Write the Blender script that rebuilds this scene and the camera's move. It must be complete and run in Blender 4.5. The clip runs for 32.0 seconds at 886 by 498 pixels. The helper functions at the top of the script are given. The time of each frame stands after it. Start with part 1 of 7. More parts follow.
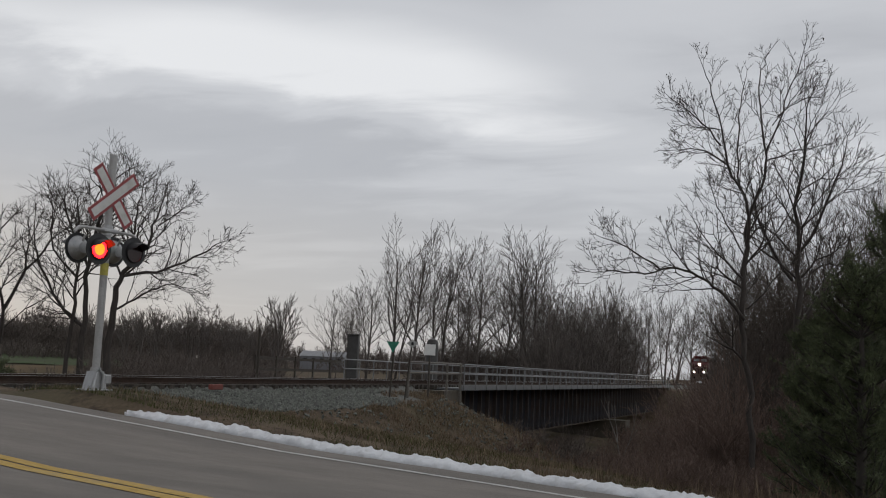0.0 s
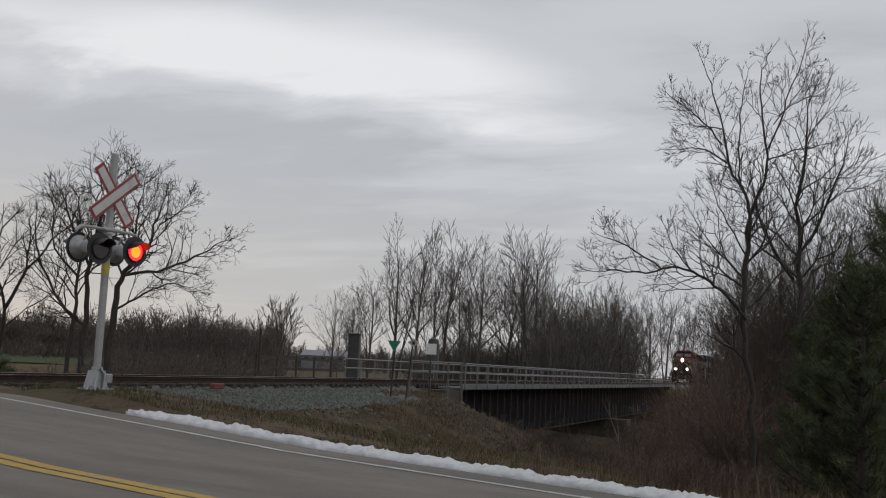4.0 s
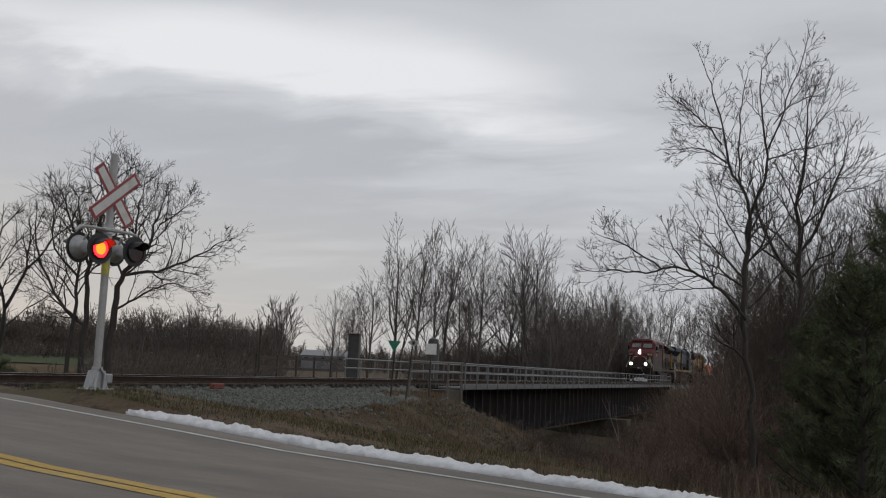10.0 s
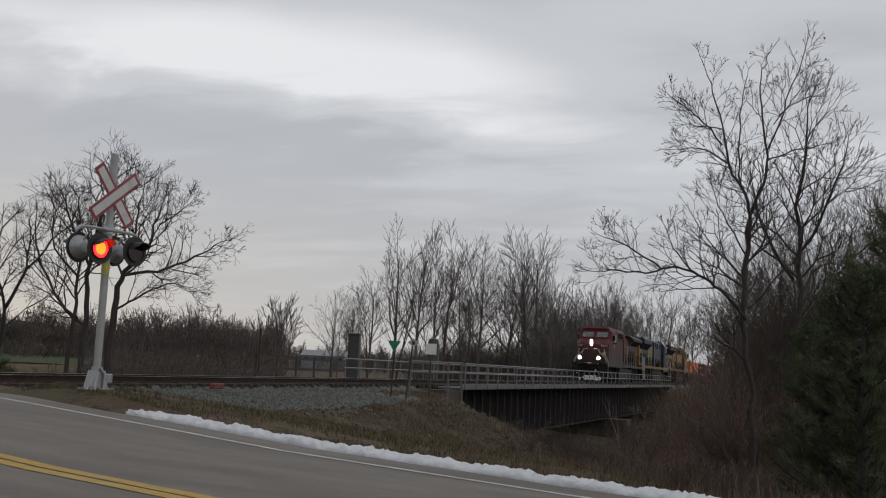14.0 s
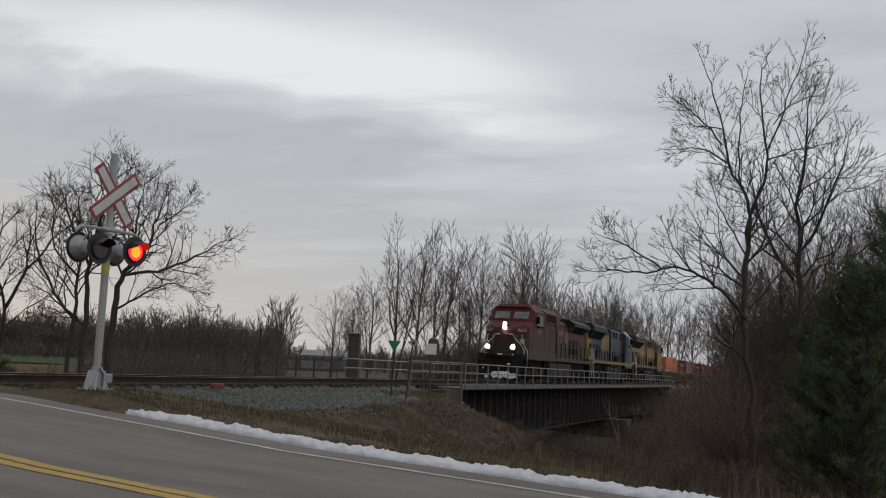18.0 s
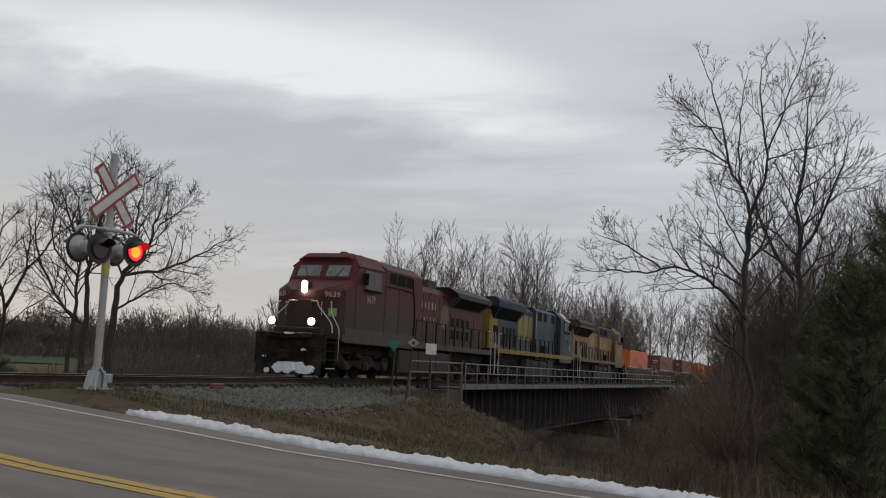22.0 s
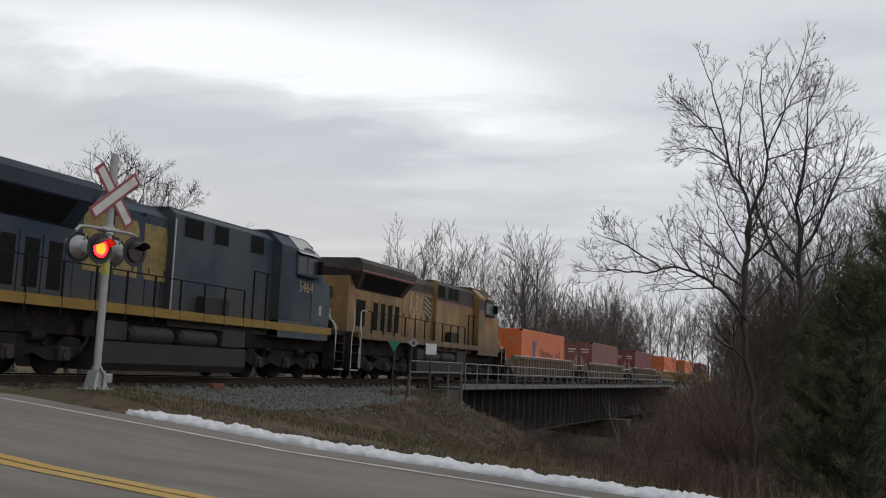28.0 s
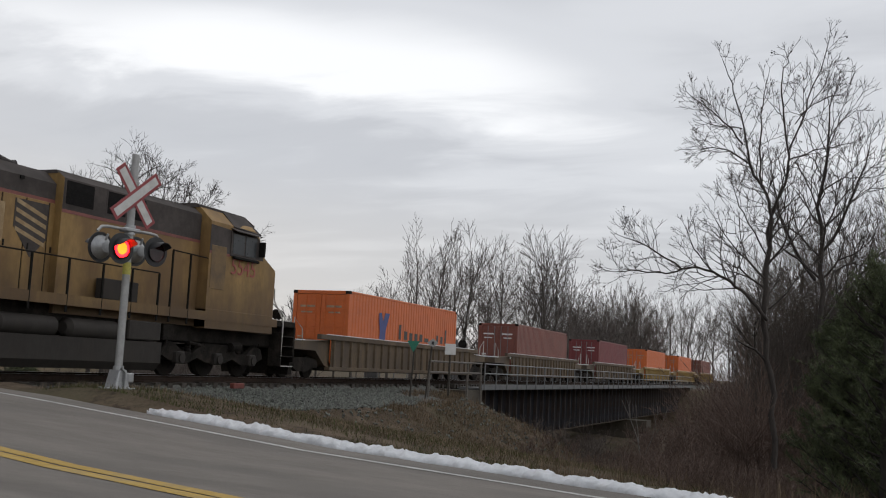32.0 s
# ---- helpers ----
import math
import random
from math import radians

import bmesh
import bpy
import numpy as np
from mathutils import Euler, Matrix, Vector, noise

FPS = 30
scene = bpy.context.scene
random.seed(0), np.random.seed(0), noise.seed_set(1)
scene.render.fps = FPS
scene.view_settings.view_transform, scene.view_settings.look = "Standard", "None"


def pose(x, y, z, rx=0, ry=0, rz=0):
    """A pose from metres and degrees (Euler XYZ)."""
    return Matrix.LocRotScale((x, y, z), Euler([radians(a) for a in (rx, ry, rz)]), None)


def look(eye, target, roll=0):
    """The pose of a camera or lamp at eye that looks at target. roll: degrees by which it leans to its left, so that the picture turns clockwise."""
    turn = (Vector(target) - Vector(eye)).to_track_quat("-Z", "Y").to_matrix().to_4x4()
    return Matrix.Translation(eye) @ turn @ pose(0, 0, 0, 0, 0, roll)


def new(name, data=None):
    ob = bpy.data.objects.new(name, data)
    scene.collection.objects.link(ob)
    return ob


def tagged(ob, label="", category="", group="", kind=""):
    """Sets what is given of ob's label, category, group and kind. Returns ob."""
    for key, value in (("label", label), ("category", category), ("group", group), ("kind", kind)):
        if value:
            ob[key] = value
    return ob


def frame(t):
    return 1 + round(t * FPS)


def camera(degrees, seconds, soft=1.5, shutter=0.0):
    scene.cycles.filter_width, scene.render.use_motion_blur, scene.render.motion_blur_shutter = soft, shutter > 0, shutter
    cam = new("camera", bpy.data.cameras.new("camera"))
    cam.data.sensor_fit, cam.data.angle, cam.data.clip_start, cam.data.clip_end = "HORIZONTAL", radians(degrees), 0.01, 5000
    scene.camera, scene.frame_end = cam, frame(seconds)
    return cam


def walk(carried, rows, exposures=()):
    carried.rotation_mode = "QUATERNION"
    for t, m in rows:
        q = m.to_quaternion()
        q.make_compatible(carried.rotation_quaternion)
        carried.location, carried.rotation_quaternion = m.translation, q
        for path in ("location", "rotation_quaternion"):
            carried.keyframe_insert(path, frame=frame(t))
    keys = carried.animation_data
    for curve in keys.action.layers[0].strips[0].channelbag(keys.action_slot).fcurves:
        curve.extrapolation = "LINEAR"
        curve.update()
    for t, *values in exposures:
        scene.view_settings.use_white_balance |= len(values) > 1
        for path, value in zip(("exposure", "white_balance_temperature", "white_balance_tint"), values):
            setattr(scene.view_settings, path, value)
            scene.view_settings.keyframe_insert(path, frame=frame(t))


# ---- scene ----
# The camera stands on the shoulder of a country road; x runs along the railway, z = 0 is the top of the rails.
TRACK_Y = 18.65
SPEED = 7.047
TRAIN_ZERO = 27.11 * SPEED      # x of the leading headlight at 0 s

cam = camera(46.66, 32.0, soft=1.1)


def aim(yaw, pitch, roll):
    """Camera pose at the tripod, from degrees of turn to the left of +y, tilt up and lean."""
    a, b = radians(yaw), radians(pitch)
    eye = Vector((0, 0, 0.615))
    return look(eye, eye + Vector((-math.sin(a) * math.cos(b), math.cos(a) * math.cos(b), math.sin(b))), roll)


STILL = aim(-70.152, 6.615, 2.625)
walk(cam, [(0.0, aim(-70.21, 6.66, 2.625)), (0.4, STILL), (16.0, STILL), (31.7, STILL), (31.8, aim(-70.15, 6.61, 2.625)), (31.9, aim(-70.0, 6.61, 2.64)), (32.0, aim(-69.066, 6.574, 2.77))],
     [(0, 0.0), (18, 0.0), (22.5, 0.05), (24, 0.26), (28, 0.3), (32, 0.32)])


# ---- light: an overcast sky in late autumn ----
world = bpy.data.worlds.new("overcast_sky")
scene.world = world
world.use_nodes = True
wt = world.node_tree
wt.nodes.clear()


def wire(tree, a, b, out=0, to=0):
    tree.links.new(a.outputs[out], b.inputs[to])


def math_node(tree, op, a, b=None, c=None, clamp=False):
    n = tree.nodes.new("ShaderNodeMath")
    n.operation, n.use_clamp = op, clamp
    for i, v in enumerate((a, b, c)):
        if v is None:
            continue
        if isinstance(v, (int, float)):
            n.inputs[i].default_value = v
        else:
            tree.links.new(v, n.inputs[i])
    return n.outputs[0]


def ramp(tree, fac, stops):
    n = tree.nodes.new("ShaderNodeValToRGB")
    n.color_ramp.interpolation = "EASE"
    els = n.color_ramp.elements
    while len(els) < len(stops):
        els.new(0.5)
    for e, (p, c) in zip(els, stops):
        e.position = p
        e.color = (*c, 1) if len(c) == 3 else c
    tree.links.new(fac, n.inputs[0])
    return n.outputs[0]


def mix(tree, fac, a, b, blend="MIX"):
    n = tree.nodes.new("ShaderNodeMix")
    n.data_type, n.blend_type = "RGBA", blend
    for i, v in ((0, fac), (6, a), (7, b)):
        if isinstance(v, (int, float)):
            n.inputs[i].default_value = v
        elif isinstance(v, tuple):
            n.inputs[i].default_value = (*v, 1)
        else:
            tree.links.new(v, n.inputs[i])
    return n.outputs[2]


def noise_node(tree, vec, scale, detail=4, rough=0.55, distort=0.0):
    n = tree.nodes.new("ShaderNodeTexNoise")
    n.inputs["Scale"].default_value, n.inputs["Detail"].default_value = scale, detail
    n.inputs["Roughness"].default_value, n.inputs["Distortion"].default_value = rough, distort
    tree.links.new(vec, n.inputs["Vector"])
    return n.outputs["Fac"]


def build_sky():
    sky = wt.nodes.new("ShaderNodeTexSky")
    sky.sky_type, sky.sun_disc = "NISHITA", False
    sky.sun_elevation, sky.sun_rotation = radians(14), radians(20)
    coord = wt.nodes.new("ShaderNodeTexCoord")
    split = wt.nodes.new("ShaderNodeSeparateXYZ")
    wire(wt, coord, split)
    x, y, z = split.outputs
    # turn so that u runs across the main view and w into it
    w = math_node(wt, "ADD", math_node(wt, "MULTIPLY", x, 0.9405), math_node(wt, "MULTIPLY", y, 0.3397))
    u = math_node(wt, "SUBTRACT", math_node(wt, "MULTIPLY", x, 0.3397), math_node(wt, "MULTIPLY", y, 0.9405))
    up = math_node(wt, "ADD", math_node(wt, "MAXIMUM", z, 0.0), 0.09)
    pu, pw = math_node(wt, "DIVIDE", u, up), math_node(wt, "DIVIDE", w, up)
    flat = wt.nodes.new("ShaderNodeCombineXYZ")
    wt.links.new(math_node(wt, "MULTIPLY", pu, 0.6), flat.inputs[0])
    wt.links.new(math_node(wt, "ADD", math_node(wt, "MULTIPLY", pw, 1.0), math_node(wt, "MULTIPLY", pu, 0.28)), flat.inputs[1])
    broad = noise_node(wt, flat.outputs[0], 0.8, 3, 0.5, 0.3)
    fine = noise_node(wt, flat.outputs[0], 2.6, 6, 0.55, 0.5)
    clouds = math_node(wt, "ADD", math_node(wt, "MULTIPLY", broad, 0.68), math_node(wt, "MULTIPLY", fine, 0.32))
    # the broad bright opening in the cloud deck, which slants down to the right
    elev = math_node(wt, "DIVIDE", z, math_node(wt, "MAXIMUM", w, 0.2))
    side = math_node(wt, "DIVIDE", u, math_node(wt, "MAXIMUM", w, 0.2))
    wob = math_node(wt, "MULTIPLY", math_node(wt, "SUBTRACT", fine, 0.5), 0.10)
    line = math_node(wt, "ADD", math_node(wt, "SUBTRACT", math_node(wt, "SUBTRACT", elev, 0.290), math_node(wt, "MULTIPLY", side, -0.095)), wob)
    band = math_node(wt, "POWER", 2.718, math_node(wt, "MULTIPLY", math_node(wt, "MULTIPLY", line, line), -300.0))
    reach = math_node(wt, "SUBTRACT", 1.0, math_node(wt, "SMOOTH_MAX", 0.0, math_node(wt, "MULTIPLY", math_node(wt, "SUBTRACT", side, 0.0), 4.2), 0.1), clamp=True)
    band = math_node(wt, "MULTIPLY", band, reach)
    level = math_node(wt, "ADD", math_node(wt, "ADD", clouds, math_node(wt, "MULTIPLY", math_node(wt, "MAXIMUM", side, math_node(wt, "MULTIPLY", side, 0.3)), 0.36)), math_node(wt, "MULTIPLY", band, 0.335))
    col = ramp(wt, level, [(0.25, (0.428, 0.444, 0.478)), (0.47, (0.502, 0.515, 0.548)), (0.62, (0.616, 0.630, 0.662)), (0.85, (0.86, 0.87, 0.89))])
    low = ramp(wt, z, [(0.0, (1, 1, 1)), (0.09, (0.55, 0.55, 0.55)), (0.2, (0, 0, 0))])
    warm = math_node(wt, "ADD", 0.35, math_node(wt, "MULTIPLY", side, -1.2), clamp=True)
    col = mix(wt, math_node(wt, "MULTIPLY", low, 0.6), col, (0.50, 0.51, 0.535))
    col = mix(wt, math_node(wt, "MULTIPLY", math_node(wt, "MULTIPLY", low, warm), 0.75), col, (0.68, 0.61, 0.54))
    thin = mix(wt, 1.0, sky.outputs[0], (0.05, 0.05, 0.05), "MULTIPLY")
    both = mix(wt, 0.9, thin, col)
    bg = wt.nodes.new("ShaderNodeBackground")
    bg.inputs["Strength"].default_value = 1.0
    wt.links.new(both, bg.inputs["Color"])
    out = wt.nodes.new("ShaderNodeOutputWorld")
    wire(wt, bg, out)


build_sky()

sun = new("sun", bpy.data.lights.new("sun", "SUN"))
sun.data.energy, sun.data.angle, sun.data.color = 0.35, radians(40), (1.0, 0.96, 0.9)
sun.matrix_world = look((0, 0, 50), (-14, -32, 0))


# ---- materials ----
def material(name, base, rough=0.7, metal=0.0, vary=0.25, scale=6.0, bump=0.0, bump_scale=40.0, dirt=None, dirt_amount=0.0, dirt_scale=0.7, stretch=(1, 1, 1), each=0.0, island=0.0, spec=0.5, grime=None):
    """Base colour with variation at two scales, relief, and dirt in patches."""
    m = bpy.data.materials.new(name)
    m.use_nodes = True
    t = m.node_tree
    b = t.nodes["Principled BSDF"]
    b.inputs["Roughness"].default_value, b.inputs["Metallic"].default_value = rough, metal
    b.inputs["Specular IOR Level"].default_value = spec
    co = t.nodes.new("ShaderNodeTexCoord")
    mp = t.nodes.new("ShaderNodeMapping")
    mp.inputs["Scale"].default_value = stretch
    wire(t, co, mp, 3)
    vec = mp.outputs[0]
    n1, n2 = noise_node(t, vec, scale, 5, 0.6), noise_node(t, vec, scale * 7, 3, 0.6)
    tone = math_node(t, "ADD", math_node(t, "MULTIPLY", n1, 0.6), math_node(t, "MULTIPLY", n2, 0.4))
    dark = tuple(c * (1 - vary) for c in base)
    light = tuple(min(1, c * (1 + vary)) for c in base)
    col = ramp(t, tone, [(0.32, dark), (0.68, light)])
    if dirt_amount:
        patch = ramp(t, noise_node(t, vec, dirt_scale, 6, 0.65), [(0.62 - dirt_amount * 0.5, (0, 0, 0)), (0.82 - dirt_amount * 0.4, (1, 1, 1))])
        col = mix(t, math_node(t, "MULTIPLY", patch, min(1.0, 0.5 + dirt_amount * 0.5)), col, dirt)
    if grime:
        # road grime thrown up from below: (full at z, gone at z, colour), with a ragged upper edge
        sep = t.nodes.new("ShaderNodeSeparateXYZ")
        wire(t, co, sep, 3)
        ragged = math_node(t, "ADD", sep.outputs[2], math_node(t, "MULTIPLY", math_node(t, "SUBTRACT", noise_node(t, vec, 0.9, 6, 0.7), 0.5), 2.2))
        f = math_node(t, "DIVIDE", math_node(t, "SUBTRACT", grime[1], ragged), grime[1] - grime[0], clamp=True)
        col = mix(t, math_node(t, "MULTIPLY", f, 0.88), col, grime[2])
    if each or island:
        info = t.nodes.new("ShaderNodeObjectInfo" if each else "ShaderNodeNewGeometry")
        rnd = info.outputs["Random" if each else "Random Per Island"]
        k = math_node(t, "ADD", 1 - (each or island), math_node(t, "MULTIPLY", rnd, 2 * (each or island)))
        hsv = t.nodes.new("ShaderNodeHueSaturation")
        t.links.new(k, hsv.inputs["Value"])
        t.links.new(col, hsv.inputs["Color"])
        col = hsv.outputs[0]
    t.links.new(col, b.inputs["Base Color"])
    r = math_node(t, "ADD", rough - 0.08, math_node(t, "MULTIPLY", n2, 0.16), clamp=True)
    t.links.new(r, b.inputs["Roughness"])
    if bump:
        bp = t.nodes.new("ShaderNodeBump")
        bp.inputs["Strength"].default_value, bp.inputs["Distance"].default_value = min(1, bump), 0.02
        t.links.new(noise_node(t, vec, bump_scale, 4, 0.6), bp.inputs["Height"])
        wire(t, bp, b, 0, b.inputs.find("Normal"))
    return m


def glow(name, colour, strength):
    m = bpy.data.materials.new(name)
    m.use_nodes = True
    b = m.node_tree.nodes["Principled BSDF"]
    b.inputs["Base Color"].default_value = (*colour, 1)
    b.inputs["Emission Color"].default_value = (*colour, 1)
    b.inputs["Emission Strength"].default_value = strength
    return m


M = dict(
    asphalt=material("asphalt", (0.165, 0.149, 0.133), 0.88, spec=0.3, vary=0.18, scale=1.8, bump=0.5, bump_scale=90, dirt=(0.115, 0.106, 0.096), dirt_amount=0.34, dirt_scale=0.7, stretch=(1, 0.22, 1)),
    white_line=material("white_road_paint", (0.40, 0.395, 0.38), 0.7, vary=0.25, scale=3, dirt=(0.2, 0.195, 0.19), dirt_amount=0.3, dirt_scale=4),
    yellow_line=material("yellow_road_paint", (0.40, 0.265, 0.065), 0.8, vary=0.25, scale=3, spec=0.3, dirt=(0.24, 0.18, 0.085), dirt_amount=0.4, dirt_scale=3),
    soil=material("verge_soil", (0.094, 0.071, 0.051), 0.95, spec=0.08, vary=0.55, scale=1.6, bump=1.0, bump_scale=14, dirt=(0.060, 0.056, 0.032), dirt_amount=0.4, dirt_scale=0.4),
    snow=material("old_snow", (0.56, 0.575, 0.60), 0.6, vary=0.06, scale=3, bump=0.5, bump_scale=14, dirt=(0.42, 0.41, 0.40), dirt_amount=0.22, dirt_scale=5),
    ballast=material("ballast_bed", (0.085, 0.086, 0.078), 0.9, vary=0.5, scale=9, bump=1.0, bump_scale=22, dirt=(0.08, 0.07, 0.06), dirt_amount=0.3),
    stone=material("ballast_stone", (0.110, 0.115, 0.101), 0.85, vary=0.25, scale=14, island=0.45),
    oily=material("oil_stained_ballast", (0.035, 0.031, 0.027), 0.95, spec=0.15, vary=0.5, scale=9, bump=1.0, bump_scale=22),
    tie=material("creosoted_tie", (0.045, 0.037, 0.03), 0.9, vary=0.4, scale=5, stretch=(3, 0.4, 3), bump=0.5, each=0.2),
    rail=material("rusty_rail", (0.038, 0.025, 0.019), 0.85, 0.0, spec=0.15, vary=0.35, scale=8, dirt=(0.05, 0.04, 0.035), dirt_amount=0.3),
    railtop=material("polished_rail_head", (0.45, 0.45, 0.46), 0.3, 0.9, vary=0.15, scale=6),
    galv=material("galvanised_steel", (0.18, 0.183, 0.187), 0.55, 0.4, vary=0.18, scale=9, dirt=(0.2, 0.19, 0.18), dirt_amount=0.2, dirt_scale=3),
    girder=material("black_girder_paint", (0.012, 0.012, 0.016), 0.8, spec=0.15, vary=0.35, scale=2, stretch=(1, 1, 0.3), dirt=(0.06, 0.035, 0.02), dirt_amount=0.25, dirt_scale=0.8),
    walk_steel=material("dull_walkway_steel", (0.13, 0.132, 0.135), 0.7, 0.2, vary=0.2, scale=6),
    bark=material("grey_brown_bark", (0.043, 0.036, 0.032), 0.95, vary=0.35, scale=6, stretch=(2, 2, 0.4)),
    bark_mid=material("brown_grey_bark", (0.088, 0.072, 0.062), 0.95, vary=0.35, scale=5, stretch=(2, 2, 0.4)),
    # sapling bark with the distance haze put into its paler, greyer colour
    thicket=material("haze_greyed_sapling_bark", (0.118, 0.102, 0.093), 0.95, vary=0.3, scale=0.6, island=0.25),
    # far bark, paled in its base colour to stand for haze
    bark_hazed=material("haze_paled_bark", (0.098, 0.085, 0.078), 0.95, vary=0.3, scale=0.6),
    brush=material("brush_twigs", (0.135, 0.094, 0.077), 0.95, vary=0.35, scale=3, island=0.3),
    dry=material("dry_grass", (0.150, 0.122, 0.082), 0.95, spec=0.1, vary=0.3, scale=2, island=0.4),
    green=material("dull_green_grass", (0.068, 0.072, 0.032), 0.95, spec=0.1, vary=0.3, scale=2, island=0.4),
    pipe_rust=material("dull_rusty_pipe", (0.135, 0.122, 0.108), 0.8, 0.1, vary=0.3, scale=6),
    dead=material("dead_brown_grass", (0.152, 0.114, 0.078), 0.95, spec=0.1, vary=0.3, scale=1.5, island=0.4),
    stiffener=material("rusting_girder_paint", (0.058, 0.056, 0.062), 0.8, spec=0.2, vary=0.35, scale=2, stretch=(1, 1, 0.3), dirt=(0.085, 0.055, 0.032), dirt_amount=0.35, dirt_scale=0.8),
    flange_rust=material("rusty_bottom_flange", (0.060, 0.045, 0.033), 0.9, spec=0.15, vary=0.35, scale=2, dirt=(0.03, 0.025, 0.022), dirt_amount=0.3),
    old_concrete=material("brown_stained_concrete", (0.085, 0.072, 0.056), 0.95, vary=0.3, scale=1.5, bump=0.4, bump_scale=18, dirt=(0.06, 0.05, 0.036), dirt_amount=0.5, dirt_scale=0.8),
    tin_roof=material("pale_metal_roof", (0.18, 0.183, 0.195), 0.5, 0.3, vary=0.15, scale=1),
    cabinet_grey=material("dull_grey_paint", (0.048, 0.046, 0.045), 0.7, vary=0.2, scale=3),
    # far brush: the lightening by haze is part of this colour
    brush_hazed=material("haze_paled_brush", (0.098, 0.080, 0.070), 0.95, vary=0.3, scale=0.6, island=0.25),
    field_green=material("winter_wheat", (0.045, 0.062, 0.028), 0.95, spec=0.08, vary=0.2, scale=0.05, dirt=(0.055, 0.055, 0.035), dirt_amount=0.3, dirt_scale=0.01),
    field_tan=material("stubble", (0.10, 0.072, 0.042), 0.95, spec=0.08, vary=0.2, scale=0.1, dirt=(0.06, 0.05, 0.03), dirt_amount=0.4, dirt_scale=0.03),
    needle=material("pine_needles", (0.074, 0.090, 0.041), 0.8, vary=0.4, scale=2, island=0.45),
)


# ---- mesh helpers ----
class Geo:
    """Collects vertices and faces of one part."""

    def __init__(self):
        self.v, self.f = [], []

    def add(self, vs, fs):
        o = len(self.v)
        self.v += [tuple(p) for p in vs]
        self.f += [tuple(o + i for i in f) for f in fs]
        return self

    def box(self, x0, y0, z0, x1, y1, z1, b=0.0):
        if x1 < x0: x0, x1 = x1, x0
        if y1 < y0: y0, y1 = y1, y0
        if z1 < z0: z0, z1 = z1, z0
        if not b:
            return self.add([(x0, y0, z0), (x1, y0, z0), (x1, y1, z0), (x0, y1, z0), (x0, y0, z1), (x1, y0, z1), (x1, y1, z1), (x0, y1, z1)],
                            [(3, 2, 1, 0), (4, 5, 6, 7), (0, 1, 5, 4), (1, 2, 6, 5), (2, 3, 7, 6), (3, 0, 4, 7)])
        b = min(b, (x1 - x0) * 0.45, (y1 - y0) * 0.45, (z1 - z0) * 0.45)
        vs = {}
        pts = []
        for i, (xa, xs) in enumerate(((x0, 1), (x1, -1))):
            for j, (ya, ys) in enumerate(((y0, 1), (y1, -1))):
                for k, (za, zs) in enumerate(((z0, 1), (z1, -1))):
                    for ax in range(3):
                        p = [xa + xs * b, ya + ys * b, za + zs * b]
                        p[ax] = (xa, ya, za)[ax]
                        vs[i, j, k, ax] = len(pts)
                        pts.append(p)
        fs = []
        for ax in range(3):
            o1, o2 = (ax + 1) % 3, (ax + 2) % 3
            for s in (0, 1):
                def c(a, bb, axis=ax):
                    key = [0, 0, 0]
                    key[ax], key[o1], key[o2] = s, a, bb
                    return vs[(*key, axis)]
                q = [c(0, 0), c(1, 0), c(1, 1), c(0, 1)]
                fs.append(q if s else q[::-1])
        for ax in range(3):          # edges parallel to ax
            o1, o2 = (ax + 1) % 3, (ax + 2) % 3
            for a in (0, 1):
                for bb in (0, 1):
                    def e(s, axis):
                        key = [0, 0, 0]
                        key[ax], key[o1], key[o2] = s, a, bb
                        return vs[(*key, axis)]
                    q = [e(0, o1), e(1, o1), e(1, o2), e(0, o2)]
                    fs.append(q if (a + bb) % 2 else q[::-1])
        for i in (0, 1):
            for j in (0, 1):
                for k in (0, 1):
                    q = [vs[i, j, k, 0], vs[i, j, k, 1], vs[i, j, k, 2]]
                    fs.append(q if (i + j + k) % 2 else q[::-1])
        return self.add(pts, fs)

    def tube(self, pts, radii, n=6, caps=True):
        """A tapered tube through points."""
        pts = [Vector(p) for p in pts]
        if isinstance(radii, (int, float)):
            radii = [radii] * len(pts)
        vs, fs = [], []
        ref = None
        for i, p in enumerate(pts):
            d = (pts[min(i + 1, len(pts) - 1)] - pts[max(i - 1, 0)]).normalized()
            if ref is None:
                ref = Vector((0, 0, 1)) if abs(d.z) < 0.9 else Vector((1, 0, 0))
            a = d.cross(ref).normalized()
            bvec = d.cross(a)
            for k in range(n):
                w = 2 * math.pi * k / n
                vs.append(p + (a * math.cos(w) + bvec * math.sin(w)) * radii[i])
        for i in range(len(pts) - 1):
            for k in range(n):
                k2 = (k + 1) % n
                fs.append((i * n + k, i * n + k2, (i + 1) * n + k2, (i + 1) * n + k))
        if caps:
            fs.append(tuple(range(n - 1, -1, -1)))
            fs.append(tuple((len(pts) - 1) * n + k for k in range(n)))
        return self.add(vs, fs)

    def prism(self, prof, a, b, axis="y"):
        """A closed outline swept from a to b along an axis. prof: (x, z) for y, (y, z) for x, (x, y) for z."""
        n = len(prof)
        put = {"y": lambda p, q: (p[0], q, p[1]), "x": lambda p, q: (q, p[0], p[1]), "z": lambda p, q: (p[0], p[1], q)}[axis]
        vs = [put(p, a) for p in prof] + [put(p, b) for p in prof]
        fs = [tuple(range(n)), tuple(range(2 * n - 1, n - 1, -1))]
        fs += [(i, i + n, (i + 1) % n + n, (i + 1) % n) for i in range(n)]
        return self.add(vs, fs)

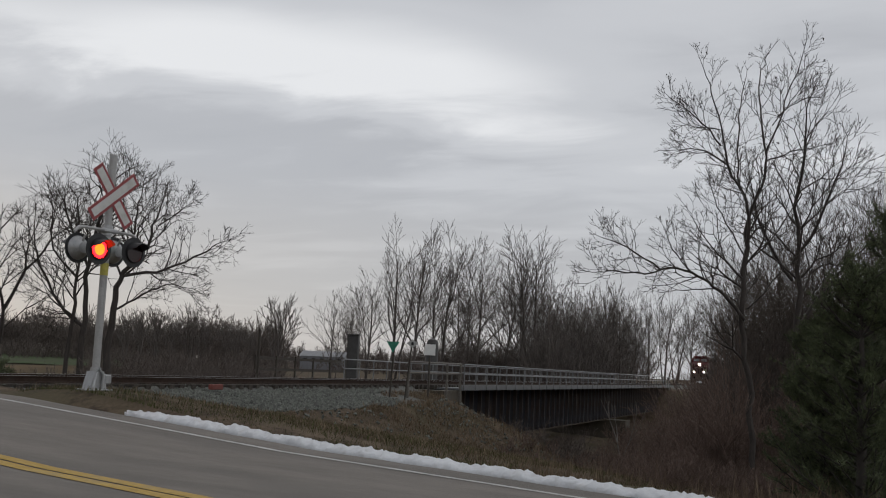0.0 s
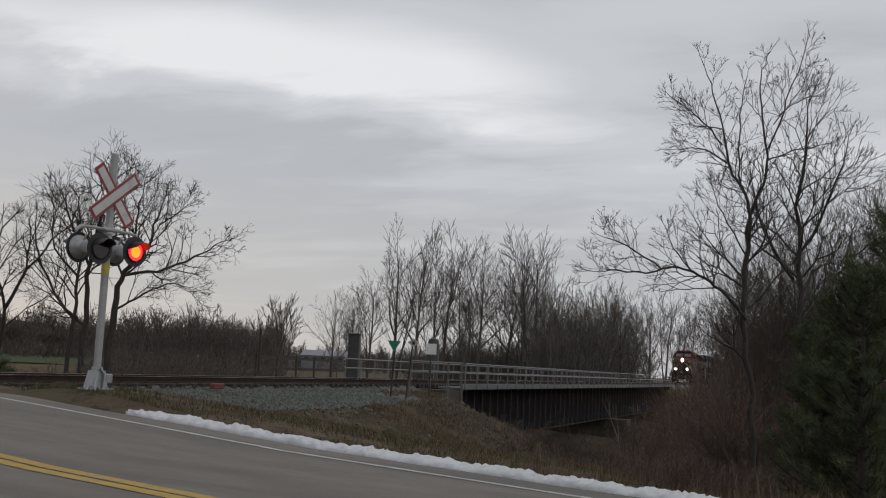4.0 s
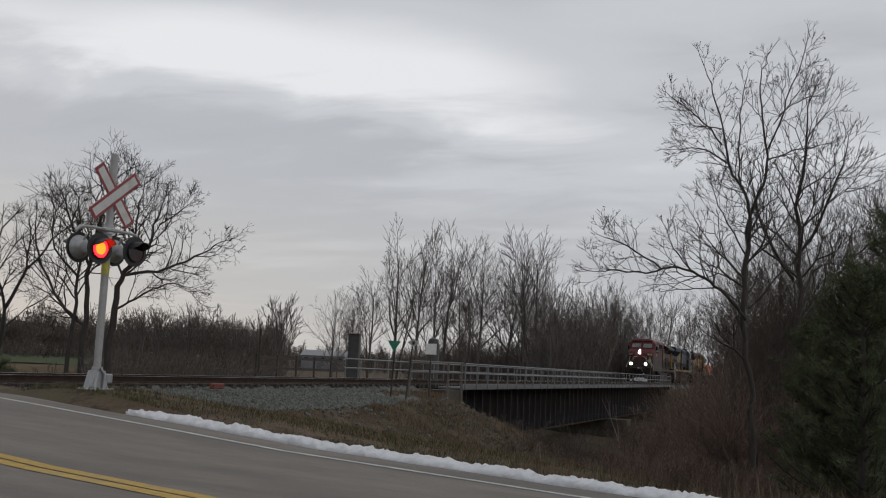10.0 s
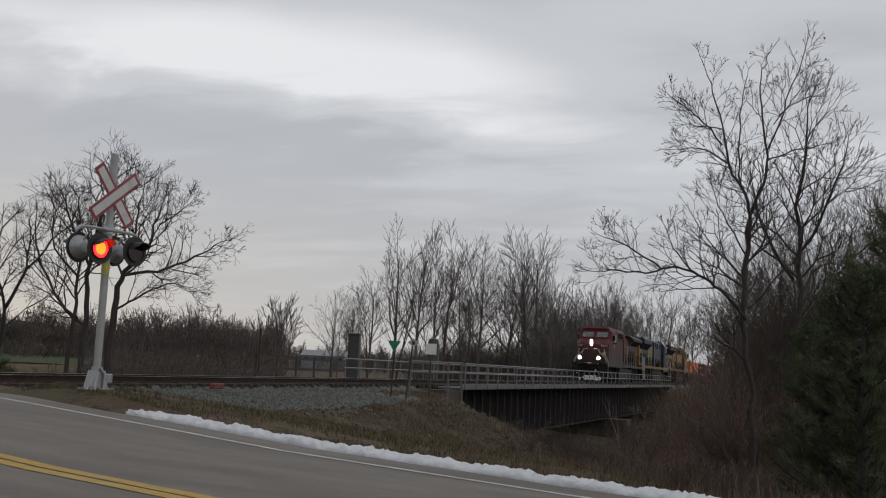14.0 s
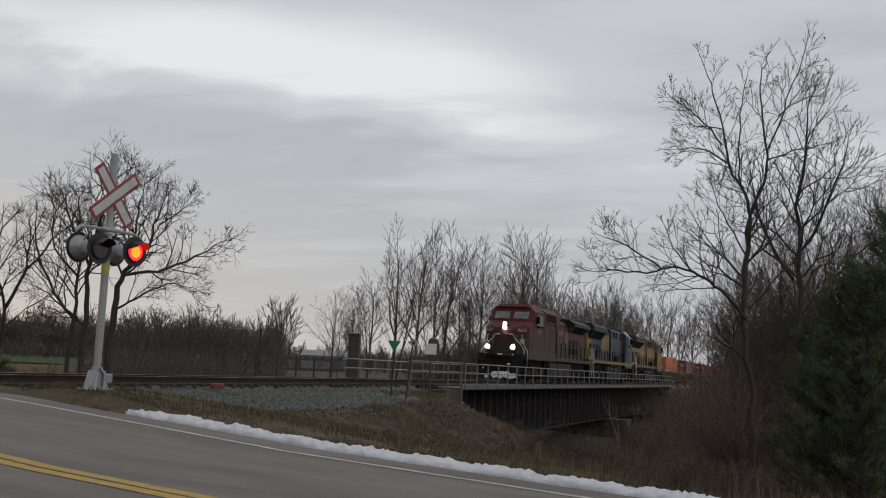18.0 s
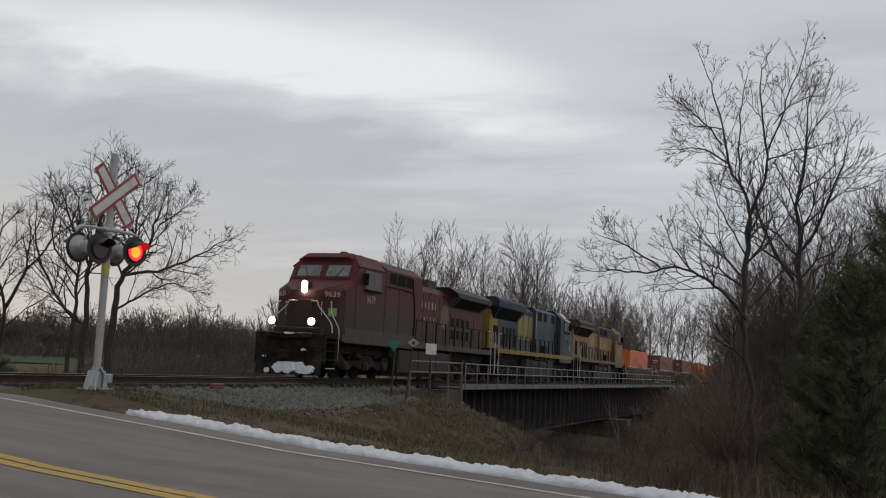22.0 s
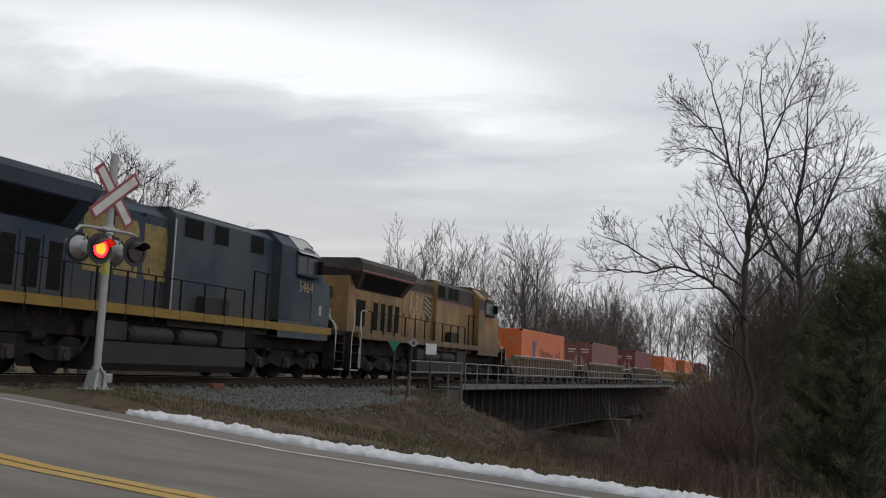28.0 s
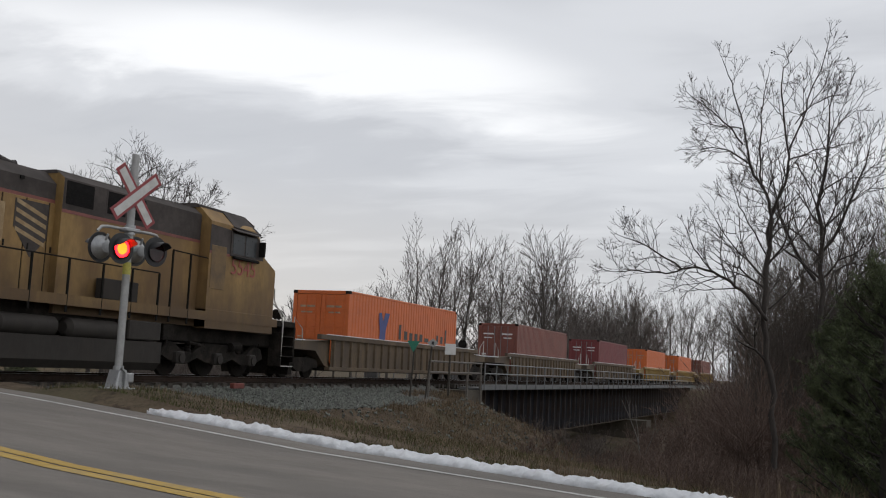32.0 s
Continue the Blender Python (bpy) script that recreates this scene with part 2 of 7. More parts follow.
    def loft(self, rings, closed=True):
        n = len(rings[0])
        vs = [p for r in rings for p in r]
        fs = []
        for i in range(len(rings) - 1):
            for k in range(n if closed else n - 1):
                k2 = (k + 1) % n
                fs.append((i * n + k, i * n + k2, (i + 1) * n + k2, (i + 1) * n + k))
        if closed:
            fs += [tuple(range(n - 1, -1, -1)), tuple((len(rings) - 1) * n + k for k in range(n))]
        return self.add(vs, fs)

    def mesh(self, name, mat, smooth=False, recalc=True):
        me = bpy.data.meshes.new(name)
        me.from_pydata(self.v, [], self.f)
        me.materials.append(mat)
        if recalc:
            bm = bmesh.new()
            bm.from_mesh(me)
            bmesh.ops.recalc_face_normals(bm, faces=bm.faces)
            bm.to_mesh(me)
            bm.free()
        if smooth:
            me.polygons.foreach_set("use_smooth", [True] * len(me.polygons))
            if smooth != "all":
                me.set_sharp_from_angle(angle=radians(38))
        me.update()
        return me


def part(name, geo, mat, parent, label="", smooth=False, at=None):
    """One mesh object under a thing or under a part."""
    ob = new(name, geo if isinstance(geo, bpy.types.Mesh) else geo.mesh(name, mat, smooth))
    ob.parent = parent
    if at is not None:
        ob.matrix_basis = at
    return tagged(ob, label)


def thing(name, label, category, at=None, group="", kind=""):
    ob = new(name)
    ob.empty_display_size = 0.3
    if at is not None:
        ob.matrix_basis = at
    return tagged(ob, label, category, group, kind)


def solid(name, geo, mat, label, category="", at=None, group="", kind="", smooth=False, recalc=True):
    ob = new(name, geo.mesh(name, mat, smooth, recalc))
    if at is not None:
        ob.matrix_basis = at
    return tagged(ob, label, category, group, kind)


def smooth_step(a, b, x):
    t = np.clip((x - a) / (b - a), 0, 1)
    return t * t * (3 - 2 * t)


# ---- ground ----
ROAD_DIR = Vector((0.188, 0.982, 0))
ROAD_SIDE = Vector((0.982, -0.188, 0))
ROAD_S = (-400, -60, -20, -5, 1, 4.3, 8.5, 11.05, 14.18, 17.0, 19.0, 22.0, 26.0, 60, 400)
ROAD_Z = (-1.4, -1.2, -1.0, -0.86, -0.78, -0.70, -0.53, -0.36, -0.16, -0.03, 0.0, 0.0, -0.15, -1.4, -1.5)


def road_z(s):
    return np.interp(s, ROAD_S, ROAD_Z)


def road_sl(x, y):
    return x * 0.188 + y * 0.982, x * 0.982 - y * 0.188


def bumpy(x, y, s):
    return np.sin(x * 1.3 * s + 1.7) * np.sin(y * 1.1 * s + 0.4) + 0.6 * np.sin(x * 2.9 * s + y * 1.7 * s) + 0.4 * np.sin(x * 5.3 * s - y * 4.1 * s + 2)


def ground_z(x, y):
    """Height of the ground: valley under the bridge, railway bank, road bank and fields."""
    x, y = np.asarray(x, float), np.asarray(y, float)
    valley = smooth_step(15, 56, x + 0.12 * (y - 10)) * (1 - smooth_step(120, 150, x))
    low = smooth_step(70, -30, y) * 0.6 + 0.4
    base = -1.35 + (-4.3) * valley * low - 0.3 * smooth_step(20, 40, np.abs(y - TRACK_Y))
    base = base + 0.09 * bumpy(x, y, 0.35)
    # fields rise a little far away
    base = base + 2.0 * smooth_step(200, 1200, np.hypot(x, y))
    # railway bank, with end slopes at the bridge
    off = np.abs(y - TRACK_Y)
    gap = np.maximum(np.minimum(x - 42.9 + 2.0 * smooth_step(3.3, 4.4, off) - 0.35 * np.clip(y - 14.5, 0, 5), 124 - x), 0)
    bank = -0.80 + 0.2 * smooth_step(38, 43, x) - np.maximum(off - 4.8, 0) * 0.46 - gap * 0.5
    bank = bank + 0.03 * bumpy(x, y, 0.8) + 0.12 * bumpy(x + 3, y, 0.27) * smooth_step(5.2, 7.5, off)
    z = np.maximum(base, bank)
    # verge of the road
    s, l = road_sl(x, y)
    edge = np.maximum(np.maximum(l - 12.6, 1.0 - l), 0)
    verge = road_z(s) - 0.06 - 0.24 * edge + 0.03 * bumpy(x, y, 1.1) * smooth_step(11.4, 13, l)
    z = np.maximum(z, verge)
    k = smooth_step(11.75, 11.3, l) * smooth_step(1.2, 2.4, l)
    z = z * (1 - k) + (road_z(s) - 0.09) * k
    # raised footing of the crossing signal
    z = np.maximum(z, -0.02 - 0.21 * np.maximum(np.hypot((x - 14.77) * 0.8, (y - 11.55) * 0.6) - 0.5, 0) - 4.0 * k)
    # the shoulder under the camera
    k2 = smooth_step(2.6, 1.4, l) * smooth_step(-14, -7, l) * smooth_step(40, 20, np.abs(s))
    z = z * (1 - k2) + np.minimum(z, road_z(s) - 0.12) * k2
    return z


def build_ground():
    def spread(a, b, step, far):
        mid = list(np.arange(a, b + 1e-6, step))
        lo, hi, w = [], [], step
        p, q = a, b
        while p > -far:
            w *= 1.25
            p -= w
            q += w
            lo.append(p)
            hi.append(q)
        return np.array(lo[::-1] + mid + hi)
    xs, ys = spread(-6, 130, 0.55, 3500), spread(-12, 34, 0.5, 3500)
    X, Y = np.meshgrid(xs, ys)
    Z = ground_z(X, Y)
    g = Geo()
    g.v = np.stack([X, Y, Z], -1).reshape(-1, 3).tolist()
    nx = len(xs)
    i = (np.arange(len(ys) - 1)[:, None] * nx + np.arange(nx - 1)[None]).ravel()
    g.f = np.stack([i, i + 1, i + nx + 1, i + nx], -1).tolist()
    solid("ground", g, M["soil"], "brown winter ground with dull grass falling to a wooded valley", "ground", kind="structure", smooth="all", recalc=False)


build_ground()


def strip(l0, l1, s0, s1, lift, step=0.5, wob=0.0, thick=0.0):
    g = Geo()
    ss = [s0 + 10.0 * i for i in range(int((-20 - s0) / 10))] + [-20 + step * i for i in range(int((s1 + 20) / step) + 1)]
    n = len(ss) - 1
    rnd = random.Random(3)
    for s in ss:
        z = float(road_z(s)) + lift
        a, b = l0 + rnd.uniform(-wob, wob), l1 + rnd.uniform(-wob, wob)
        for l in (a, b):
            p = ROAD_DIR * s + ROAD_SIDE * l
            g.v.append((p.x, p.y, z))
    g.f = [(2 * i, 2 * i + 1, 2 * i + 3, 2 * i + 2) for i in range(n)]
    return g


def build_road():
    g = Geo()
    ss = list(np.concatenate([np.arange(-300, -20, 10), np.arange(-20, 30, 0.5), np.arange(30, 300, 10)]))
    rnd = random.Random(5)
    for s in ss:
        z = float(road_z(s))
        e = 11.22 + rnd.uniform(-0.03, 0.03)
        for l, dz in ((2.7, -0.3), (2.75, -0.02), (5, 0.0), (7, 0.0), (9, 0.0), (e - 0.05, 0.0), (e, -0.3)):
            p = ROAD_DIR * s + ROAD_SIDE * l
            g.v.append((p.x, p.y, z + dz))
    g.f = [(7 * i + k, 7 * i + k + 1, 7 * i + k + 8, 7 * i + k + 7) for i in range(len(ss) - 1) for k in range(6)]
    solid("road", g, M["asphalt"], "worn grey asphalt country road climbing to the crossing", "road", kind="structure")
    for name, l0, l1, mat, lab in (("edge_line", 10.47, 10.57, "white_line", "white painted edge line on the asphalt"),
                                   ("centre_line", 6.63, 6.81, "yellow_line", "yellow painted centre line, one of a pair"),
                                   ("centre_line", 6.85, 7.03, "yellow_line", "yellow painted centre line, one of a pair"),
                                   ("edge_line", 3.42, 3.54, "white_line", "white painted edge line on the asphalt")):
        solid(name, strip(l0, l1, -60, 18.2, 0.006, 0.5, 0.006), M[mat], lab, "road marking", kind="structure")


build_road()


def build_snow():
    g = Geo()
    s0, s1, n, m = 12.5, -14.0, 760, 12
    rnd = random.Random(8)
    for i in range(n + 1):
        s = s0 + (s1 - s0) * i / n
        grow = float(smooth_step(0, 22, i))
        lump = 0.9 + 0.25 * math.sin(i * 0.31) * math.sin(i * 0.11 + 1) + 0.16 * math.sin(i * 0.73 + 2 * math.sin(i * 0.17)) + rnd.uniform(-0.05, 0.05)
        wid, hgt = (0.175 + 0.03 * math.sin(i * 0.05) + 0.018 * math.sin(i * 0.57 + math.sin(i * 0.23))) * (0.35 + 0.65 * grow), 0.055 * grow * lump + 0.01
        mid = 11.60 + 0.035 * math.sin(i * 0.21) + rnd.uniform(-0.012, 0.012)
        for k in range(m + 1):
            a = math.pi * k / m
            l = mid - math.cos(a) * wid
            p = ROAD_DIR * (s + rnd.uniform(-0.02, 0.02)) + ROAD_SIDE * l
            z = float(road_z(s)) - 0.07 + (hgt + 0.07) * math.sin(a) ** 0.7 * rnd.uniform(0.9, 1.1) + rnd.uniform(-0.012, 0.012) + 0.012 * math.sin(i * 0.9 + k * 1.3) * math.sin(a)
            g.v.append((p.x, p.y, z))
    q = m + 1
    g.f = [(q * i + k, q * i + k + 1, q * i + k + q + 1, q * i + k + q) for i in range(n) for k in range(m)]
    solid("snow_bank", g, M["snow"], "low ridge of old ploughed snow along the road edge", "snow", smooth="all")


build_snow()


# ---- railway ----
GAUGE = 0.7535          # half the distance between the rail centres


def build_track():
    bed = Geo()
    xs = list(np.arange(-40, 45.3, 0.5)) + list(np.arange(124, 260, 2.0))
    prof = ((-4.9, -0.95), (-4.3, -0.79), (-1.75, -0.43), (-1.38, -0.37), (-1.2, -0.24), (1.3, -0.25), (1.75, -0.35), (3.1, -0.64), (3.7, -0.75))
    rnd = random.Random(2)
    for piece in ([x for x in xs if x < 50], [x for x in xs if x > 100]):
        o = len(bed.v)
        for x in piece:
            k = 1 - 0.4 * float(smooth_step(40, 43.5, x))
            for y, z in prof:
                y = y if abs(y) < 2 else y * k
                bed.v.append((x, TRACK_Y + y + rnd.uniform(-0.06, 0.06), z + rnd.uniform(-0.03, 0.03)))
        bed.f += [(o + 9 * i + k, o + 9 * i + k + 1, o + 9 * i + k + 10, o + 9 * i + k + 9) for i in range(len(piece) - 1) for k in range(8)]
    solid("ballast_bed", bed, M["ballast"], "grey crushed-stone ballast bed under the railway", "ballast", kind="structure", recalc=False)
    solid("stained_ballast", Geo().box(-40, TRACK_Y - 1.24, -0.3, 46.8, TRACK_Y + 1.24, -0.205), M["oily"], "dark oil-stained ballast between the ties", "ballast", kind="structure")
    for side in (-1, 1):
        rail = thing("rail", "long rusty steel rail with a bright worn head", "rail", pose(0, TRACK_Y + side * GAUGE, 0), "rails of the track", kind="structure")
        prof = [(-0.07, -0.172), (0.07, -0.172), (0.07, -0.16), (0.015, -0.14), (0.012, -0.045), (0.037, -0.035), (0.037, -0.004), (-0.037, -0.004), (-0.037, -0.035), (-0.012, -0.045), (-0.015, -0.14), (-0.07, -0.16)]
        part("web_and_foot", Geo().prism(prof, -60, 420, "x"), M["rail"], rail)
        part("rail_head", Geo().box(-60, -0.033, -0.004, 420, 0.033, 0.0), M["railtop"], rail, "bright polished running surface")


build_track()


def build_ties():
    g = thing("track_ties", "dark creosoted wooden ties bedded in the ballast", "railway ties", pose(0, TRACK_Y, 0), kind="structure")
    me = Geo().box(-0.115, -1.32, -0.36, 0.115, 1.32, -0.175, 0.012).mesh("tie", M["tie"])
    plate = Geo().box(-0.1, -0.17, -0.178, 0.1, 0.17, -0.168).mesh("tie_plate", M["rail"])
    rnd = random.Random(31)
    for i in range(98):
        t = part("tie", me, None, g, at=pose(-8 + 0.56 * i + rnd.uniform(-0.03, 0.03), rnd.uniform(-0.05, 0.05), rnd.uniform(-0.012, 0.004), 0, 0, rnd.uniform(-1.5, 1.5)))
        for s in (-1, 1):
            part("tie_plate", plate, None, t, at=pose(0, s * GAUGE, 0))
    m = thing("red_marker", "small red painted marker block at the track edge", "marker", pose(27.1, TRACK_Y - 1.85, -0.19))
    part("block", Geo().box(-0.3, -0.08, -0.12, 0.3, 0.08, 0.04, 0.02), M["marker_red"], m)


M["marker_red"] = material("faded_red_marker_paint", (0.16, 0.04, 0.03), 0.7, vary=0.25, scale=8)
build_ties()


def build_ballast_stones():
    rnd = np.random.RandomState(11)
    g = Geo()
    n = 15000
    xs = 16.5 + 24.0 * rnd.rand(n) ** 0.85
    off = 1.42 + 3.1 * rnd.rand(n) + 0.35 * np.sin(xs * 0.9) * rnd.rand(n)
    zb = np.maximum(np.interp(off, (1.2, 1.38, 1.75, 4.3, 4.9, 6), (-0.25, -0.38, -0.43, -0.79, -0.9, -1.2)), ground_z(xs, TRACK_Y - off) - 0.02)
    keep = (off < 4.6 - 2.9 * smooth_step(34.5, 40.5, xs + 0.8 * np.sin(off * 3)))
    xs, off, zb = xs[keep], off[keep], zb[keep]
    shape = np.array([(1, 0, 0), (0, 1, 0), (-1, 0, 0), (0, -1, 0), (0, 0, 1), (0, 0, -1)], float)
    faces = ((0, 1, 4), (1, 2, 4), (2, 3, 4), (3, 0, 4), (1, 0, 5), (2, 1, 5), (3, 2, 5), (0, 3, 5))
    for x, o, z in zip(xs, off, zb):
        r = rnd.uniform(0.025, 0.06)
        p = shape * (r * rnd.uniform(0.6, 1.2, (6, 1))) + rnd.uniform(-0.3, 0.3, (6, 3)) * r
        p += (x, TRACK_Y - o, z + 0.015 + rnd.uniform(0, 0.02))
        g.add(p.tolist(), faces)
    bank = Geo()
    m = 2600
    bx, by = 24 + 25 * rnd.rand(m) ** 0.7, 8.2 + 6.4 * rnd.rand(m)
    ok = (road_sl(bx, by)[1] > 13.2) & (bumpy(bx, by, 0.5) + rnd.normal(0, 0.7, m) > 0.1)
    for x, y, z in zip(bx[ok], by[ok], ground_z(bx[ok], by[ok])):
        r = rnd.uniform(0.03, 0.085)
        p = shape * (r * rnd.uniform(0.6, 1.2, (6, 1))) + rnd.uniform(-0.3, 0.3, (6, 3)) * r
        p += (x, y, z + 0.03)
        bank.add(p.tolist(), faces)
    solid("bank_stones", bank, M["stone"], "grey stones strewn over the grassy bank", "gravel", kind="stuff", recalc=False)
    solid("ballast_stones", g, M["stone"], "loose grey crushed stones on the ballast shoulder", "gravel", kind="stuff", recalc=False)


build_ballast_stones()


def build_bridge():
    """Deck girder bridge with walkways and pipe railings on both sides."""
    x0, x1 = 46.9, 124.0
    br = thing("railway_bridge", "black steel plate girder railway bridge with galvanised walkway railings", "bridge", pose(0, TRACK_Y, 0))
    for side in (-1, 1):
        yg = side * 2.05
        for a, b in ((x0, 89.3), (89.7, x1)):
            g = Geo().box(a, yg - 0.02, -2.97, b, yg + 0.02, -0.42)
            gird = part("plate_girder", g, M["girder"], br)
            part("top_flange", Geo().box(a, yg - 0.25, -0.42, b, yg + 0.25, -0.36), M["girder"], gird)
            part("bottom_flange", Geo().box(a, yg - 0.25, -3.03, b, yg + 0.25, -2.97), M["flange_rust"], gird, "rusty bottom flange")
            n = int((b - a) / 1.38)
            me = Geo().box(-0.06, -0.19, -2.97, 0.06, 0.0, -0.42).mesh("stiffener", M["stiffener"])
            for i in range(n + 1):
                part("stiffener", me, None, gird, at=pose(a + 0.15 + i * (b - a - 0.3) / n, yg + (side * 0.02 if side > 0 else -0.02), 0) @ (Matrix.Diagonal((1, -1, 1, 1)) if side > 0 else Matrix()))
        # walkway on brackets
        yo, yi = side * 3.1, side * 1.9
        part("walkway", Geo().box(x0 - 0.3, min(yo, yi), -0.34, x1, max(yo, yi), -0.26), M["walk_steel"], br, "grey steel grating walkway")
        part("fascia_beam", Geo().box(x0 - 0.3, yo - 0.03, -0.36, x1, yo + 0.03, -0.10, 0.01), M["walk_steel"], br)
        n = 42
        post = Geo().tube([(0, 0, -0.36), (0, 0, 0.88)], 0.032, 8).mesh("railing_post", M["galv"])
        for i in range(n + 1):
            part("railing_post", post, None, br, at=pose(x0 + i * (x1 - x0) / n, yo + side * 0.05, 0))
        if side > 0:
            y = yo + 0.05
            part("bent_end", Geo().tube([(x0, y, 0.88), (x0 - 0.25, y, 0.82), (x0 - 0.34, y, 0.65), (x0 - 0.25, y, 0.48), (x0, y, 0.42)], 0.03, 8), M["galv"], br, smooth=True)
        for z, nm in ((0.88, "top_rail"), (0.42, "mid_rail")):
            part(nm, Geo().tube([(x0 - 0.05, yo + side * 0.05, z), (x1, yo + side * 0.05, z)], 0.03, 8), M["galv"], br)
    tie = Geo().box(-0.12, -1.6, -0.36, 0.12, 1.6, -0.172, 0.012).mesh("bridge_tie", M["tie"])
    for i in range(190):
        part("bridge_tie", tie, None, br, at=pose(x0 + 0.2 + i * 0.405, 0, 0))
    for x, w in ((89.5, 1.1),):
        part("pier", Geo().loft([[(x - w * k, -3.7 * k, z), (x + w * k, -3.7 * k, z), (x + w * k, 3.9 * k, z), (x - w * k, 3.9 * k, z)] for z, k in ((-9, 1.2), (-3.7, 1.0), (-3.69, 1.08), (-3.04, 1.08))]), M["old_concrete"], br, "stained concrete pier")
    for x, s in ((x0 - 0.9, 1), (x1 + 0.9, -1)):
        part("abutment", Geo().box(x - 0.8, -2.5, -6, x + 0.8, 2.5, -3.05).box(x - 0.9, -2.3, -3.05, x + s * 0.2, 2.3, -0.38).box(x - s * 1.6, -3.05, -5.0, x + s * 0.95, -2.4, -0.37).box(x - s * 1.6, 2.4, -5.0, x + s * 0.95, 3.05, -0.37), M["old_concrete"], br, "weathered concrete abutment")


build_bridge()


def build_approach_fence():
    """Pipe railing on the bank before the bridge, on the near and the far side."""
    for side, xa, xb, posts in ((-1, 39.6, 46.4, (39.6, 42.0, 44.4, 46.3)),):
        y = TRACK_Y + side * 3.15
        f = thing("approach_railing", "dull rusty pipe railing on the bank before the bridge", "railing", pose(0, y, 0), "approach railings")
        rails = Geo().tube([(xa, 0, 0.85), (xb, 0, 0.88)], 0.042, 8)
        part("top_rail", rails, M["pipe_rust"], f)
        part("mid_rail", Geo().tube([(xa, 0, 0.40), (xb, 0, 0.42)], 0.042, 8), M["pipe_rust"], f)
        for x in posts:
            z0 = float(ground_z(x, y)) - 0.2
            part("post", Geo().tube([(x, 0, z0), (x, 0, 0.86)], 0.055, 8), M["pipe_rust"], f)


build_approach_fence()

M["sign_green"] = material("green_sign_paint", (0.012, 0.16, 0.10), 0.5, vary=0.15, scale=8)
M["sign_white"] = material("white_sign_paint", (0.66, 0.66, 0.64), 0.5, vary=0.08, scale=6, dirt=(0.35, 0.33, 0.3), dirt_amount=0.15, dirt_scale=5)
M["sign_dull"] = material("dull_grey_sign_paint", (0.30, 0.30, 0.29), 0.6, vary=0.15, scale=6)
M["sign_black"] = material("black_sign_paint", (0.02, 0.02, 0.02), 0.5)
M["dark_wood"] = material("weathered_dark_wood", (0.05, 0.042, 0.035), 0.9, vary=0.35, scale=5, stretch=(3, 3, 0.5), bump=0.4)


def build_signs():
    """Three small trackside signs that face the trains coming down the line from the left."""
    turn = 118
    def post(name, label, x, y, top, lean=0.0):
        z0 = float(ground_z(x, y)) - 0.3
        t = thing(name, label, "sign", pose(x, y, 0, 0, 0, turn - 180))
        part("post", Geo().tube([(0, 0.03, z0), (lean, 0.03, top)], 0.035, 8), M["dark_wood"], t)
        return t
    a = post("triangle_sign", "small green triangular trackside sign pointing down on a post", 37.6, 15.5, 1.35, 0.12)
    part("sign_plate", Geo().prism([(-0.19, 1.60), (0.32, 1.60), (0.065, 1.16)], -0.012, 0.0), M["sign_green"], a)
    b = post("diamond_sign", "small white diamond trackside sign on a leaning post", 38.7, 15.3, 1.5, 0.22)
    part("sign_plate", Geo().prism([(0.0, 1.58), (0.24, 1.76), (0.48, 1.58), (0.24, 1.40)], -0.012, 0.0), M["sign_dull"], b)
    part("black_mark", Geo().box(0.19, -0.018, 1.51, 0.29, -0.0125, 1.64, 0.002), M["sign_black"], b)
    c = post("square_sign", "plain white square trackside sign on a dark post", 41.2, 15.2, 1.3)
    part("sign_plate", Geo().box(-0.23, -0.012, 1.17, 0.23, 0.0, 1.63, 0.004), M["sign_white"], c)


build_signs()

M["buck_white"] = material("weathered_white_sheeting", (0.50, 0.495, 0.48), 0.55, vary=0.1, scale=6, dirt=(0.36, 0.34, 0.32), dirt_amount=0.25, dirt_scale=4)
M["signal_black"] = material("black_signal_paint", (0.018, 0.018, 0.02), 0.55, vary=0.25, scale=7)
M["signal_alu"] = material("cast_aluminium", (0.36, 0.365, 0.37), 0.45, 0.6, vary=0.15, scale=9)
M["signal_red_border"] = material("red_reflective_border", (0.24, 0.04, 0.045), 0.5, vary=0.2, scale=9)
M["signal_dark_lens"] = material("unlit_red_lens", (0.02, 0.004, 0.004), 0.2, vary=0.15, scale=20)
M["signal_silver"] = material("aluminium_mast_paint", (0.32, 0.32, 0.315), 0.5, 0.25, vary=0.12, scale=5, dirt=(0.22, 0.21, 0.2), dirt_amount=0.25, dirt_scale=2)
M["yellow_band"] = material("yellow_tape", (0.45, 0.40, 0.08), 0.5, vary=0.2, scale=9)
M["lit_red"] = glow("lit_red_lens", (1.0, 0.004, 0.007), 13.0)
M["lit_core"] = glow("lit_lamp_core", (1.0, 0.19, 0.012), 2.4)

FLASHERS = []


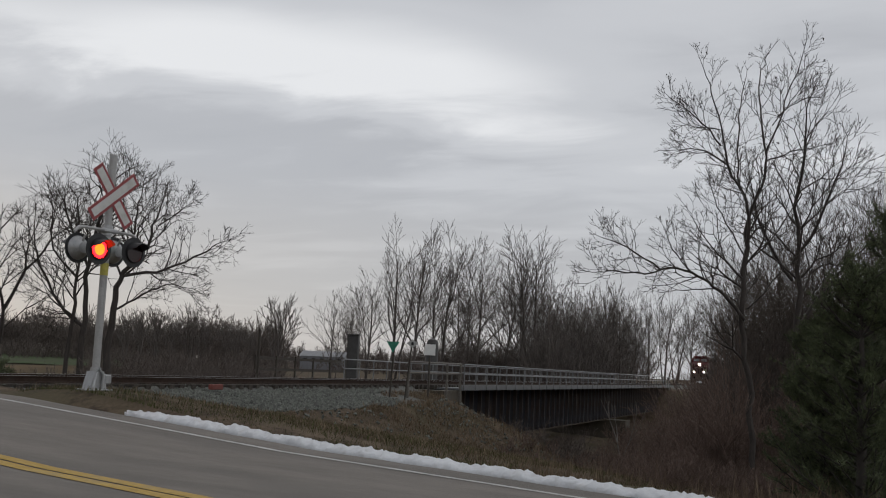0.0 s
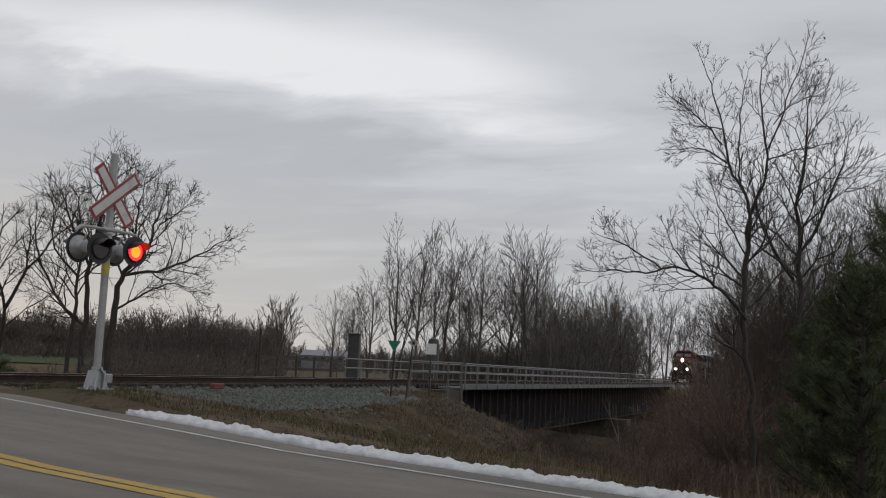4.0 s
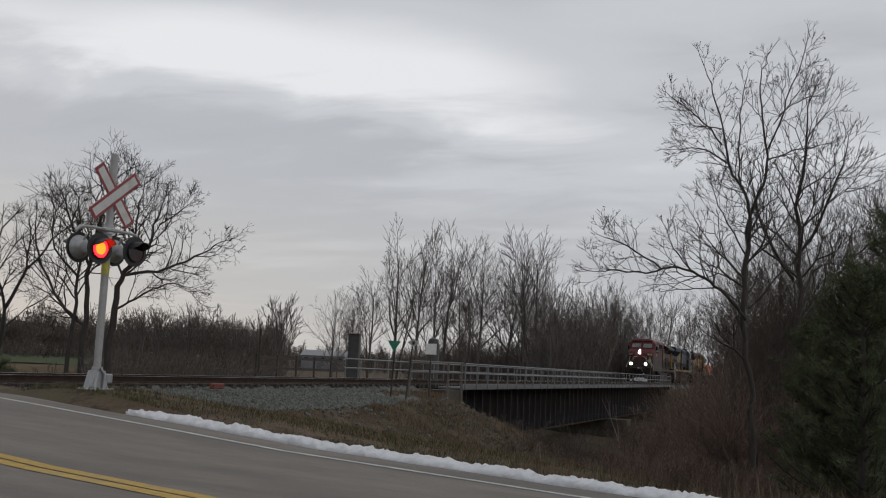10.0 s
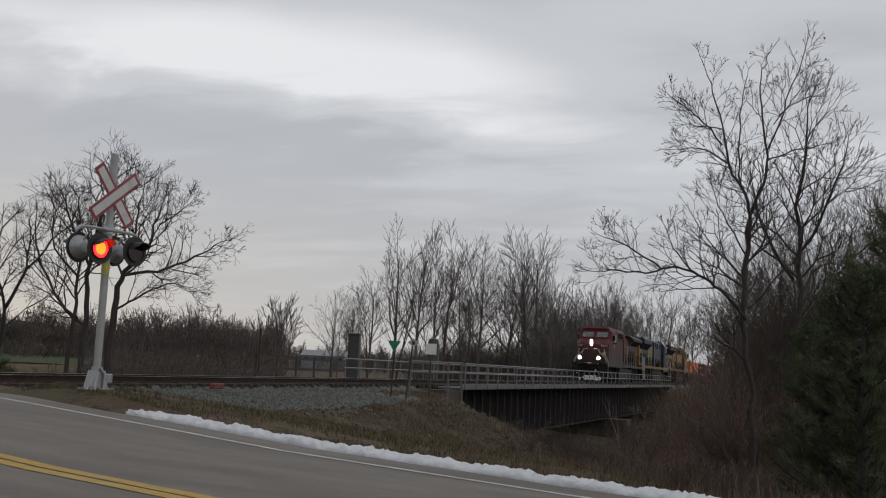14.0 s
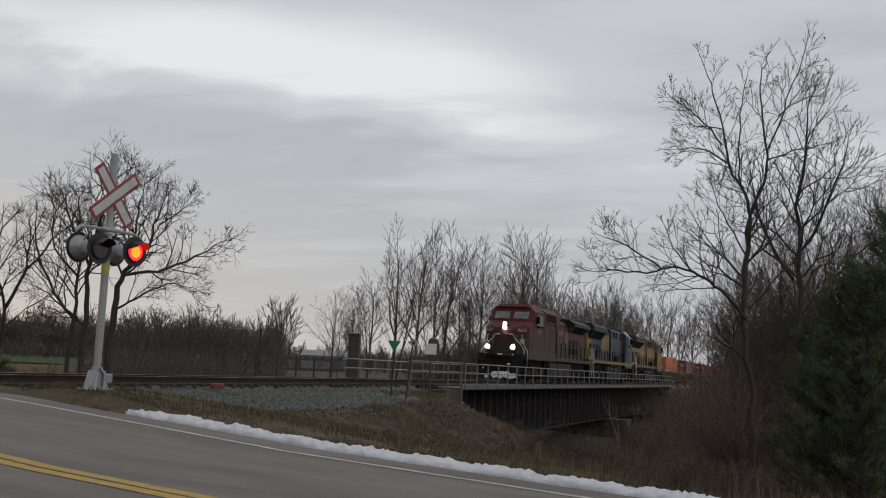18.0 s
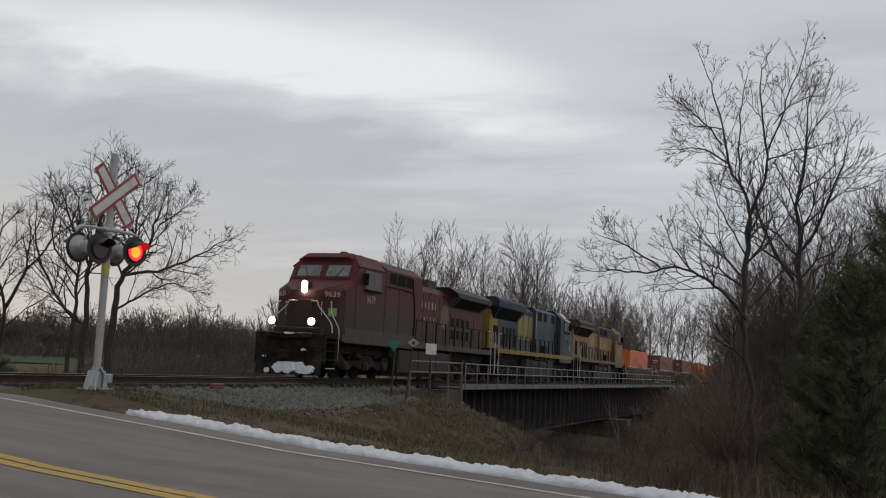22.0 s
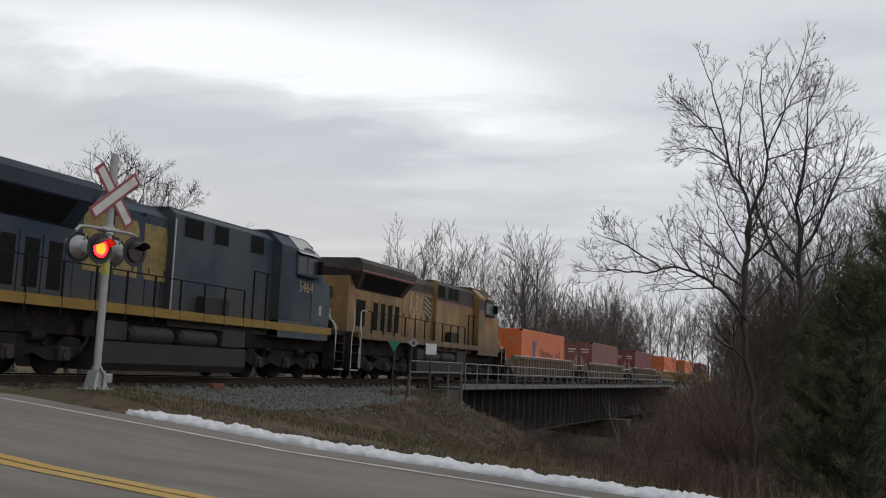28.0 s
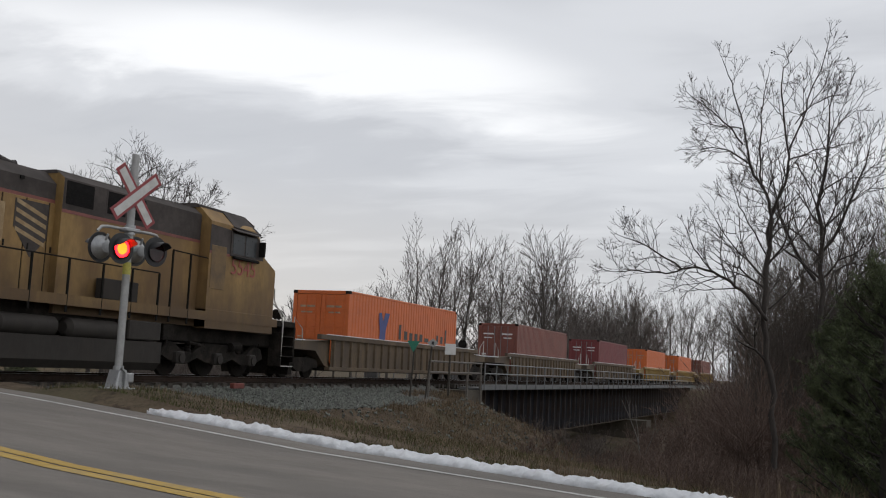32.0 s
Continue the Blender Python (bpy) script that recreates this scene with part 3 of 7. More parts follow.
def lamp_unit(mast, x, y, z, yaw, shows):
    """Round black background with a hood, a housing behind, and a lens carrier that turns its lit face out when it flashes."""
    m = pose(x, y, z, 0, 0, yaw) @ Matrix.Scale(0.88, 4)
    back = part("lamp_background", Geo().tube([(0, -0.012, 0), (0, 0.0, 0)], 0.285, 36), M["signal_black"], mast, "round matt black lamp background", smooth=True, at=m)
    part("housing", Geo().tube([(0, 0.0, 0), (0, 0.03, 0), (0, 0.12, 0), (0, 0.13, 0), (0, 0.16, 0), (0, 0.165, 0)], [0.225, 0.215, 0.125, 0.12, 0.105, 0.05], 24), M["signal_alu"], back, "cast aluminium lamp housing", smooth=True)
    part("bracket", Geo().tube([(0, 0.1, 0.1), (0, 0.18, 0.24)], 0.022, 8), M["signal_silver"], back)
    hood, n = Geo(), 22
    for yy, r in ((-0.01, 0.185), (-0.27, 0.165)):
        for t in (0.0, 0.006):
            for k in range(n + 1):
                a = radians(5 + 170 * k / n) if yy > -0.2 else radians(30 + 120 * k / n)
                hood.v.append(((r + t) * math.cos(a), yy, (r + t) * math.sin(a)))
    q = n + 1
    for k in range(n):
        hood.f += [(k, k + 1, 2 * q + k + 1, 2 * q + k), (q + k, q + k + 1, 3 * q + k + 1, 3 * q + k), (2 * q + k, 2 * q + k + 1, 3 * q + k + 1, 3 * q + k)]
    hood.f += [(0, 2 * q, 3 * q, q), (n, 2 * q + n, 3 * q + n, q + n)]
    part("hood", hood, M["signal_black"], back, smooth=True)
    # ring added to block red spill from the carrier's turned-away lit face
    part("lens_collar", Geo().tube([(0, -0.012, 0), (0, -0.05, 0)], 0.186, 32, False).tube([(0, -0.012, 0), (0, -0.05, 0)], 0.194, 32, False), M["signal_black"], back, smooth=True)
    part("fixed_lens", Geo().tube([(0, -0.0125, 0), (0, -0.014, 0)], 0.174, 24), M["signal_dark_lens"], back, "unlit red lens", smooth=True)
    if shows is None:
        return
    # a lens carrier on an upright spindle: one face dark, one face glowing
    lens = part("lens_carrier", Geo().tube([(0, 0.002, 0), (0, 0.008, 0)], 0.181, 28), M["signal_dark_lens"], mast, "red signal lens", smooth=True, at=m @ pose(0, -0.0305, 0))
    part("lit_rim", Geo().tube([(0, 0.0, 0), (0, -0.006, 0)], [0.168, 0.165], 24), M["lit_red"], lens, "glowing red lens rim")
    part("lit_core", Geo().tube([(0, -0.006, 0), (0, -0.01, 0)], [0.115, 0.105], 24), M["lit_core"], lens, "glowing orange lens middle")
    FLASHERS.append((lens, m @ pose(0, -0.0305, 0), shows))


def build_crossing_signal():
    px, py = 14.77, 11.55
    # local -y faces the traffic that comes up the road
    s = thing("crossing_signal", "silver railway crossing signal with crossbuck and red flashing lamps", "crossing signal", pose(px, py, -0.01, 0, 0, -10.8) @ Matrix.Scale(1.06, 4))
    part("mast", Geo().tube([(0, 0, 0.1), (0, 0, 3.87)], 0.062, 16), M["signal_silver"], s, smooth=True)
    part("yellow_tape_band", Geo().tube([(0, 0, 1.86), (0, 0, 2.06)], 0.066, 16), M["yellow_band"], s, "faded yellow tape band", smooth=True)
    part("base", Geo().prism([(-0.17, 0.0), (0.17, 0.0), (0.09, 0.3), (-0.09, 0.3)], -0.1, 0.1).tube([(0, 0, 0.28), (0, 0, 0.36)], 0.085, 14), M["signal_alu"], s, "bolted cast base", smooth=True)
    part("base_plate", Geo().box(-0.22, -0.2, -0.25, 0.22, 0.2, 0.015, 0.01), M["signal_alu"], s, "cast foot plate")
    part("junction_box", Geo().box(0.13, -0.09, 0.1, 0.27, 0.09, 0.25, 0.015), M["signal_alu"], s)
    part("conduit", Geo().tube([(0.05, -0.12, 0.0), (0.05, -0.13, 0.25), (-0.02, -0.1, 0.33), (-0.09, -0.13, 0.28), (-0.16, -0.15, 0.0)], 0.022, 8), M["signal_alu"], s, smooth=True)
    for a in (1, -1):
        m = pose(0, -0.075 - (0.014 if a < 0 else 0), 3.165, 0, a * 45 + 5.5, 0)
        bl = part("crossbuck_blade", Geo().box(-0.585, -0.006, -0.115, 0.585, 0.006, 0.115, 0.004), M["signal_red_border"], s, "white crossbuck blade with red border", at=m)
        part("white_face", Geo().box(-0.53, -0.009, -0.068, 0.53, -0.0062, 0.068), M["buck_white"], bl)
    part("cross_arm", Geo().tube([(-0.66, 0, 2.5), (-0.58, 0, 2.585), (-0.45, 0, 2.6), (0.45, 0, 2.6), (0.58, 0, 2.585), (0.66, 0, 2.5)], 0.026, 10), M["signal_silver"], s, smooth=True)
    part("arm_clamp", Geo().tube([(0, 0, 2.52), (0, 0, 2.68)], 0.085, 14).box(-0.16, -0.1, 2.56, 0.16, 0.1, 2.63, 0.02), M["signal_alu"], s, smooth=True)
    lamp_unit(s, -0.37, -0.25, 2.245, 0, 0)
    lamp_unit(s, 0.36, -0.25, 2.275, 0, 1)
    lamp_unit(s, -0.385, 0.22, 2.275, 180, None)
    lamp_unit(s, 0.35, 0.22, 2.29, 180, None)
    return s


SIGNAL = build_crossing_signal()


# ---- train ----
GRIME = (0.045, 0.038, 0.032)
M["red_paint"] = material("faded_red_paint", (0.082, 0.0115, 0.013), 0.6, spec=0.22, vary=0.25, scale=1.2, dirt=(0.042, 0.020, 0.018), dirt_amount=0.42, dirt_scale=0.5, stretch=(1, 1, 0.5), grime=(2.2, 3.75, (0.038, 0.028, 0.024)))
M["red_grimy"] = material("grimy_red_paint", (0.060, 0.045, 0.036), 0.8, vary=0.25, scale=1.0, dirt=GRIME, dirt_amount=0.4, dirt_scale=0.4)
M["blue_paint"] = material("dull_blue_paint", (0.017, 0.030, 0.056), 0.6, spec=0.25, vary=0.22, scale=1.2, dirt=(0.056, 0.062, 0.064), dirt_amount=0.46, dirt_scale=0.5, stretch=(1, 1, 0.5), grime=(1.7, 3.1, (0.062, 0.056, 0.046)))
M["grey_blue_paint"] = material("grey_blue_paint", (0.048, 0.062, 0.074), 0.6, spec=0.25, vary=0.2, scale=1.2, dirt=(0.07, 0.065, 0.055), dirt_amount=0.35, dirt_scale=0.5)
M["gold_paint"] = material("golden_yellow_paint", (0.205, 0.13, 0.026), 0.6, spec=0.25, vary=0.2, scale=1.5, dirt=(0.2, 0.13, 0.04), dirt_amount=0.25)
M["armour_yellow"] = material("weathered_yellow_paint", (0.275, 0.172, 0.064), 0.6, spec=0.25, vary=0.22, scale=1.2, dirt=(0.14, 0.082, 0.04), dirt_amount=0.5, dirt_scale=0.55, stretch=(1, 1, 0.45), grime=(1.5, 3.1, (0.085, 0.055, 0.032)))
M["harbour_grey"] = material("sooty_grey_roof_paint", (0.066, 0.056, 0.052), 0.8, spec=0.2, vary=0.25, scale=1.0, dirt=(0.035, 0.03, 0.028), dirt_amount=0.35)
M["red_stripe"] = material("faded_red_stripe", (0.17, 0.05, 0.04), 0.6, vary=0.25, scale=3)
M["sooty_roof"] = material("sooty_dark_roof", (0.045, 0.038, 0.036), 0.85, vary=0.3, scale=1.0, dirt=(0.08, 0.07, 0.065), dirt_amount=0.3)
M["blue_roof"] = material("dark_blue_roof", (0.022, 0.032, 0.050), 0.65, spec=0.25, vary=0.3, scale=1.0, dirt=(0.03, 0.03, 0.032), dirt_amount=0.3)
M["underframe"] = material("grimy_underframe", (0.018, 0.0155, 0.0135), 0.92, spec=0.13, vary=0.5, scale=2.5, dirt=(0.050, 0.041, 0.033), dirt_amount=0.3, dirt_scale=1.6)
M["tank_grime"] = material("grimy_fuel_tank", (0.033, 0.029, 0.026), 0.8, spec=0.25, vary=0.25, scale=1.2, dirt=(0.04, 0.033, 0.028), dirt_amount=0.35, dirt_scale=0.7, stretch=(1, 1, 0.5))
M["grille"] = material("black_grille", (0.010, 0.009, 0.009), 0.85, spec=0.12, vary=0.3, scale=9)
# windshield glass: the pale sky reflection is painted into the base colour
M["cab_glass"] = material("sky_toned_cab_glass", (0.13, 0.145, 0.145), 0.22, vary=0.35, scale=1.5, spec=0.5)
M["side_glass"] = material("dark_cab_side_glass", (0.022, 0.025, 0.028), 0.3, vary=0.35, scale=1.5, spec=0.22)
M["pale_frame"] = material("grimy_pale_window_frame", (0.095, 0.080, 0.062), 0.7, vary=0.2, scale=5)
M["white_pipe"] = material("white_handrail_paint", (0.44, 0.42, 0.39), 0.55, vary=0.15, scale=9, dirt=(0.25, 0.23, 0.2), dirt_amount=0.3, dirt_scale=4)
M["dark_pipe"] = material("dark_handrail_paint", (0.014, 0.013, 0.012), 0.8, spec=0.1, vary=0.25, scale=9)
M["cream_letters"] = material("worn_cream_lettering", (0.36, 0.28, 0.18), 0.6, vary=0.3, scale=6, dirt=(0.10, 0.03, 0.026), dirt_amount=0.42, dirt_scale=2.5)
M["red_letters"] = material("faded_red_lettering", (0.30, 0.07, 0.055), 0.6, vary=0.25, scale=6)
M["number_cream"] = material("cream_number_paint", (0.42, 0.37, 0.27), 0.6, vary=0.2, scale=8)
M["number_gold"] = material("worn_gold_number", (0.26, 0.20, 0.08), 0.6, vary=0.25, scale=8)
M["sunshade"] = material("pale_roof_panel", (0.38, 0.38, 0.38), 0.6, vary=0.15, scale=3)
M["green_decal"] = material("green_decal", (0.20, 0.30, 0.09), 0.5, vary=0.2, scale=8)
M["wheel_steel"] = material("dark_wheel_steel", (0.018, 0.015, 0.013), 0.85, 0.0, spec=0.15, vary=0.3, scale=5)
M["snow_clean"] = material("caked_snow", (0.70, 0.72, 0.75), 0.65, vary=0.08, scale=5, bump=0.5, bump_scale=12)
M["lit_headlight"] = glow("lit_headlight", (1.0, 0.90, 0.72), 140.0)
M["badge_dull"] = material("dirty_golden_badge", (0.13, 0.082, 0.028), 0.65, vary=0.3, scale=3, dirt=(0.075, 0.04, 0.028), dirt_amount=0.5, dirt_scale=2)
M["faded_patch"] = material("faded_paint_patch", (0.31, 0.225, 0.12), 0.65, vary=0.25, scale=4, dirt=(0.22, 0.14, 0.06), dirt_amount=0.5, dirt_scale=3)
M["badge_gold"] = material("worn_golden_badge", (0.21, 0.15, 0.042), 0.65, vary=0.3, scale=3, dirt=(0.10, 0.07, 0.035), dirt_amount=0.35, dirt_scale=2)
VEHICLES = []


def words(text, size, mat, parent, at, name="lettering", depth=0.002):
    """Raised lettering as a mesh part."""
    cu = bpy.data.curves.new(name, "FONT")
    cu.body, cu.size, cu.extrude, cu.align_x, cu.align_y = text, size, depth, "CENTER", "CENTER"
    tmp = bpy.data.objects.new(name, cu)
    scene.collection.objects.link(tmp)
    me = bpy.data.meshes.new_from_object(tmp.evaluated_get(bpy.context.evaluated_depsgraph_get()))
    bpy.data.objects.remove(tmp)
    me.materials.clear()
    me.materials.append(mat)
    return part(name, me, None, parent, at=at)


def section(rings, cap=True):
    """rings: (u, half width, bottom, shoulder, top half width, top): a body that changes along u."""
    out = []
    for u, w, zb, zs, wt, zt in rings:
        out.append([(u, -w, zb), (u, w, zb), (u, w, zs), (u, wt, zt), (u, -wt, zt), (u, -w, zs)])
    return Geo().loft(out)


def wheelset_mesh(r=0.53):
    g = Geo()
    for s in (-1, 1):
        g.tube([(0, s * 0.69, 0), (0, s * 0.70, 0), (0, s * 0.73, 0), (0, s * 0.80, 0), (0, s * 0.815, 0)], [r + 0.0, r + 0.025, r + 0.005, r, r * 0.93], 28)
        g.tube([(0, s * 0.80, 0), (0, s * 0.98, 0)], 0.13, 14)
    g.tube([(0, -0.8, 0), (0, 0.8, 0)], 0.09, 10)
    for s in (-1, 1):
        for k in range(5):
            a = 2 * math.pi * k / 5
            g.box(math.cos(a) * 0.3 - 0.05, s * 0.80, math.sin(a) * 0.3 - 0.05, math.cos(a) * 0.3 + 0.05, s * 0.825, math.sin(a) * 0.3 + 0.05)
    return g.mesh("wheelset", M["wheel_steel"], True)


LOCO_WHEELS, CAR_WHEELS = wheelset_mesh(0.53), wheelset_mesh(0.42)
TURNING = []


def locomotive_truck(loco, u, loco_turned):
    t = part("truck", Geo().box(u - 2.3, -0.6, 0.55, u + 2.3, 0.6, 0.85, 0.03).box(u - 0.5, -1.0, 0.5, u + 0.5, 1.0, 0.95, 0.03), M["underframe"], loco, "three-axle truck caked with grime")
    frame_prof = [(-2.75, 0.62), (-2.6, 0.92), (-2.2, 0.98), (-1.75, 0.74), (-1.2, 0.7), (-0.7, 0.98), (0.7, 0.98), (1.2, 0.7), (1.75, 0.74), (2.2, 0.98), (2.6, 0.92), (2.75, 0.62), (2.4, 0.48), (1.5, 0.36), (0.95, 0.55), (0.5, 0.42), (-0.5, 0.42), (-0.95, 0.55), (-1.5, 0.36), (-2.4, 0.48)]
    for s in (-1, 1):
        part("side_frame", Geo().prism([(u + a, b) for a, b in frame_prof], s * 1.02, s * 1.18), M["underframe"], t)
        for k in (-1.95, 0, 1.95):
            part("axle_box", Geo().box(u + k - 0.2, s * 1.1, 0.36, u + k + 0.2, s * 1.32, 0.72, 0.04).tube([(u + k, s * 1.3, 0.53), (u + k, s * 1.37, 0.53)], 0.14, 14), M["tank_grime"], t)
        for k in (-1.35, -0.62, 0.62, 1.35):
            part("spring", Geo().tube([(u + k, s * 1.1, 0.66 + 0.3 * j / 6) for j in range(7)], [0.1, 0.075] * 3 + [0.1], 10), M["underframe"], t)
        part("brake_cylinder", Geo().tube([(u - 1.15, s * 1.26, 0.95), (u - 0.65, s * 1.26, 0.93)], 0.13, 12), M["underframe"], t, smooth=True)
        part("brake_rod", Geo().tube([(u + 0.9, s * 1.22, 0.92), (u + 1.5, s * 1.22, 0.98)], 0.05, 8), M["underframe"], t, smooth=True)
        for e in (-1, 1):
            part("sand_pipe", Geo().tube([(u + e * 2.6, s * 1.1, 1.1), (u + e * 2.7, s * 1.0, 0.6), (u + e * 2.55, s * 0.8, 0.12)], 0.022, 6), M["underframe"], t)
    for k in (-1.95, 0, 1.95):
        w = part("wheelset", LOCO_WHEELS, None, t, at=pose(u + k, 0, 0.53))
        TURNING.append((w, u + k, 0.53, loco_turned, 0.1))


def end_steps(loco, u, out, pipe):
    """Stair wells and white grab rails at one end; out is the way to the end (-1 or 1)."""
    for s in (-1, 1):
        st = part("step_well", Geo().box(u, s * 1.05, 0.35, u + out * 0.06, s * 1.52, 1.55), M["underframe"], loco)
        part("inner_plate", Geo().box(u - out * 0.85, s * 1.05, 0.32, u - out * 0.8, s * 1.52, 1.55), M["underframe"], st)
        for k in range(4):
            part("step", Geo().box(u, s * 1.08, 0.36 + 0.34 * k, u - out * 0.8, s * 1.5, 0.40 + 0.34 * k), M["white_pipe"] if k == 0 else M["underframe"], st)
        part("grab_rail", Geo().tube([(u + out * 0.02, s * 1.54, 0.45), (u + out * 0.02, s * 1.54, 1.7), (u - out * 0.28, s * 1.5, 2.35), (u - out * 0.28, s * 1.45, 2.85)], 0.019, 8), M[pipe], loco, smooth=True)
        part("grab_rail", Geo().tube([(u + out * 0.08, s * 0.55, 1.75), (u + out * 0.08, s * 0.55, 2.75), (u + out * 0.08, s * 0.3, 2.85)], 0.022, 8), M[pipe], loco, smooth=True)
        part("grab_rail", Geo().tube([(u - out * 0.86, s * 1.54, 0.45), (u - out * 0.86, s * 1.54, 1.9), (u - out * 0.86, s * 1.5, 2.75)], 0.019, 8), M[pipe], loco, smooth=True)


def build_locomotive(label, place, turned, c, stretch_group):
    """Wide-nosed six-axle diesel; u runs from the nose to the radiator end, y < 0 is its left side. c: paint by region."""
    L = thing("locomotive", label, "locomotive", group=stretch_group)
    VEHICLES.append((L, place, turned))
    # frame, platforms
    deck = 1.9 if c.get("big_radiator") else 1.72
    part("frame", Geo().box(-0.95, -1.5, deck - 0.2, 21.1, 1.5, deck, 0.02).box(-0.8, -1.05, 1.0, 21.0, 1.05, deck - 0.18, 0.03), M["underframe"], L)
    for s in (-1, 1):
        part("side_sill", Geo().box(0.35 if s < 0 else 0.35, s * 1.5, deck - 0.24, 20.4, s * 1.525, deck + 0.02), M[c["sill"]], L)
    # nose and cab
    nose = part("nose", section([(-0.02, 0.72, 1.75, 3.2, 0.55, 3.42), (0.35, 1.34, 1.75, 3.42, 1.0, 3.62), (0.6, 1.47, 1.75, 3.5, 1.15, 3.70), (1.42, 1.5, 1.75, 3.86, 1.3, 3.98)]), M[c["nose"]], L)
    part("nose_door", Geo().box(-0.045, -0.36, 1.85, -0.02, 0.36, 3.05, 0.01), M[c["nose"]], nose)
    cab = part("cab", section([(1.36, 1.5, 1.47, 3.84, 1.28, 3.98), (1.78, 1.5, 1.47, 4.48, 1.22, 4.82), (2.0, 1.5, 1.47, 4.6, 1.0, 5.05), (4.5, 1.5, 1.47, 4.6, 1.0, 5.07)]), M[c["cab"]], L)
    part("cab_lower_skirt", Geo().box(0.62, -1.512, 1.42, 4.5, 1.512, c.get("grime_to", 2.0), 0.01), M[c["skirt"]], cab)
    part("cab_roof", section([(1.72, 1.26, 4.78, 4.83, 1.18, 4.86), (2.0, 1.06, 5.0, 5.07, 0.95, 5.11), (4.56, 1.06, 5.0, 5.08, 0.95, 5.12)]), M[c["cab_roof"]], cab)
    for s in (-1, 1):
        ue = c.get("slope_end", 4.5)
        part("roof_slope_panel", Geo().add([(1.7, s * 1.53, 4.53), (ue, s * 1.53, 4.58), (ue, s * 1.04, 5.085), (2.05, s * 1.04, 5.075), (1.7, s * 1.5, 4.5), (ue, s * 1.5, 4.55), (ue, s * 1.02, 5.06), (2.05, s * 1.02, 5.05)], [(0, 1, 2, 3), (7, 6, 5, 4), (0, 4, 5, 1), (1, 5, 6, 2), (2, 6, 7, 3), (3, 7, 4, 0)]), M[c["roof_slope"]], cab, c.get("roof_slope_label", ""))
        # windshield, set on the sloping front
        def on(v, t, d):
            return (1.37 + 0.42 * t - d, v, 3.98 + 0.8 * t)
        a, b = sorted((s * 0.14, s * 1.16))
        fr = part("windshield_frame", Geo().add([on(a - 0.05, 0.06, 0.004), on(b + 0.05, 0.06, 0.004), on(b + 0.02, 0.94, 0.004), on(a - 0.05, 0.94, 0.004), on(a - 0.05, 0.06, 0.03), on(b + 0.05, 0.06, 0.03), on(b + 0.02, 0.94, 0.03), on(a - 0.05, 0.94, 0.03)], [(0, 1, 2, 3), (7, 6, 5, 4), (0, 4, 5, 1), (1, 5, 6, 2), (2, 6, 7, 3), (3, 7, 4, 0)]), M[c["cab"]], cab)
        part("windshield_pane", Geo().add([on(a, 0.16, 0.034), on(b, 0.16, 0.034), on(b - 0.04, 0.74, 0.034), on(a, 0.74, 0.034), on(a, 0.16, 0.02), on(b, 0.16, 0.02), on(b - 0.04, 0.74, 0.02), on(a, 0.74, 0.02)], [(0, 1, 2, 3), (7, 6, 5, 4), (0, 4, 5, 1), (1, 5, 6, 2), (2, 6, 7, 3), (3, 7, 4, 0)]), M["cab_glass"], fr)
        part("wiper", Geo().tube([on(s * 0.6, 0.05, 0.05), on(s * 0.85, 0.6, 0.05)], 0.012, 5), M["dark_pipe"], fr)
        wa, wb = (1.88, 3.42) if c.get("big_radiator") else (2.3, 3.95)
        win = part("cab_window", Geo().box(wa, s * 1.5, 3.68, wb, s * 1.54, 4.44, 0.01), M[c["window_frame"]], cab)
        wm = (wa + wb) / 2
        for u0, u1 in ((wa + 0.09, wm - 0.04), (wm + 0.04, wb - 0.09)):
            part("pane", Geo().box(u0, s * 1.535, 3.76, u1, s * 1.548, 4.37), M["side_glass"], win)
        if c.get("big_radiator"):
            part("awning", Geo().add([(wa, s * 1.5, 4.52), (wb, s * 1.5, 4.52), (wb, s * 1.70, 4.42), (wa, s * 1.70, 4.42), (wa, s * 1.5, 4.54), (wb, s * 1.5, 4.54), (wb, s * 1.70, 4.44), (wa, s * 1.70, 4.44)], [(3, 2, 1, 0), (4, 5, 6, 7), (0, 1, 5, 4), (1, 2, 6, 5), (2, 3, 7, 6), (3, 0, 4, 7)]), M[c["roof_slope"]], win)
        part("mirror", Geo().box(wa - 0.17, s * 1.52, 3.82, wa - 0.09, s * 1.74, 4.3, 0.02), M["dark_pipe"], win)
        part("arm_rest", Geo().box(wa, s * 1.54, 3.6, wb - 0.1, s * 1.64, 3.68, 0.015), M["dark_pipe"], win)
        nb = part("number_board", Geo().prism([(0.36, s * 1.30), (0.07, s * 0.84), (0.04, s * 0.86), (0.33, s * 1.33)], 3.12, 3.42, "z"), M[c["nose"]], nose)
        part("ditch_light_housing", Geo().tube([(-0.98, s * 0.84, 2.15), (-0.72, s * 0.84, 2.15)], 0.17, 16), M["underframe"], L, smooth=True)
        part("nose_grab_iron", Geo().tube([(0.02, s * 0.74, 2.95), (-0.06, s * 0.78, 2.95), (-0.06, s * 0.78, 2.45), (0.02, s * 0.74, 2.45)], 0.018, 6), M["white_pipe"], nose)
        # deep stair rail beside the nose
        part("stair_rail", Geo().tube([(-0.02, s * 0.3, 2.98), (-0.1, s * 0.36, 3.0), (-0.12, s * 0.62, 2.98), (-0.14, s * 0.68, 2.8), (-0.3, s * 1.3, 2.2), (-0.36, s * 1.42, 2.0), (-0.36, s * 1.44, 1.75)], 0.026, 8), M["white_pipe"], L, smooth=True)
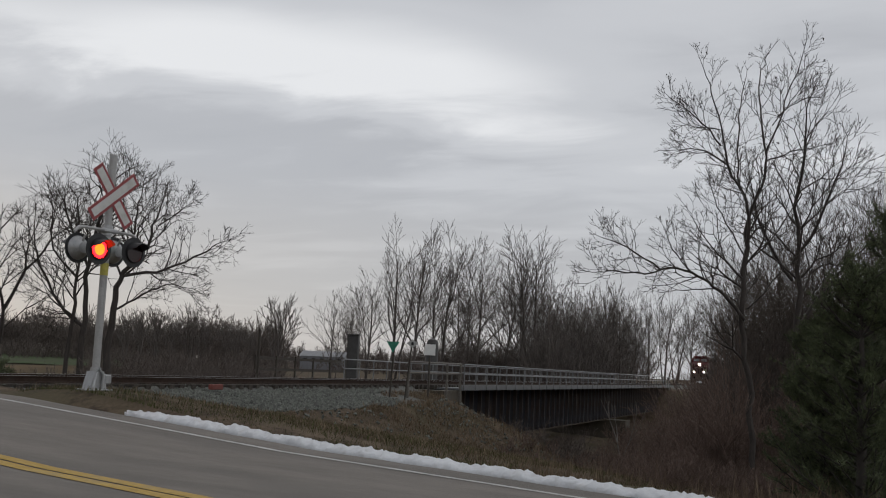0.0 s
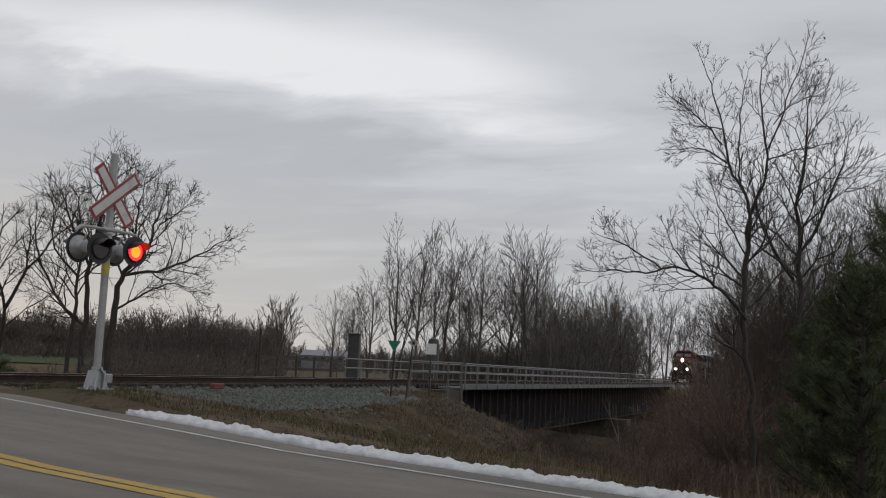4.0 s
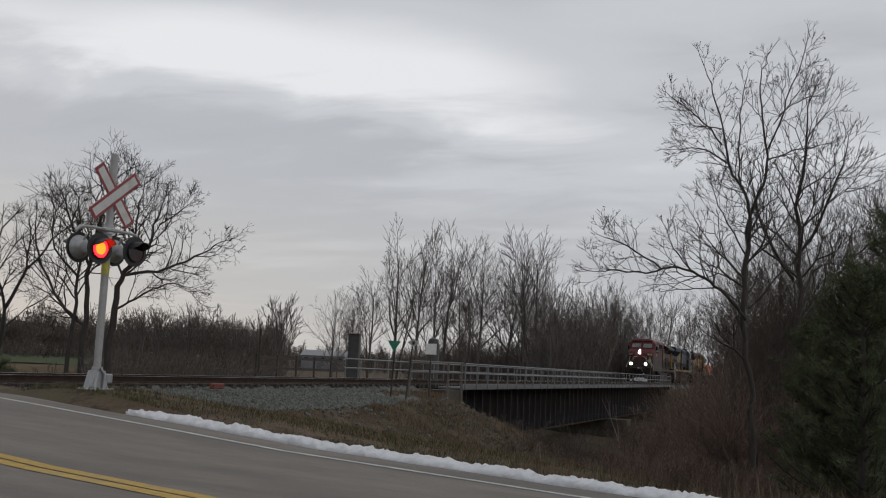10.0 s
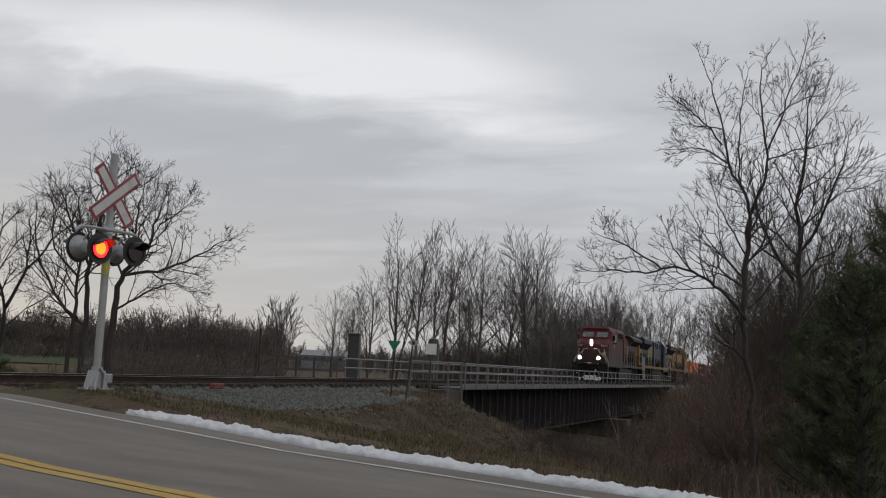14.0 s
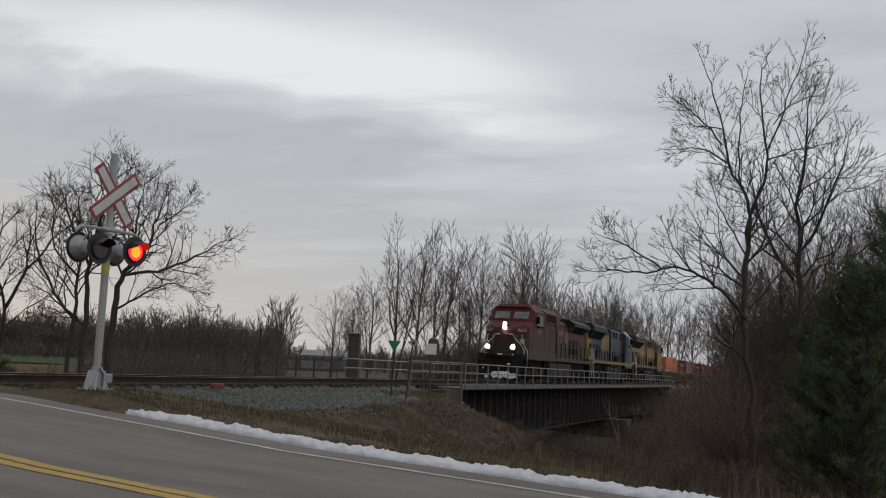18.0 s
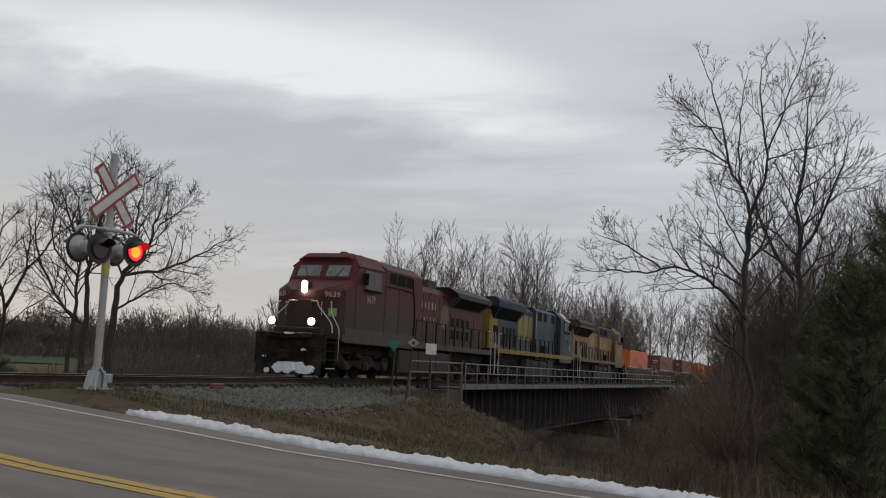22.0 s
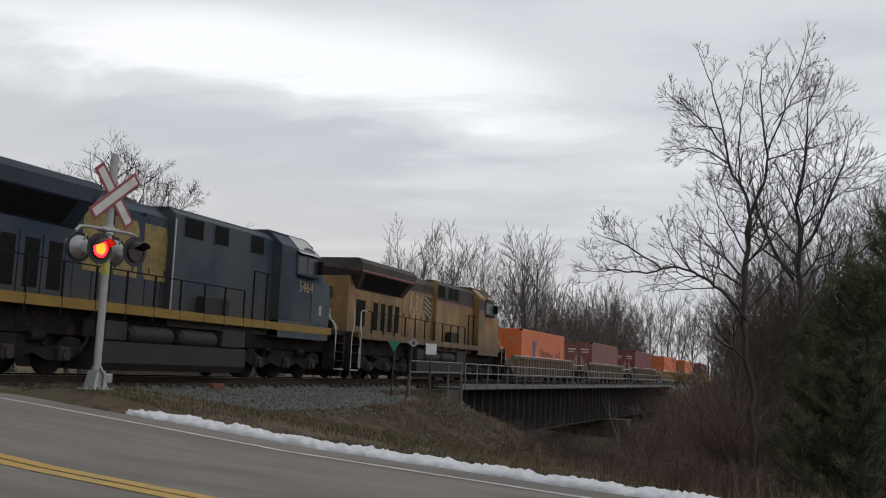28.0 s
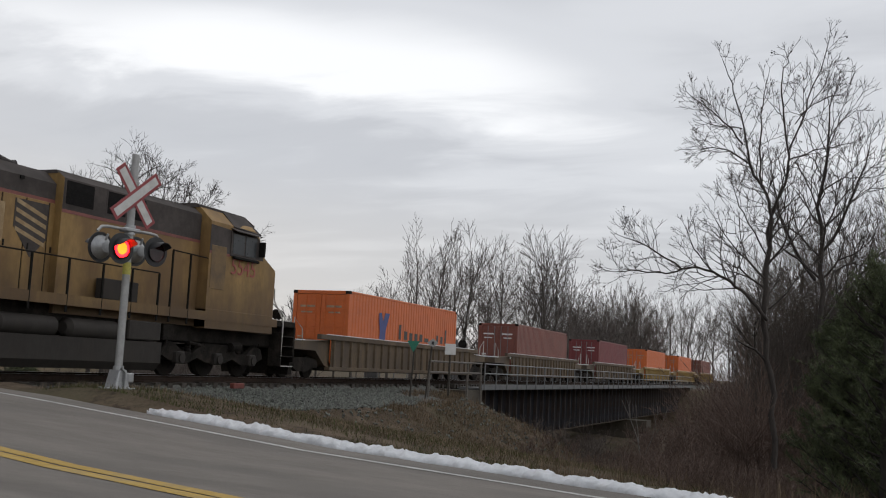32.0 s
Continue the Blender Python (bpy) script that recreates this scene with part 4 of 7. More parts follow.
        part("stair_rail", Geo().tube([(0.1, s * 1.1, 2.98), (0.02, s * 1.16, 2.95), (0.0, s * 1.18, 2.55), (0.0, s * 1.52, 1.98), (0.0, s * 1.56, 1.8), (0.0, s * 1.56, 0.6)], 0.026, 8), M["white_pipe"], L, smooth=True)
    part("headlight_housing", Geo().box(-0.06, -0.16, 3.36, 0.3, 0.16, 3.76, 0.03), M[c["nose"]], nose)
    # pilot, coupler, plough
    part("pilot", Geo().box(-1.0, -1.5, 0.55, -0.9, 1.5, 1.72, 0.02), M["underframe"], L)
    part("rear_pilot", Geo().box(20.98, -1.5, 0.5, 21.08, 1.5, 1.72, 0.02), M["underframe"], L)
    part("cut_lever", Geo().tube([(-1.05, -1.35, 1.2), (-1.05, -0.5, 1.2), (-1.1, -0.2, 1.1)], 0.018, 6), M["dark_pipe"], L)
    part("drop_step", Geo().box(-1.3, -0.55, 1.62, -1.0, 0.55, 1.68, 0.01), M["underframe"], L)
    part("plough", Geo().add([(-1.25, -1.3, 0.12), (-1.25, 1.3, 0.12), (-1.0, 1.4, 0.75), (-1.0, -1.4, 0.75), (-1.5, 0, 0.12), (-1.1, 0, 0.75), (-0.95, -1.3, 0.12), (-0.95, 1.3, 0.12), (-0.93, 1.4, 0.75), (-0.93, -1.4, 0.75)], [(0, 4, 5, 3), (4, 1, 2, 5), (0, 3, 9, 6), (1, 7, 8, 2), (3, 5, 2, 8, 9), (0, 6, 7, 1, 4), (6, 9, 8, 7)]), M["underframe"], L)
    for e, o in ((-0.95, -1), (21.05, 1)):
        cp = part("coupler", Geo().box(e, -0.13, 0.74, e + o * 0.6, 0.13, 1.0, 0.03).box(e + o * 0.5, -0.2, 0.72, e + o * 0.72, 0.12, 1.04, 0.04), M["underframe"], L)
        for y in (-0.75, -0.55, 0.55, 0.75):
            part("air_hose", Geo().tube([(e, y, 0.95), (e + o * 0.18, y, 0.9), (e + o * 0.2, y, 0.5), (e + o * 0.12, y * 0.8, 0.35)], 0.03, 6), M["dark_pipe"], cp)
        part("anticlimber", Geo().box(e, -0.9, 1.5, e + o * 0.3, 0.9, 1.72, 0.03), M["underframe"], L)
    # equipment cabinet behind the cab: full width on the left, walkway on the right
    up = 0.0 if c.get("big_radiator") else 0.1
    big = c.get("big_radiator")
    ae, sh = (10.4, 4.76) if big else (8.95, 4.55)
    aux = part("equipment_cabinet", Geo().prism([(-1.5, 1.47), (1.16, 1.47), (1.16, sh), (0.9, 4.95 + up), (-1.02, 4.95 + up), (-1.5, 4.62 + up)], 4.52, ae, "x"), M[c["body"]], L)
    part("cabinet_roof", Geo().prism([(-1.12, 4.88 + up), (-1.04, 4.965 + up), (0.92, 4.965 + up), (0.97, 4.88 + up)], 4.52, ae + 0.02, "x"), M[c["roof"]], aux)
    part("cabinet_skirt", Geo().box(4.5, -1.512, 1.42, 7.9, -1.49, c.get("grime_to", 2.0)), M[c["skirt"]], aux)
    for s, us in ((-1, ((4.95, 5.7), (5.85, 6.75), (6.9, 7.75))), (1, c.get("intakes", ((5.2, 6.05), (7.45, 8.25), (8.9, 9.9))))):
        y = 1.5 if s < 0 else 1.16
        for u0, u1 in us:
            gr = part("air_intake", Geo().box(u0, s * (y - 0.01), 4.14, u1, s * (y + 0.02), sh - 0.04 if s > 0 else 4.62), M["grille"], aux)
            part("intake_frame", Geo().box(u0 - 0.05, s * (y - 0.01), 4.09, u1 + 0.05, s * (y + 0.012), 4.66 if s < 0 else sh), M[c["body"]] if not c.get("roof_band") else M["harbour_grey"], gr)
            for k in range(5):
                part("slat", Geo().box(u0, s * (y + 0.018), 4.18 + 0.085 * k, u1, s * (y + 0.026), 4.20 + 0.085 * k), M["grille"], gr)
    part("conduit", Geo().tube([(4.6, -1.53, 4.0), (7.2, -1.53, 3.98), (7.6, -1.53, 3.9)], 0.02, 6).tube([(7.6, -1.52, 4.5), (8.05, -1.52, 3.2), (8.0, -1.52, 2.0)], 0.03, 6), M["dark_pipe"], aux)
    for u in (1.5, 4.5, 6.1, 7.9):
        part("panel_seam", Geo().box(u - 0.012, -1.506, 2.0, u + 0.012, -1.49, 3.95), M["grille"], aux)
    # engine hood with doors
    zt = c["hood_top"]
    hood = part("engine_hood", Geo().prism([(-0.93, 1.75), (0.93, 1.75), (0.93, zt - 0.3), (0.55, zt), (-0.55, zt), (-0.93, zt - 0.3)], 8.95, 14.4, "x"), M[c["body"]], L)
    part("hood_roof", Geo().prism([(-0.66, zt - 0.08), (-0.58, zt + 0.012), (0.58, zt + 0.012), (0.66, zt - 0.08)], 8.97, 14.4, "x"), M[c["roof"]], hood)
    if c.get("roof_band"):
        for s in (-1, 1):
            part("grey_band", Geo().prism([(s * 0.938, 4.2), (s * 0.938, zt - 0.298), (s * 0.6, zt + 0.006), (s * 0.6, zt - 0.1), (s * 0.9, 4.2)], 8.97, 14.1, "x"), M["harbour_grey"], hood)
            part("red_stripe", Geo().box(8.97, s * 0.93, 4.12, 14.3, s * 0.942, 4.2), M["red_stripe"], hood)
        part("grey_band", Geo().prism([(1.165, 4.0), (1.165, sh + 0.005), (0.905, 4.957), (-1.022, 4.957), (-1.507, 4.625), (-1.507, 4.0)], 4.53, ae - 0.01, "x"), M["harbour_grey"], aux)
        part("red_stripe", Geo().box(4.53, 1.16, 3.92, ae - 0.01, 1.17, 4.0), M["red_stripe"], aux)
    dt = 4.12 if c.get("roof_band") else zt - 0.42
    for s in (-1, 1):
        part("door_seal", Geo().box(9.05, s * 0.92, 1.97, 14.36, s * 0.936, dt - 0.02), M["grille"], hood)
        part("door_seal", Geo().box(14.67, s * 0.92, 1.97, 17.93, s * 0.942, 3.43), M["grille"], hood)
        for k in range(7):
            u = 9.08 + 0.76 * k
            d = part("hood_door", Geo().box(u, s * 0.925, 1.95, u + 0.722, s * 0.95, dt, 0.008), M[c["body"]], hood)
            part("latch", Geo().box(u + 0.58, s * 0.95, 2.9, u + 0.62, s * 0.97, 3.05), M["dark_pipe"], d)
        for k in range(4):
            u = 14.7 + 0.82 * k
            d = part("hood_door", Geo().box(u, s * 0.925, 1.95, u + 0.78, s * 0.95, 3.45, 0.008), M[c["body"]], hood)
            for za, zb in (((2.1, 3.3),) if big else ((2.15, 2.62), (2.8, 3.25))):
                part("door_grille", Geo().box(u + 0.1, s * 0.945, za, u + 0.6, s * 0.956, zb), M["grille"], d)
    part("exhaust_stack", Geo().box(12.5, -0.45, zt - 0.1, 13.7, 0.45, zt + (0.46 if zt < 4.7 else 0.16), 0.03), M["sooty_roof"], L)
    part("air_horn", Geo().tube([(10.9, -0.2, zt + 0.12), (11.4, -0.2, zt + 0.15)], [0.04, 0.1], 10).tube([(11.0, 0.1, zt + 0.12), (11.5, 0.1, zt + 0.15)], [0.04, 0.1], 10).tube([(11.3, -0.05, zt + 0.12), (10.8, -0.05, zt + 0.15)], [0.04, 0.1], 10).box(11.0, -0.25, zt - 0.02, 11.3, 0.2, zt + 0.1), M["sooty_roof"], L, smooth=True)
    # radiator section
    rad = part("radiator_hood", Geo().box(14.4, -0.93, 1.75, 20.3, 0.93, 4.2, 0.02), M[c["rear"]] if "rear" in c else M[c["body"]], L)
    if c.get("rear_body"):
        for s in (-1, 1):
            part("hood_side_panel", Geo().box(14.4, s * 0.93, 1.8, 18.5, s * 0.938, 4.0), M[c["rear_body"]], rad)
    prof = [(-1.5, 4.38), (-1.5, 4.74), (-1.28, 4.95), (1.28, 4.95), (1.5, 4.74), (1.5, 4.38), (0.95, 3.72), (-0.95, 3.72)] if big else [(-1.46, 4.3), (-1.46, 4.52), (-1.0, 4.80), (1.0, 4.80), (1.46, 4.52), (1.46, 4.3), (0.95, 3.8), (-0.95, 3.8)]
    r = part("radiator_wing", Geo().loft([[(14.1 if p[1] > 4.5 else 14.5, p[0], p[1]) for p in prof], [(14.45, p[0], p[1]) for p in prof], [(20.3 if p[1] > 4 else 19.6, p[0], p[1]) for p in prof]]), M[c["roof"]], L, c.get("wing_label", ""))
    for s in (-1, 1):
        w0 = 1.5 if big else 1.46
        zi = 4.38 if big else 4.3
        zl = 3.72 if big else 3.8
        n = Vector((0, s * (zi - zl), -(w0 - 0.95))).normalized() * 0.012
        pts = [(u, s * (0.97 + (w0 - 0.98) * k), zl + 0.02 + (zi - zl - 0.03) * k) for u, k in ((15.0, 0.05), (19.3, 0.05), (19.8, 0.95), (15.0, 0.95))]
        g = Geo().add([tuple(Vector(p) + n) for p in pts] + pts, [(0, 1, 2, 3), (7, 6, 5, 4), (0, 4, 5, 1), (1, 5, 6, 2), (2, 6, 7, 3), (3, 7, 4, 0)])
        part("radiator_screen", g, M["grille"], r)
    part("roof_hatch", Geo().box(15.2, -0.9, 4.94 if big else 4.79, 17.0, 0.9, 4.99 if big else 4.84, 0.02).box(17.3, -0.9, 4.94 if big else 4.79, 19.4, 0.9, 4.99 if big else 4.84, 0.02), M["sooty_roof"], r)
    for s in (-1, 1):
        part("sand_filler", Geo().box(18.6, s * 0.925, 2.2, 19.5, s * 0.955, 3.3, 0.01), M["grille"] if big else M[c["body"]], rad)
        for k in range(3):
            part("lift_lug", Geo().box(9.6 + 1.9 * k, s * 0.945, zt - 0.38, 9.72 + 1.9 * k, s * 0.975, zt - 0.3), M["dark_pipe"], hood)
    part("rear_headlight", Geo().box(20.3, -0.2, 3.3, 20.42, 0.2, 3.75, 0.02).tube([(20.42, 0, 3.42), (20.45, 0, 3.42)], 0.1, 14).tube([(20.42, 0, 3.63), (20.45, 0, 3.63)], 0.1, 14), M["signal_black"], L)
    # fuel tank and air reservoirs
    part("fuel_tank", Geo().prism([(-1.45, 1.34), (1.45 if not big else 0.95, 1.34), (1.45 if not big else 0.95, 0.95 if big else 1.3), (1.45, 0.92), (1.45, 0.36), (1.28, 0.16), (-1.28, 0.16), (-1.45, 0.36)], 6.4, 13.55, "x"), M["tank_grime"], L, "grimy fuel tank")
    for u in (6.45, 8.9, 11.3, 13.4):
        part("tank_band", Geo().box(u, -1.462, 0.5, u + 0.08, -1.44, 1.32), M["underframe"], L)
    if big:
        for u0, u1 in ((8.1, 10.1), (10.4, 12.4)):
            part("air_reservoir", Geo().tube([(u0, 1.24, 1.14), (u0 + 0.12, 1.24, 1.14), (u1 - 0.12, 1.24, 1.14), (u1, 1.24, 1.14)], [0.14, 0.25, 0.25, 0.14], 20), M["tank_grime"], L, "grimy air reservoir", smooth=True)
        part("battery_box", Geo().box(6.5, 0.95, 0.95, 7.9, 1.48, 1.46, 0.03), M["tank_grime"], L)
        part("filter_box", Geo().box(12.6, 0.95, 0.95, 13.5, 1.44, 1.46, 0.03), M["tank_grime"], L)
    locomotive_truck(L, 3.3, turned)
    locomotive_truck(L, 16.75, turned)
    for u in (5.9, 13.95):
        for s in (-1, 1):
            part("valve_box", Geo().box(u - 0.2, s * 1.0, 1.0, u + 0.25, s * 1.3, 1.45, 0.02).tube([(u, s * 1.25, 1.2), (u + 0.1, s * 1.3, 0.9), (u + 0.3, s * 1.25, 0.6)], 0.04, 6), M["underframe"], L)
    end_steps(L, 21.05, 1, "white_pipe")
    for s in (-1, 1):
        st = part("front_step_well", Geo().box(-0.12, s * 1.02, 0.4, -0.06, s * 1.5, 1.5), M["underframe"], L)
        for k in range(4):
            part("step", Geo().box(-0.9, s * 1.08, 0.38 + 0.33 * k, -0.12, s * 1.5, 0.42 + 0.33 * k), M["underframe"], st)
        part("step_edge", Geo().tube([(-0.9, s * 1.5, 0.4), (-0.12, s * 1.5, 0.4)], 0.018, 6), M["white_pipe"], st)
    # handrails on the walkways
    for s, us in ((-1, [8.3 + 1.38 * k for k in range(9)]), (1, [5.4, 6.25, 6.8, 7.95, 9.1, 10.35, 11.6, 12.85, 14.1, 15.35, 16.6, 17.85, 19.1])):
        for u in us:
            hi = 3.5 if s > 0 and u < 6.5 else 2.78
            part("stanchion", Geo().tube([(u, s * 1.5, 1.5), (u, s * 1.5, hi)], 0.034, 6), M["dark_pipe"], L)
        part("handrail", Geo().tube(([(6.8, 1.5, 2.8), (20.2, 1.5, 2.8)] if s > 0 else [(8.25, -1.5, 2.78), (20.2, -1.5, 2.78)]), 0.02, 6), M["dark_pipe"], L)
        part("corner_rail", Geo().tube([(19.6, s * 1.5, 2.8), (20.12, s * 1.5, 2.8), (20.2, s * 1.5, 2.7), (20.2, s * 1.5, 1.6), (20.3, s * 1.52, 0.5)], 0.024, 8), M["white_pipe"], L, smooth=True)
    part("high_handrail", Geo().tube([(4.55, 1.5, 3.47), (6.25, 1.5, 3.5)], 0.02, 6), M["dark_pipe"], L)
    part("walkway_box", Geo().box(7.6, 1.2, 1.92, 9.0, 1.46, 2.45, 0.02), M["tank_grime"] if big else M[c["skirt"]], L)
    return L


def build_lead():
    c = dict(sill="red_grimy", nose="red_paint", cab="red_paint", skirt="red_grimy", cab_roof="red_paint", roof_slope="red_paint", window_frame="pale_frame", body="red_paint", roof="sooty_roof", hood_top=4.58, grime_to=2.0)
    L = build_locomotive("grimy red wide-nosed diesel locomotive with lit headlights leading the train", 0.0, 0, c, "locomotives of the train")
    for u, y, z, r in ((-0.085, -0.0, 3.66, 0.115), (-0.085, 0.0, 3.44, 0.115), (-1.0, -0.84, 2.15, 0.13), (-1.0, 0.84, 2.15, 0.13)):
        part("headlight_lens" if z > 3 else "ditch_light_lens", Geo().tube([(u, y, z), (u + 0.03, y, z)], r, 18), M["lit_headlight"], L, "glowing white lamp lens")
    # numbers on the angled boards and the cab side, lettering as worn bars, a badge
    ang = math.degrees(math.atan2(1.33 - 0.86, 0.33 - 0.04))
    words("9639", 0.31, M["number_cream"], L, Matrix.Translation((0.175, -1.108, 3.27)) @ pose(0, 0, 0, 90, 0, -ang), "road_number")
    words("9639", 0.31, M["number_cream"], L, Matrix.Translation((0.175, 1.108, 3.27)) @ pose(0, 0, 0, 90, 0, 180 + ang), "road_number")
    words("9639", 0.46, M["cream_letters"], L, pose(3.0, -1.516, 3.28, 90, 0, 0), "road_number")
    rnd = random.Random(9)
    for n, wide, z0, z1, u0 in ((8, 3.7, 3.42, 3.86, 8.98), (7, 3.1, 2.80, 3.14, 9.4)):
        for i in range(n):
            u = u0 + wide * i / n
            part("worn_letter", Geo().box(u, -0.957, z0 + rnd.uniform(0, 0.12), u + wide / n * rnd.uniform(0.2, 0.42), -0.951, z1 - rnd.uniform(0, 0.12)), M["cream_letters"], L, "worn cream letter shape")
    part("round_badge", Geo().tube([(13.75, -0.952, 3.2), (13.75, -0.957, 3.2)], 0.62, 28), M["badge_dull"], L, "faded golden badge")
    part("green_decal", Geo().prism([(0.30, -1.262), (0.13, -0.978), (0.115, -0.987), (0.285, -1.271)], 2.42, 2.74, "z"), M["green_decal"], L)
    g = Geo()
    rnd = random.Random(4)
    lumps = [(-1.2, -0.7, 0.14, 0.5), (-0.85, -0.3, 0.13, 0.6), (-0.5, 0.05, 0.14, 0.62), (-0.15, 0.42, 0.16, 0.6), (0.62, 0.86, 0.16, 0.34), (-0.3, 0.1, 1.63, 1.72), (-0.72, -0.55, 1.02, 1.12), (0.98, 1.1, 0.74, 0.83)]
    for i, (y0, y1, z0, z1) in enumerate(lumps):
        ring = []
        for k in range(18):
            a = 2 * math.pi * k / 18
            q = rnd.uniform(0.78, 1.12)
            ring.append(((y0 + y1) / 2 + (y1 - y0) / 2 * math.cos(a) * q, (z0 + z1) / 2 + (z1 - z0) / 2 * math.sin(a) * q))
        base = -1.27 if z0 < 0.7 and z1 < 0.7 else (-1.02 if z1 < 1.6 else -1.27)
        g = Geo()
        g.prism(ring, base - 0.06 - 0.014 * i - (0.16 if z1 < 0.7 and abs(y0 + y1) < 0.9 else 0), base + 0.12, "x")
        part("caked_snow", g, M["snow_clean"], L, "white snow caked on the pilot")
    for y, z in ((-1.1, 1.05), (-0.95, 1.1), (0.95, 1.05), (1.1, 1.1), (-0.35, 0.95), (0.4, 0.95)):
        part("hanging_hose", Geo().tube([(-1.02, y, z), (-1.16, y, z - 0.05), (-1.24, y * 0.97, z - 0.35), (-1.2, y * 0.93, z - 0.55)], 0.026, 6), M["dark_pipe"], L, smooth=True)
    part("nose_sill", Geo().box(-0.5, -1.0, 1.74, -0.1, 1.0, 1.95, 0.03), M["tank_grime"], L, "grimy platform step under the nose")
    part("cab_visor", Geo().box(1.62, -1.05, 4.86, 1.9, 1.05, 4.93, 0.02), M["red_paint"], L)
    for u, y in ((2.3, -0.5), (2.9, 0.3), (3.6, -0.6)):
        part("roof_antenna", Geo().box(u - 0.16, y - 0.12, 5.1, u + 0.16, y + 0.12, 5.2, 0.03), M["red_grimy"], L)
    return L


def build_second():
    c = dict(sill="gold_paint", nose="grey_blue_paint", cab="blue_paint", skirt="grey_blue_paint", cab_roof="blue_roof", slope_end=3.3, roof_slope="sunshade", roof_slope_label="pale weathered roof slope panel", window_frame="blue_paint", body="blue_paint", roof="blue_roof", hood_top=4.88, rear="gold_paint", rear_body="blue_paint", big_radiator=True)
    L = build_locomotive("dark blue diesel locomotive with yellow panels running backwards", 42.0, 180, c, "locomotives of the train")
    # plain block shapes where a large emblem is painted on the doors
    for u0 in (13.0, 11.75, 10.4):
        part("emblem_shape", Geo().prism([(u0, 2.72), (u0 + 1.0, 2.72), (u0 + 1.12, 3.0), (u0 + 1.12, 4.3), (u0 + 0.12, 4.3), (u0, 4.0)], 0.951, 0.957), M["badge_gold"], L, "dull golden slanted block of a painted emblem")
    # raised plate; the shade of the door recess is put into its darker blue
    part("cab_door", Geo().box(3.55, 1.5, 2.05, 4.42, 1.514, 4.42, 0.006), M["blue_roof"], L, "dark recessed cab door")
    part("white_placard", Geo().box(1.28, 1.518, 2.35, 1.48, 1.522, 2.7), M["sign_dull"], L, "small white placard")
    words("5464", 0.56, M["number_gold"], L, pose(2.6, 1.52, 3.26, 90, 0, 180), "road_number")
    part("drain_pipe", Geo().box(10.34, 1.165, 1.95, 10.385, 1.19, 4.6), M["sunshade"], L, "pale drain pipe")
    part("grey_cab_panel", Geo().box(0.62, 1.513, 2.0, 2.1, 1.517, 3.45), M["grey_blue_paint"], L)
    return L


M["well_brown_door"] = material("dirty_yellow_door_paint", (0.17, 0.105, 0.042), 0.7, vary=0.25, scale=2, dirt=(0.09, 0.06, 0.035), dirt_amount=0.5)


def build_third():
    c = dict(sill="armour_yellow", nose="armour_yellow", cab="armour_yellow", skirt="armour_yellow", cab_roof="harbour_grey", slope_end=3.3, roof_slope="harbour_grey", window_frame="harbour_grey", body="armour_yellow", roof="harbour_grey", intakes=((7.2, 7.93), (8.03, 8.75), (9.3, 10.3)), hood_top=4.9, rear="armour_yellow", big_radiator=True, roof_band=True)
    L = build_locomotive("weathered yellow and grey diesel locomotive running backwards", 64.6, 180, c, "locomotives of the train")
    part("cab_door", Geo().box(3.6, 1.5, 2.6, 4.4, 1.514, 3.9, 0.006), M["well_brown_door"], L, "darker dirty cab door")
    words("5545", 0.74, M["red_letters"], L, pose(2.6, 1.518, 3.36, 90, 0, 180), "road_number")
    part("grey_cab_band", Geo().prism([(1.46, 3.98), (1.76, 4.4), (4.5, 4.5), (4.5, 3.72), (1.46, 3.72)], 1.5005, 1.507), M["harbour_grey"], L)
    part("red_cab_stripe", Geo().box(3.4, 1.5, 3.64, 4.5, 1.51, 3.72), M["red_stripe"], L)
    g = Geo()
    g.prism([(10.6, 4.05), (11.7, 4.05), (11.7, 3.4), (11.1, 2.72), (10.6, 3.2)], 0.951, 0.957)
    part("dark_emblem_shape", g, M["harbour_grey"], L, "dark grey shield shape on the doors")
    for k in range(4):
        part("pale_stripe", Geo().prism([(10.65, 3.0 + 0.22 * k), (11.65, 3.3 + 0.22 * k), (11.65, 3.4 + 0.22 * k), (10.65, 3.1 + 0.22 * k)], 0.957, 0.960), M["faded_patch"], L)
    for u0, za, zb in ((12.0, 3.0, 3.9), (12.45, 3.3, 4.0), (12.8, 2.9, 3.5), (13.3, 3.2, 3.9)):
        part("faded_letter", Geo().box(u0, 0.951, za, u0 + 0.28, 0.956, zb), M["faded_patch"], L, "worn pale letter shape")
    words("5545", 0.24, M["red_letters"], L, pose(19.5, 0.955, 3.45, 90, 0, 180), "road_number")
    part("red_wing_stripe", Geo().box(14.5, 1.5, 4.38, 20.3, 1.508, 4.46), M["red_stripe"], L)
    part("door_panel_dark", Geo().box(4.3, 1.10, 2.0, 4.52, 1.125, 3.7), M["grille"], L)
    return L


build_lead()
build_second()
build_third()

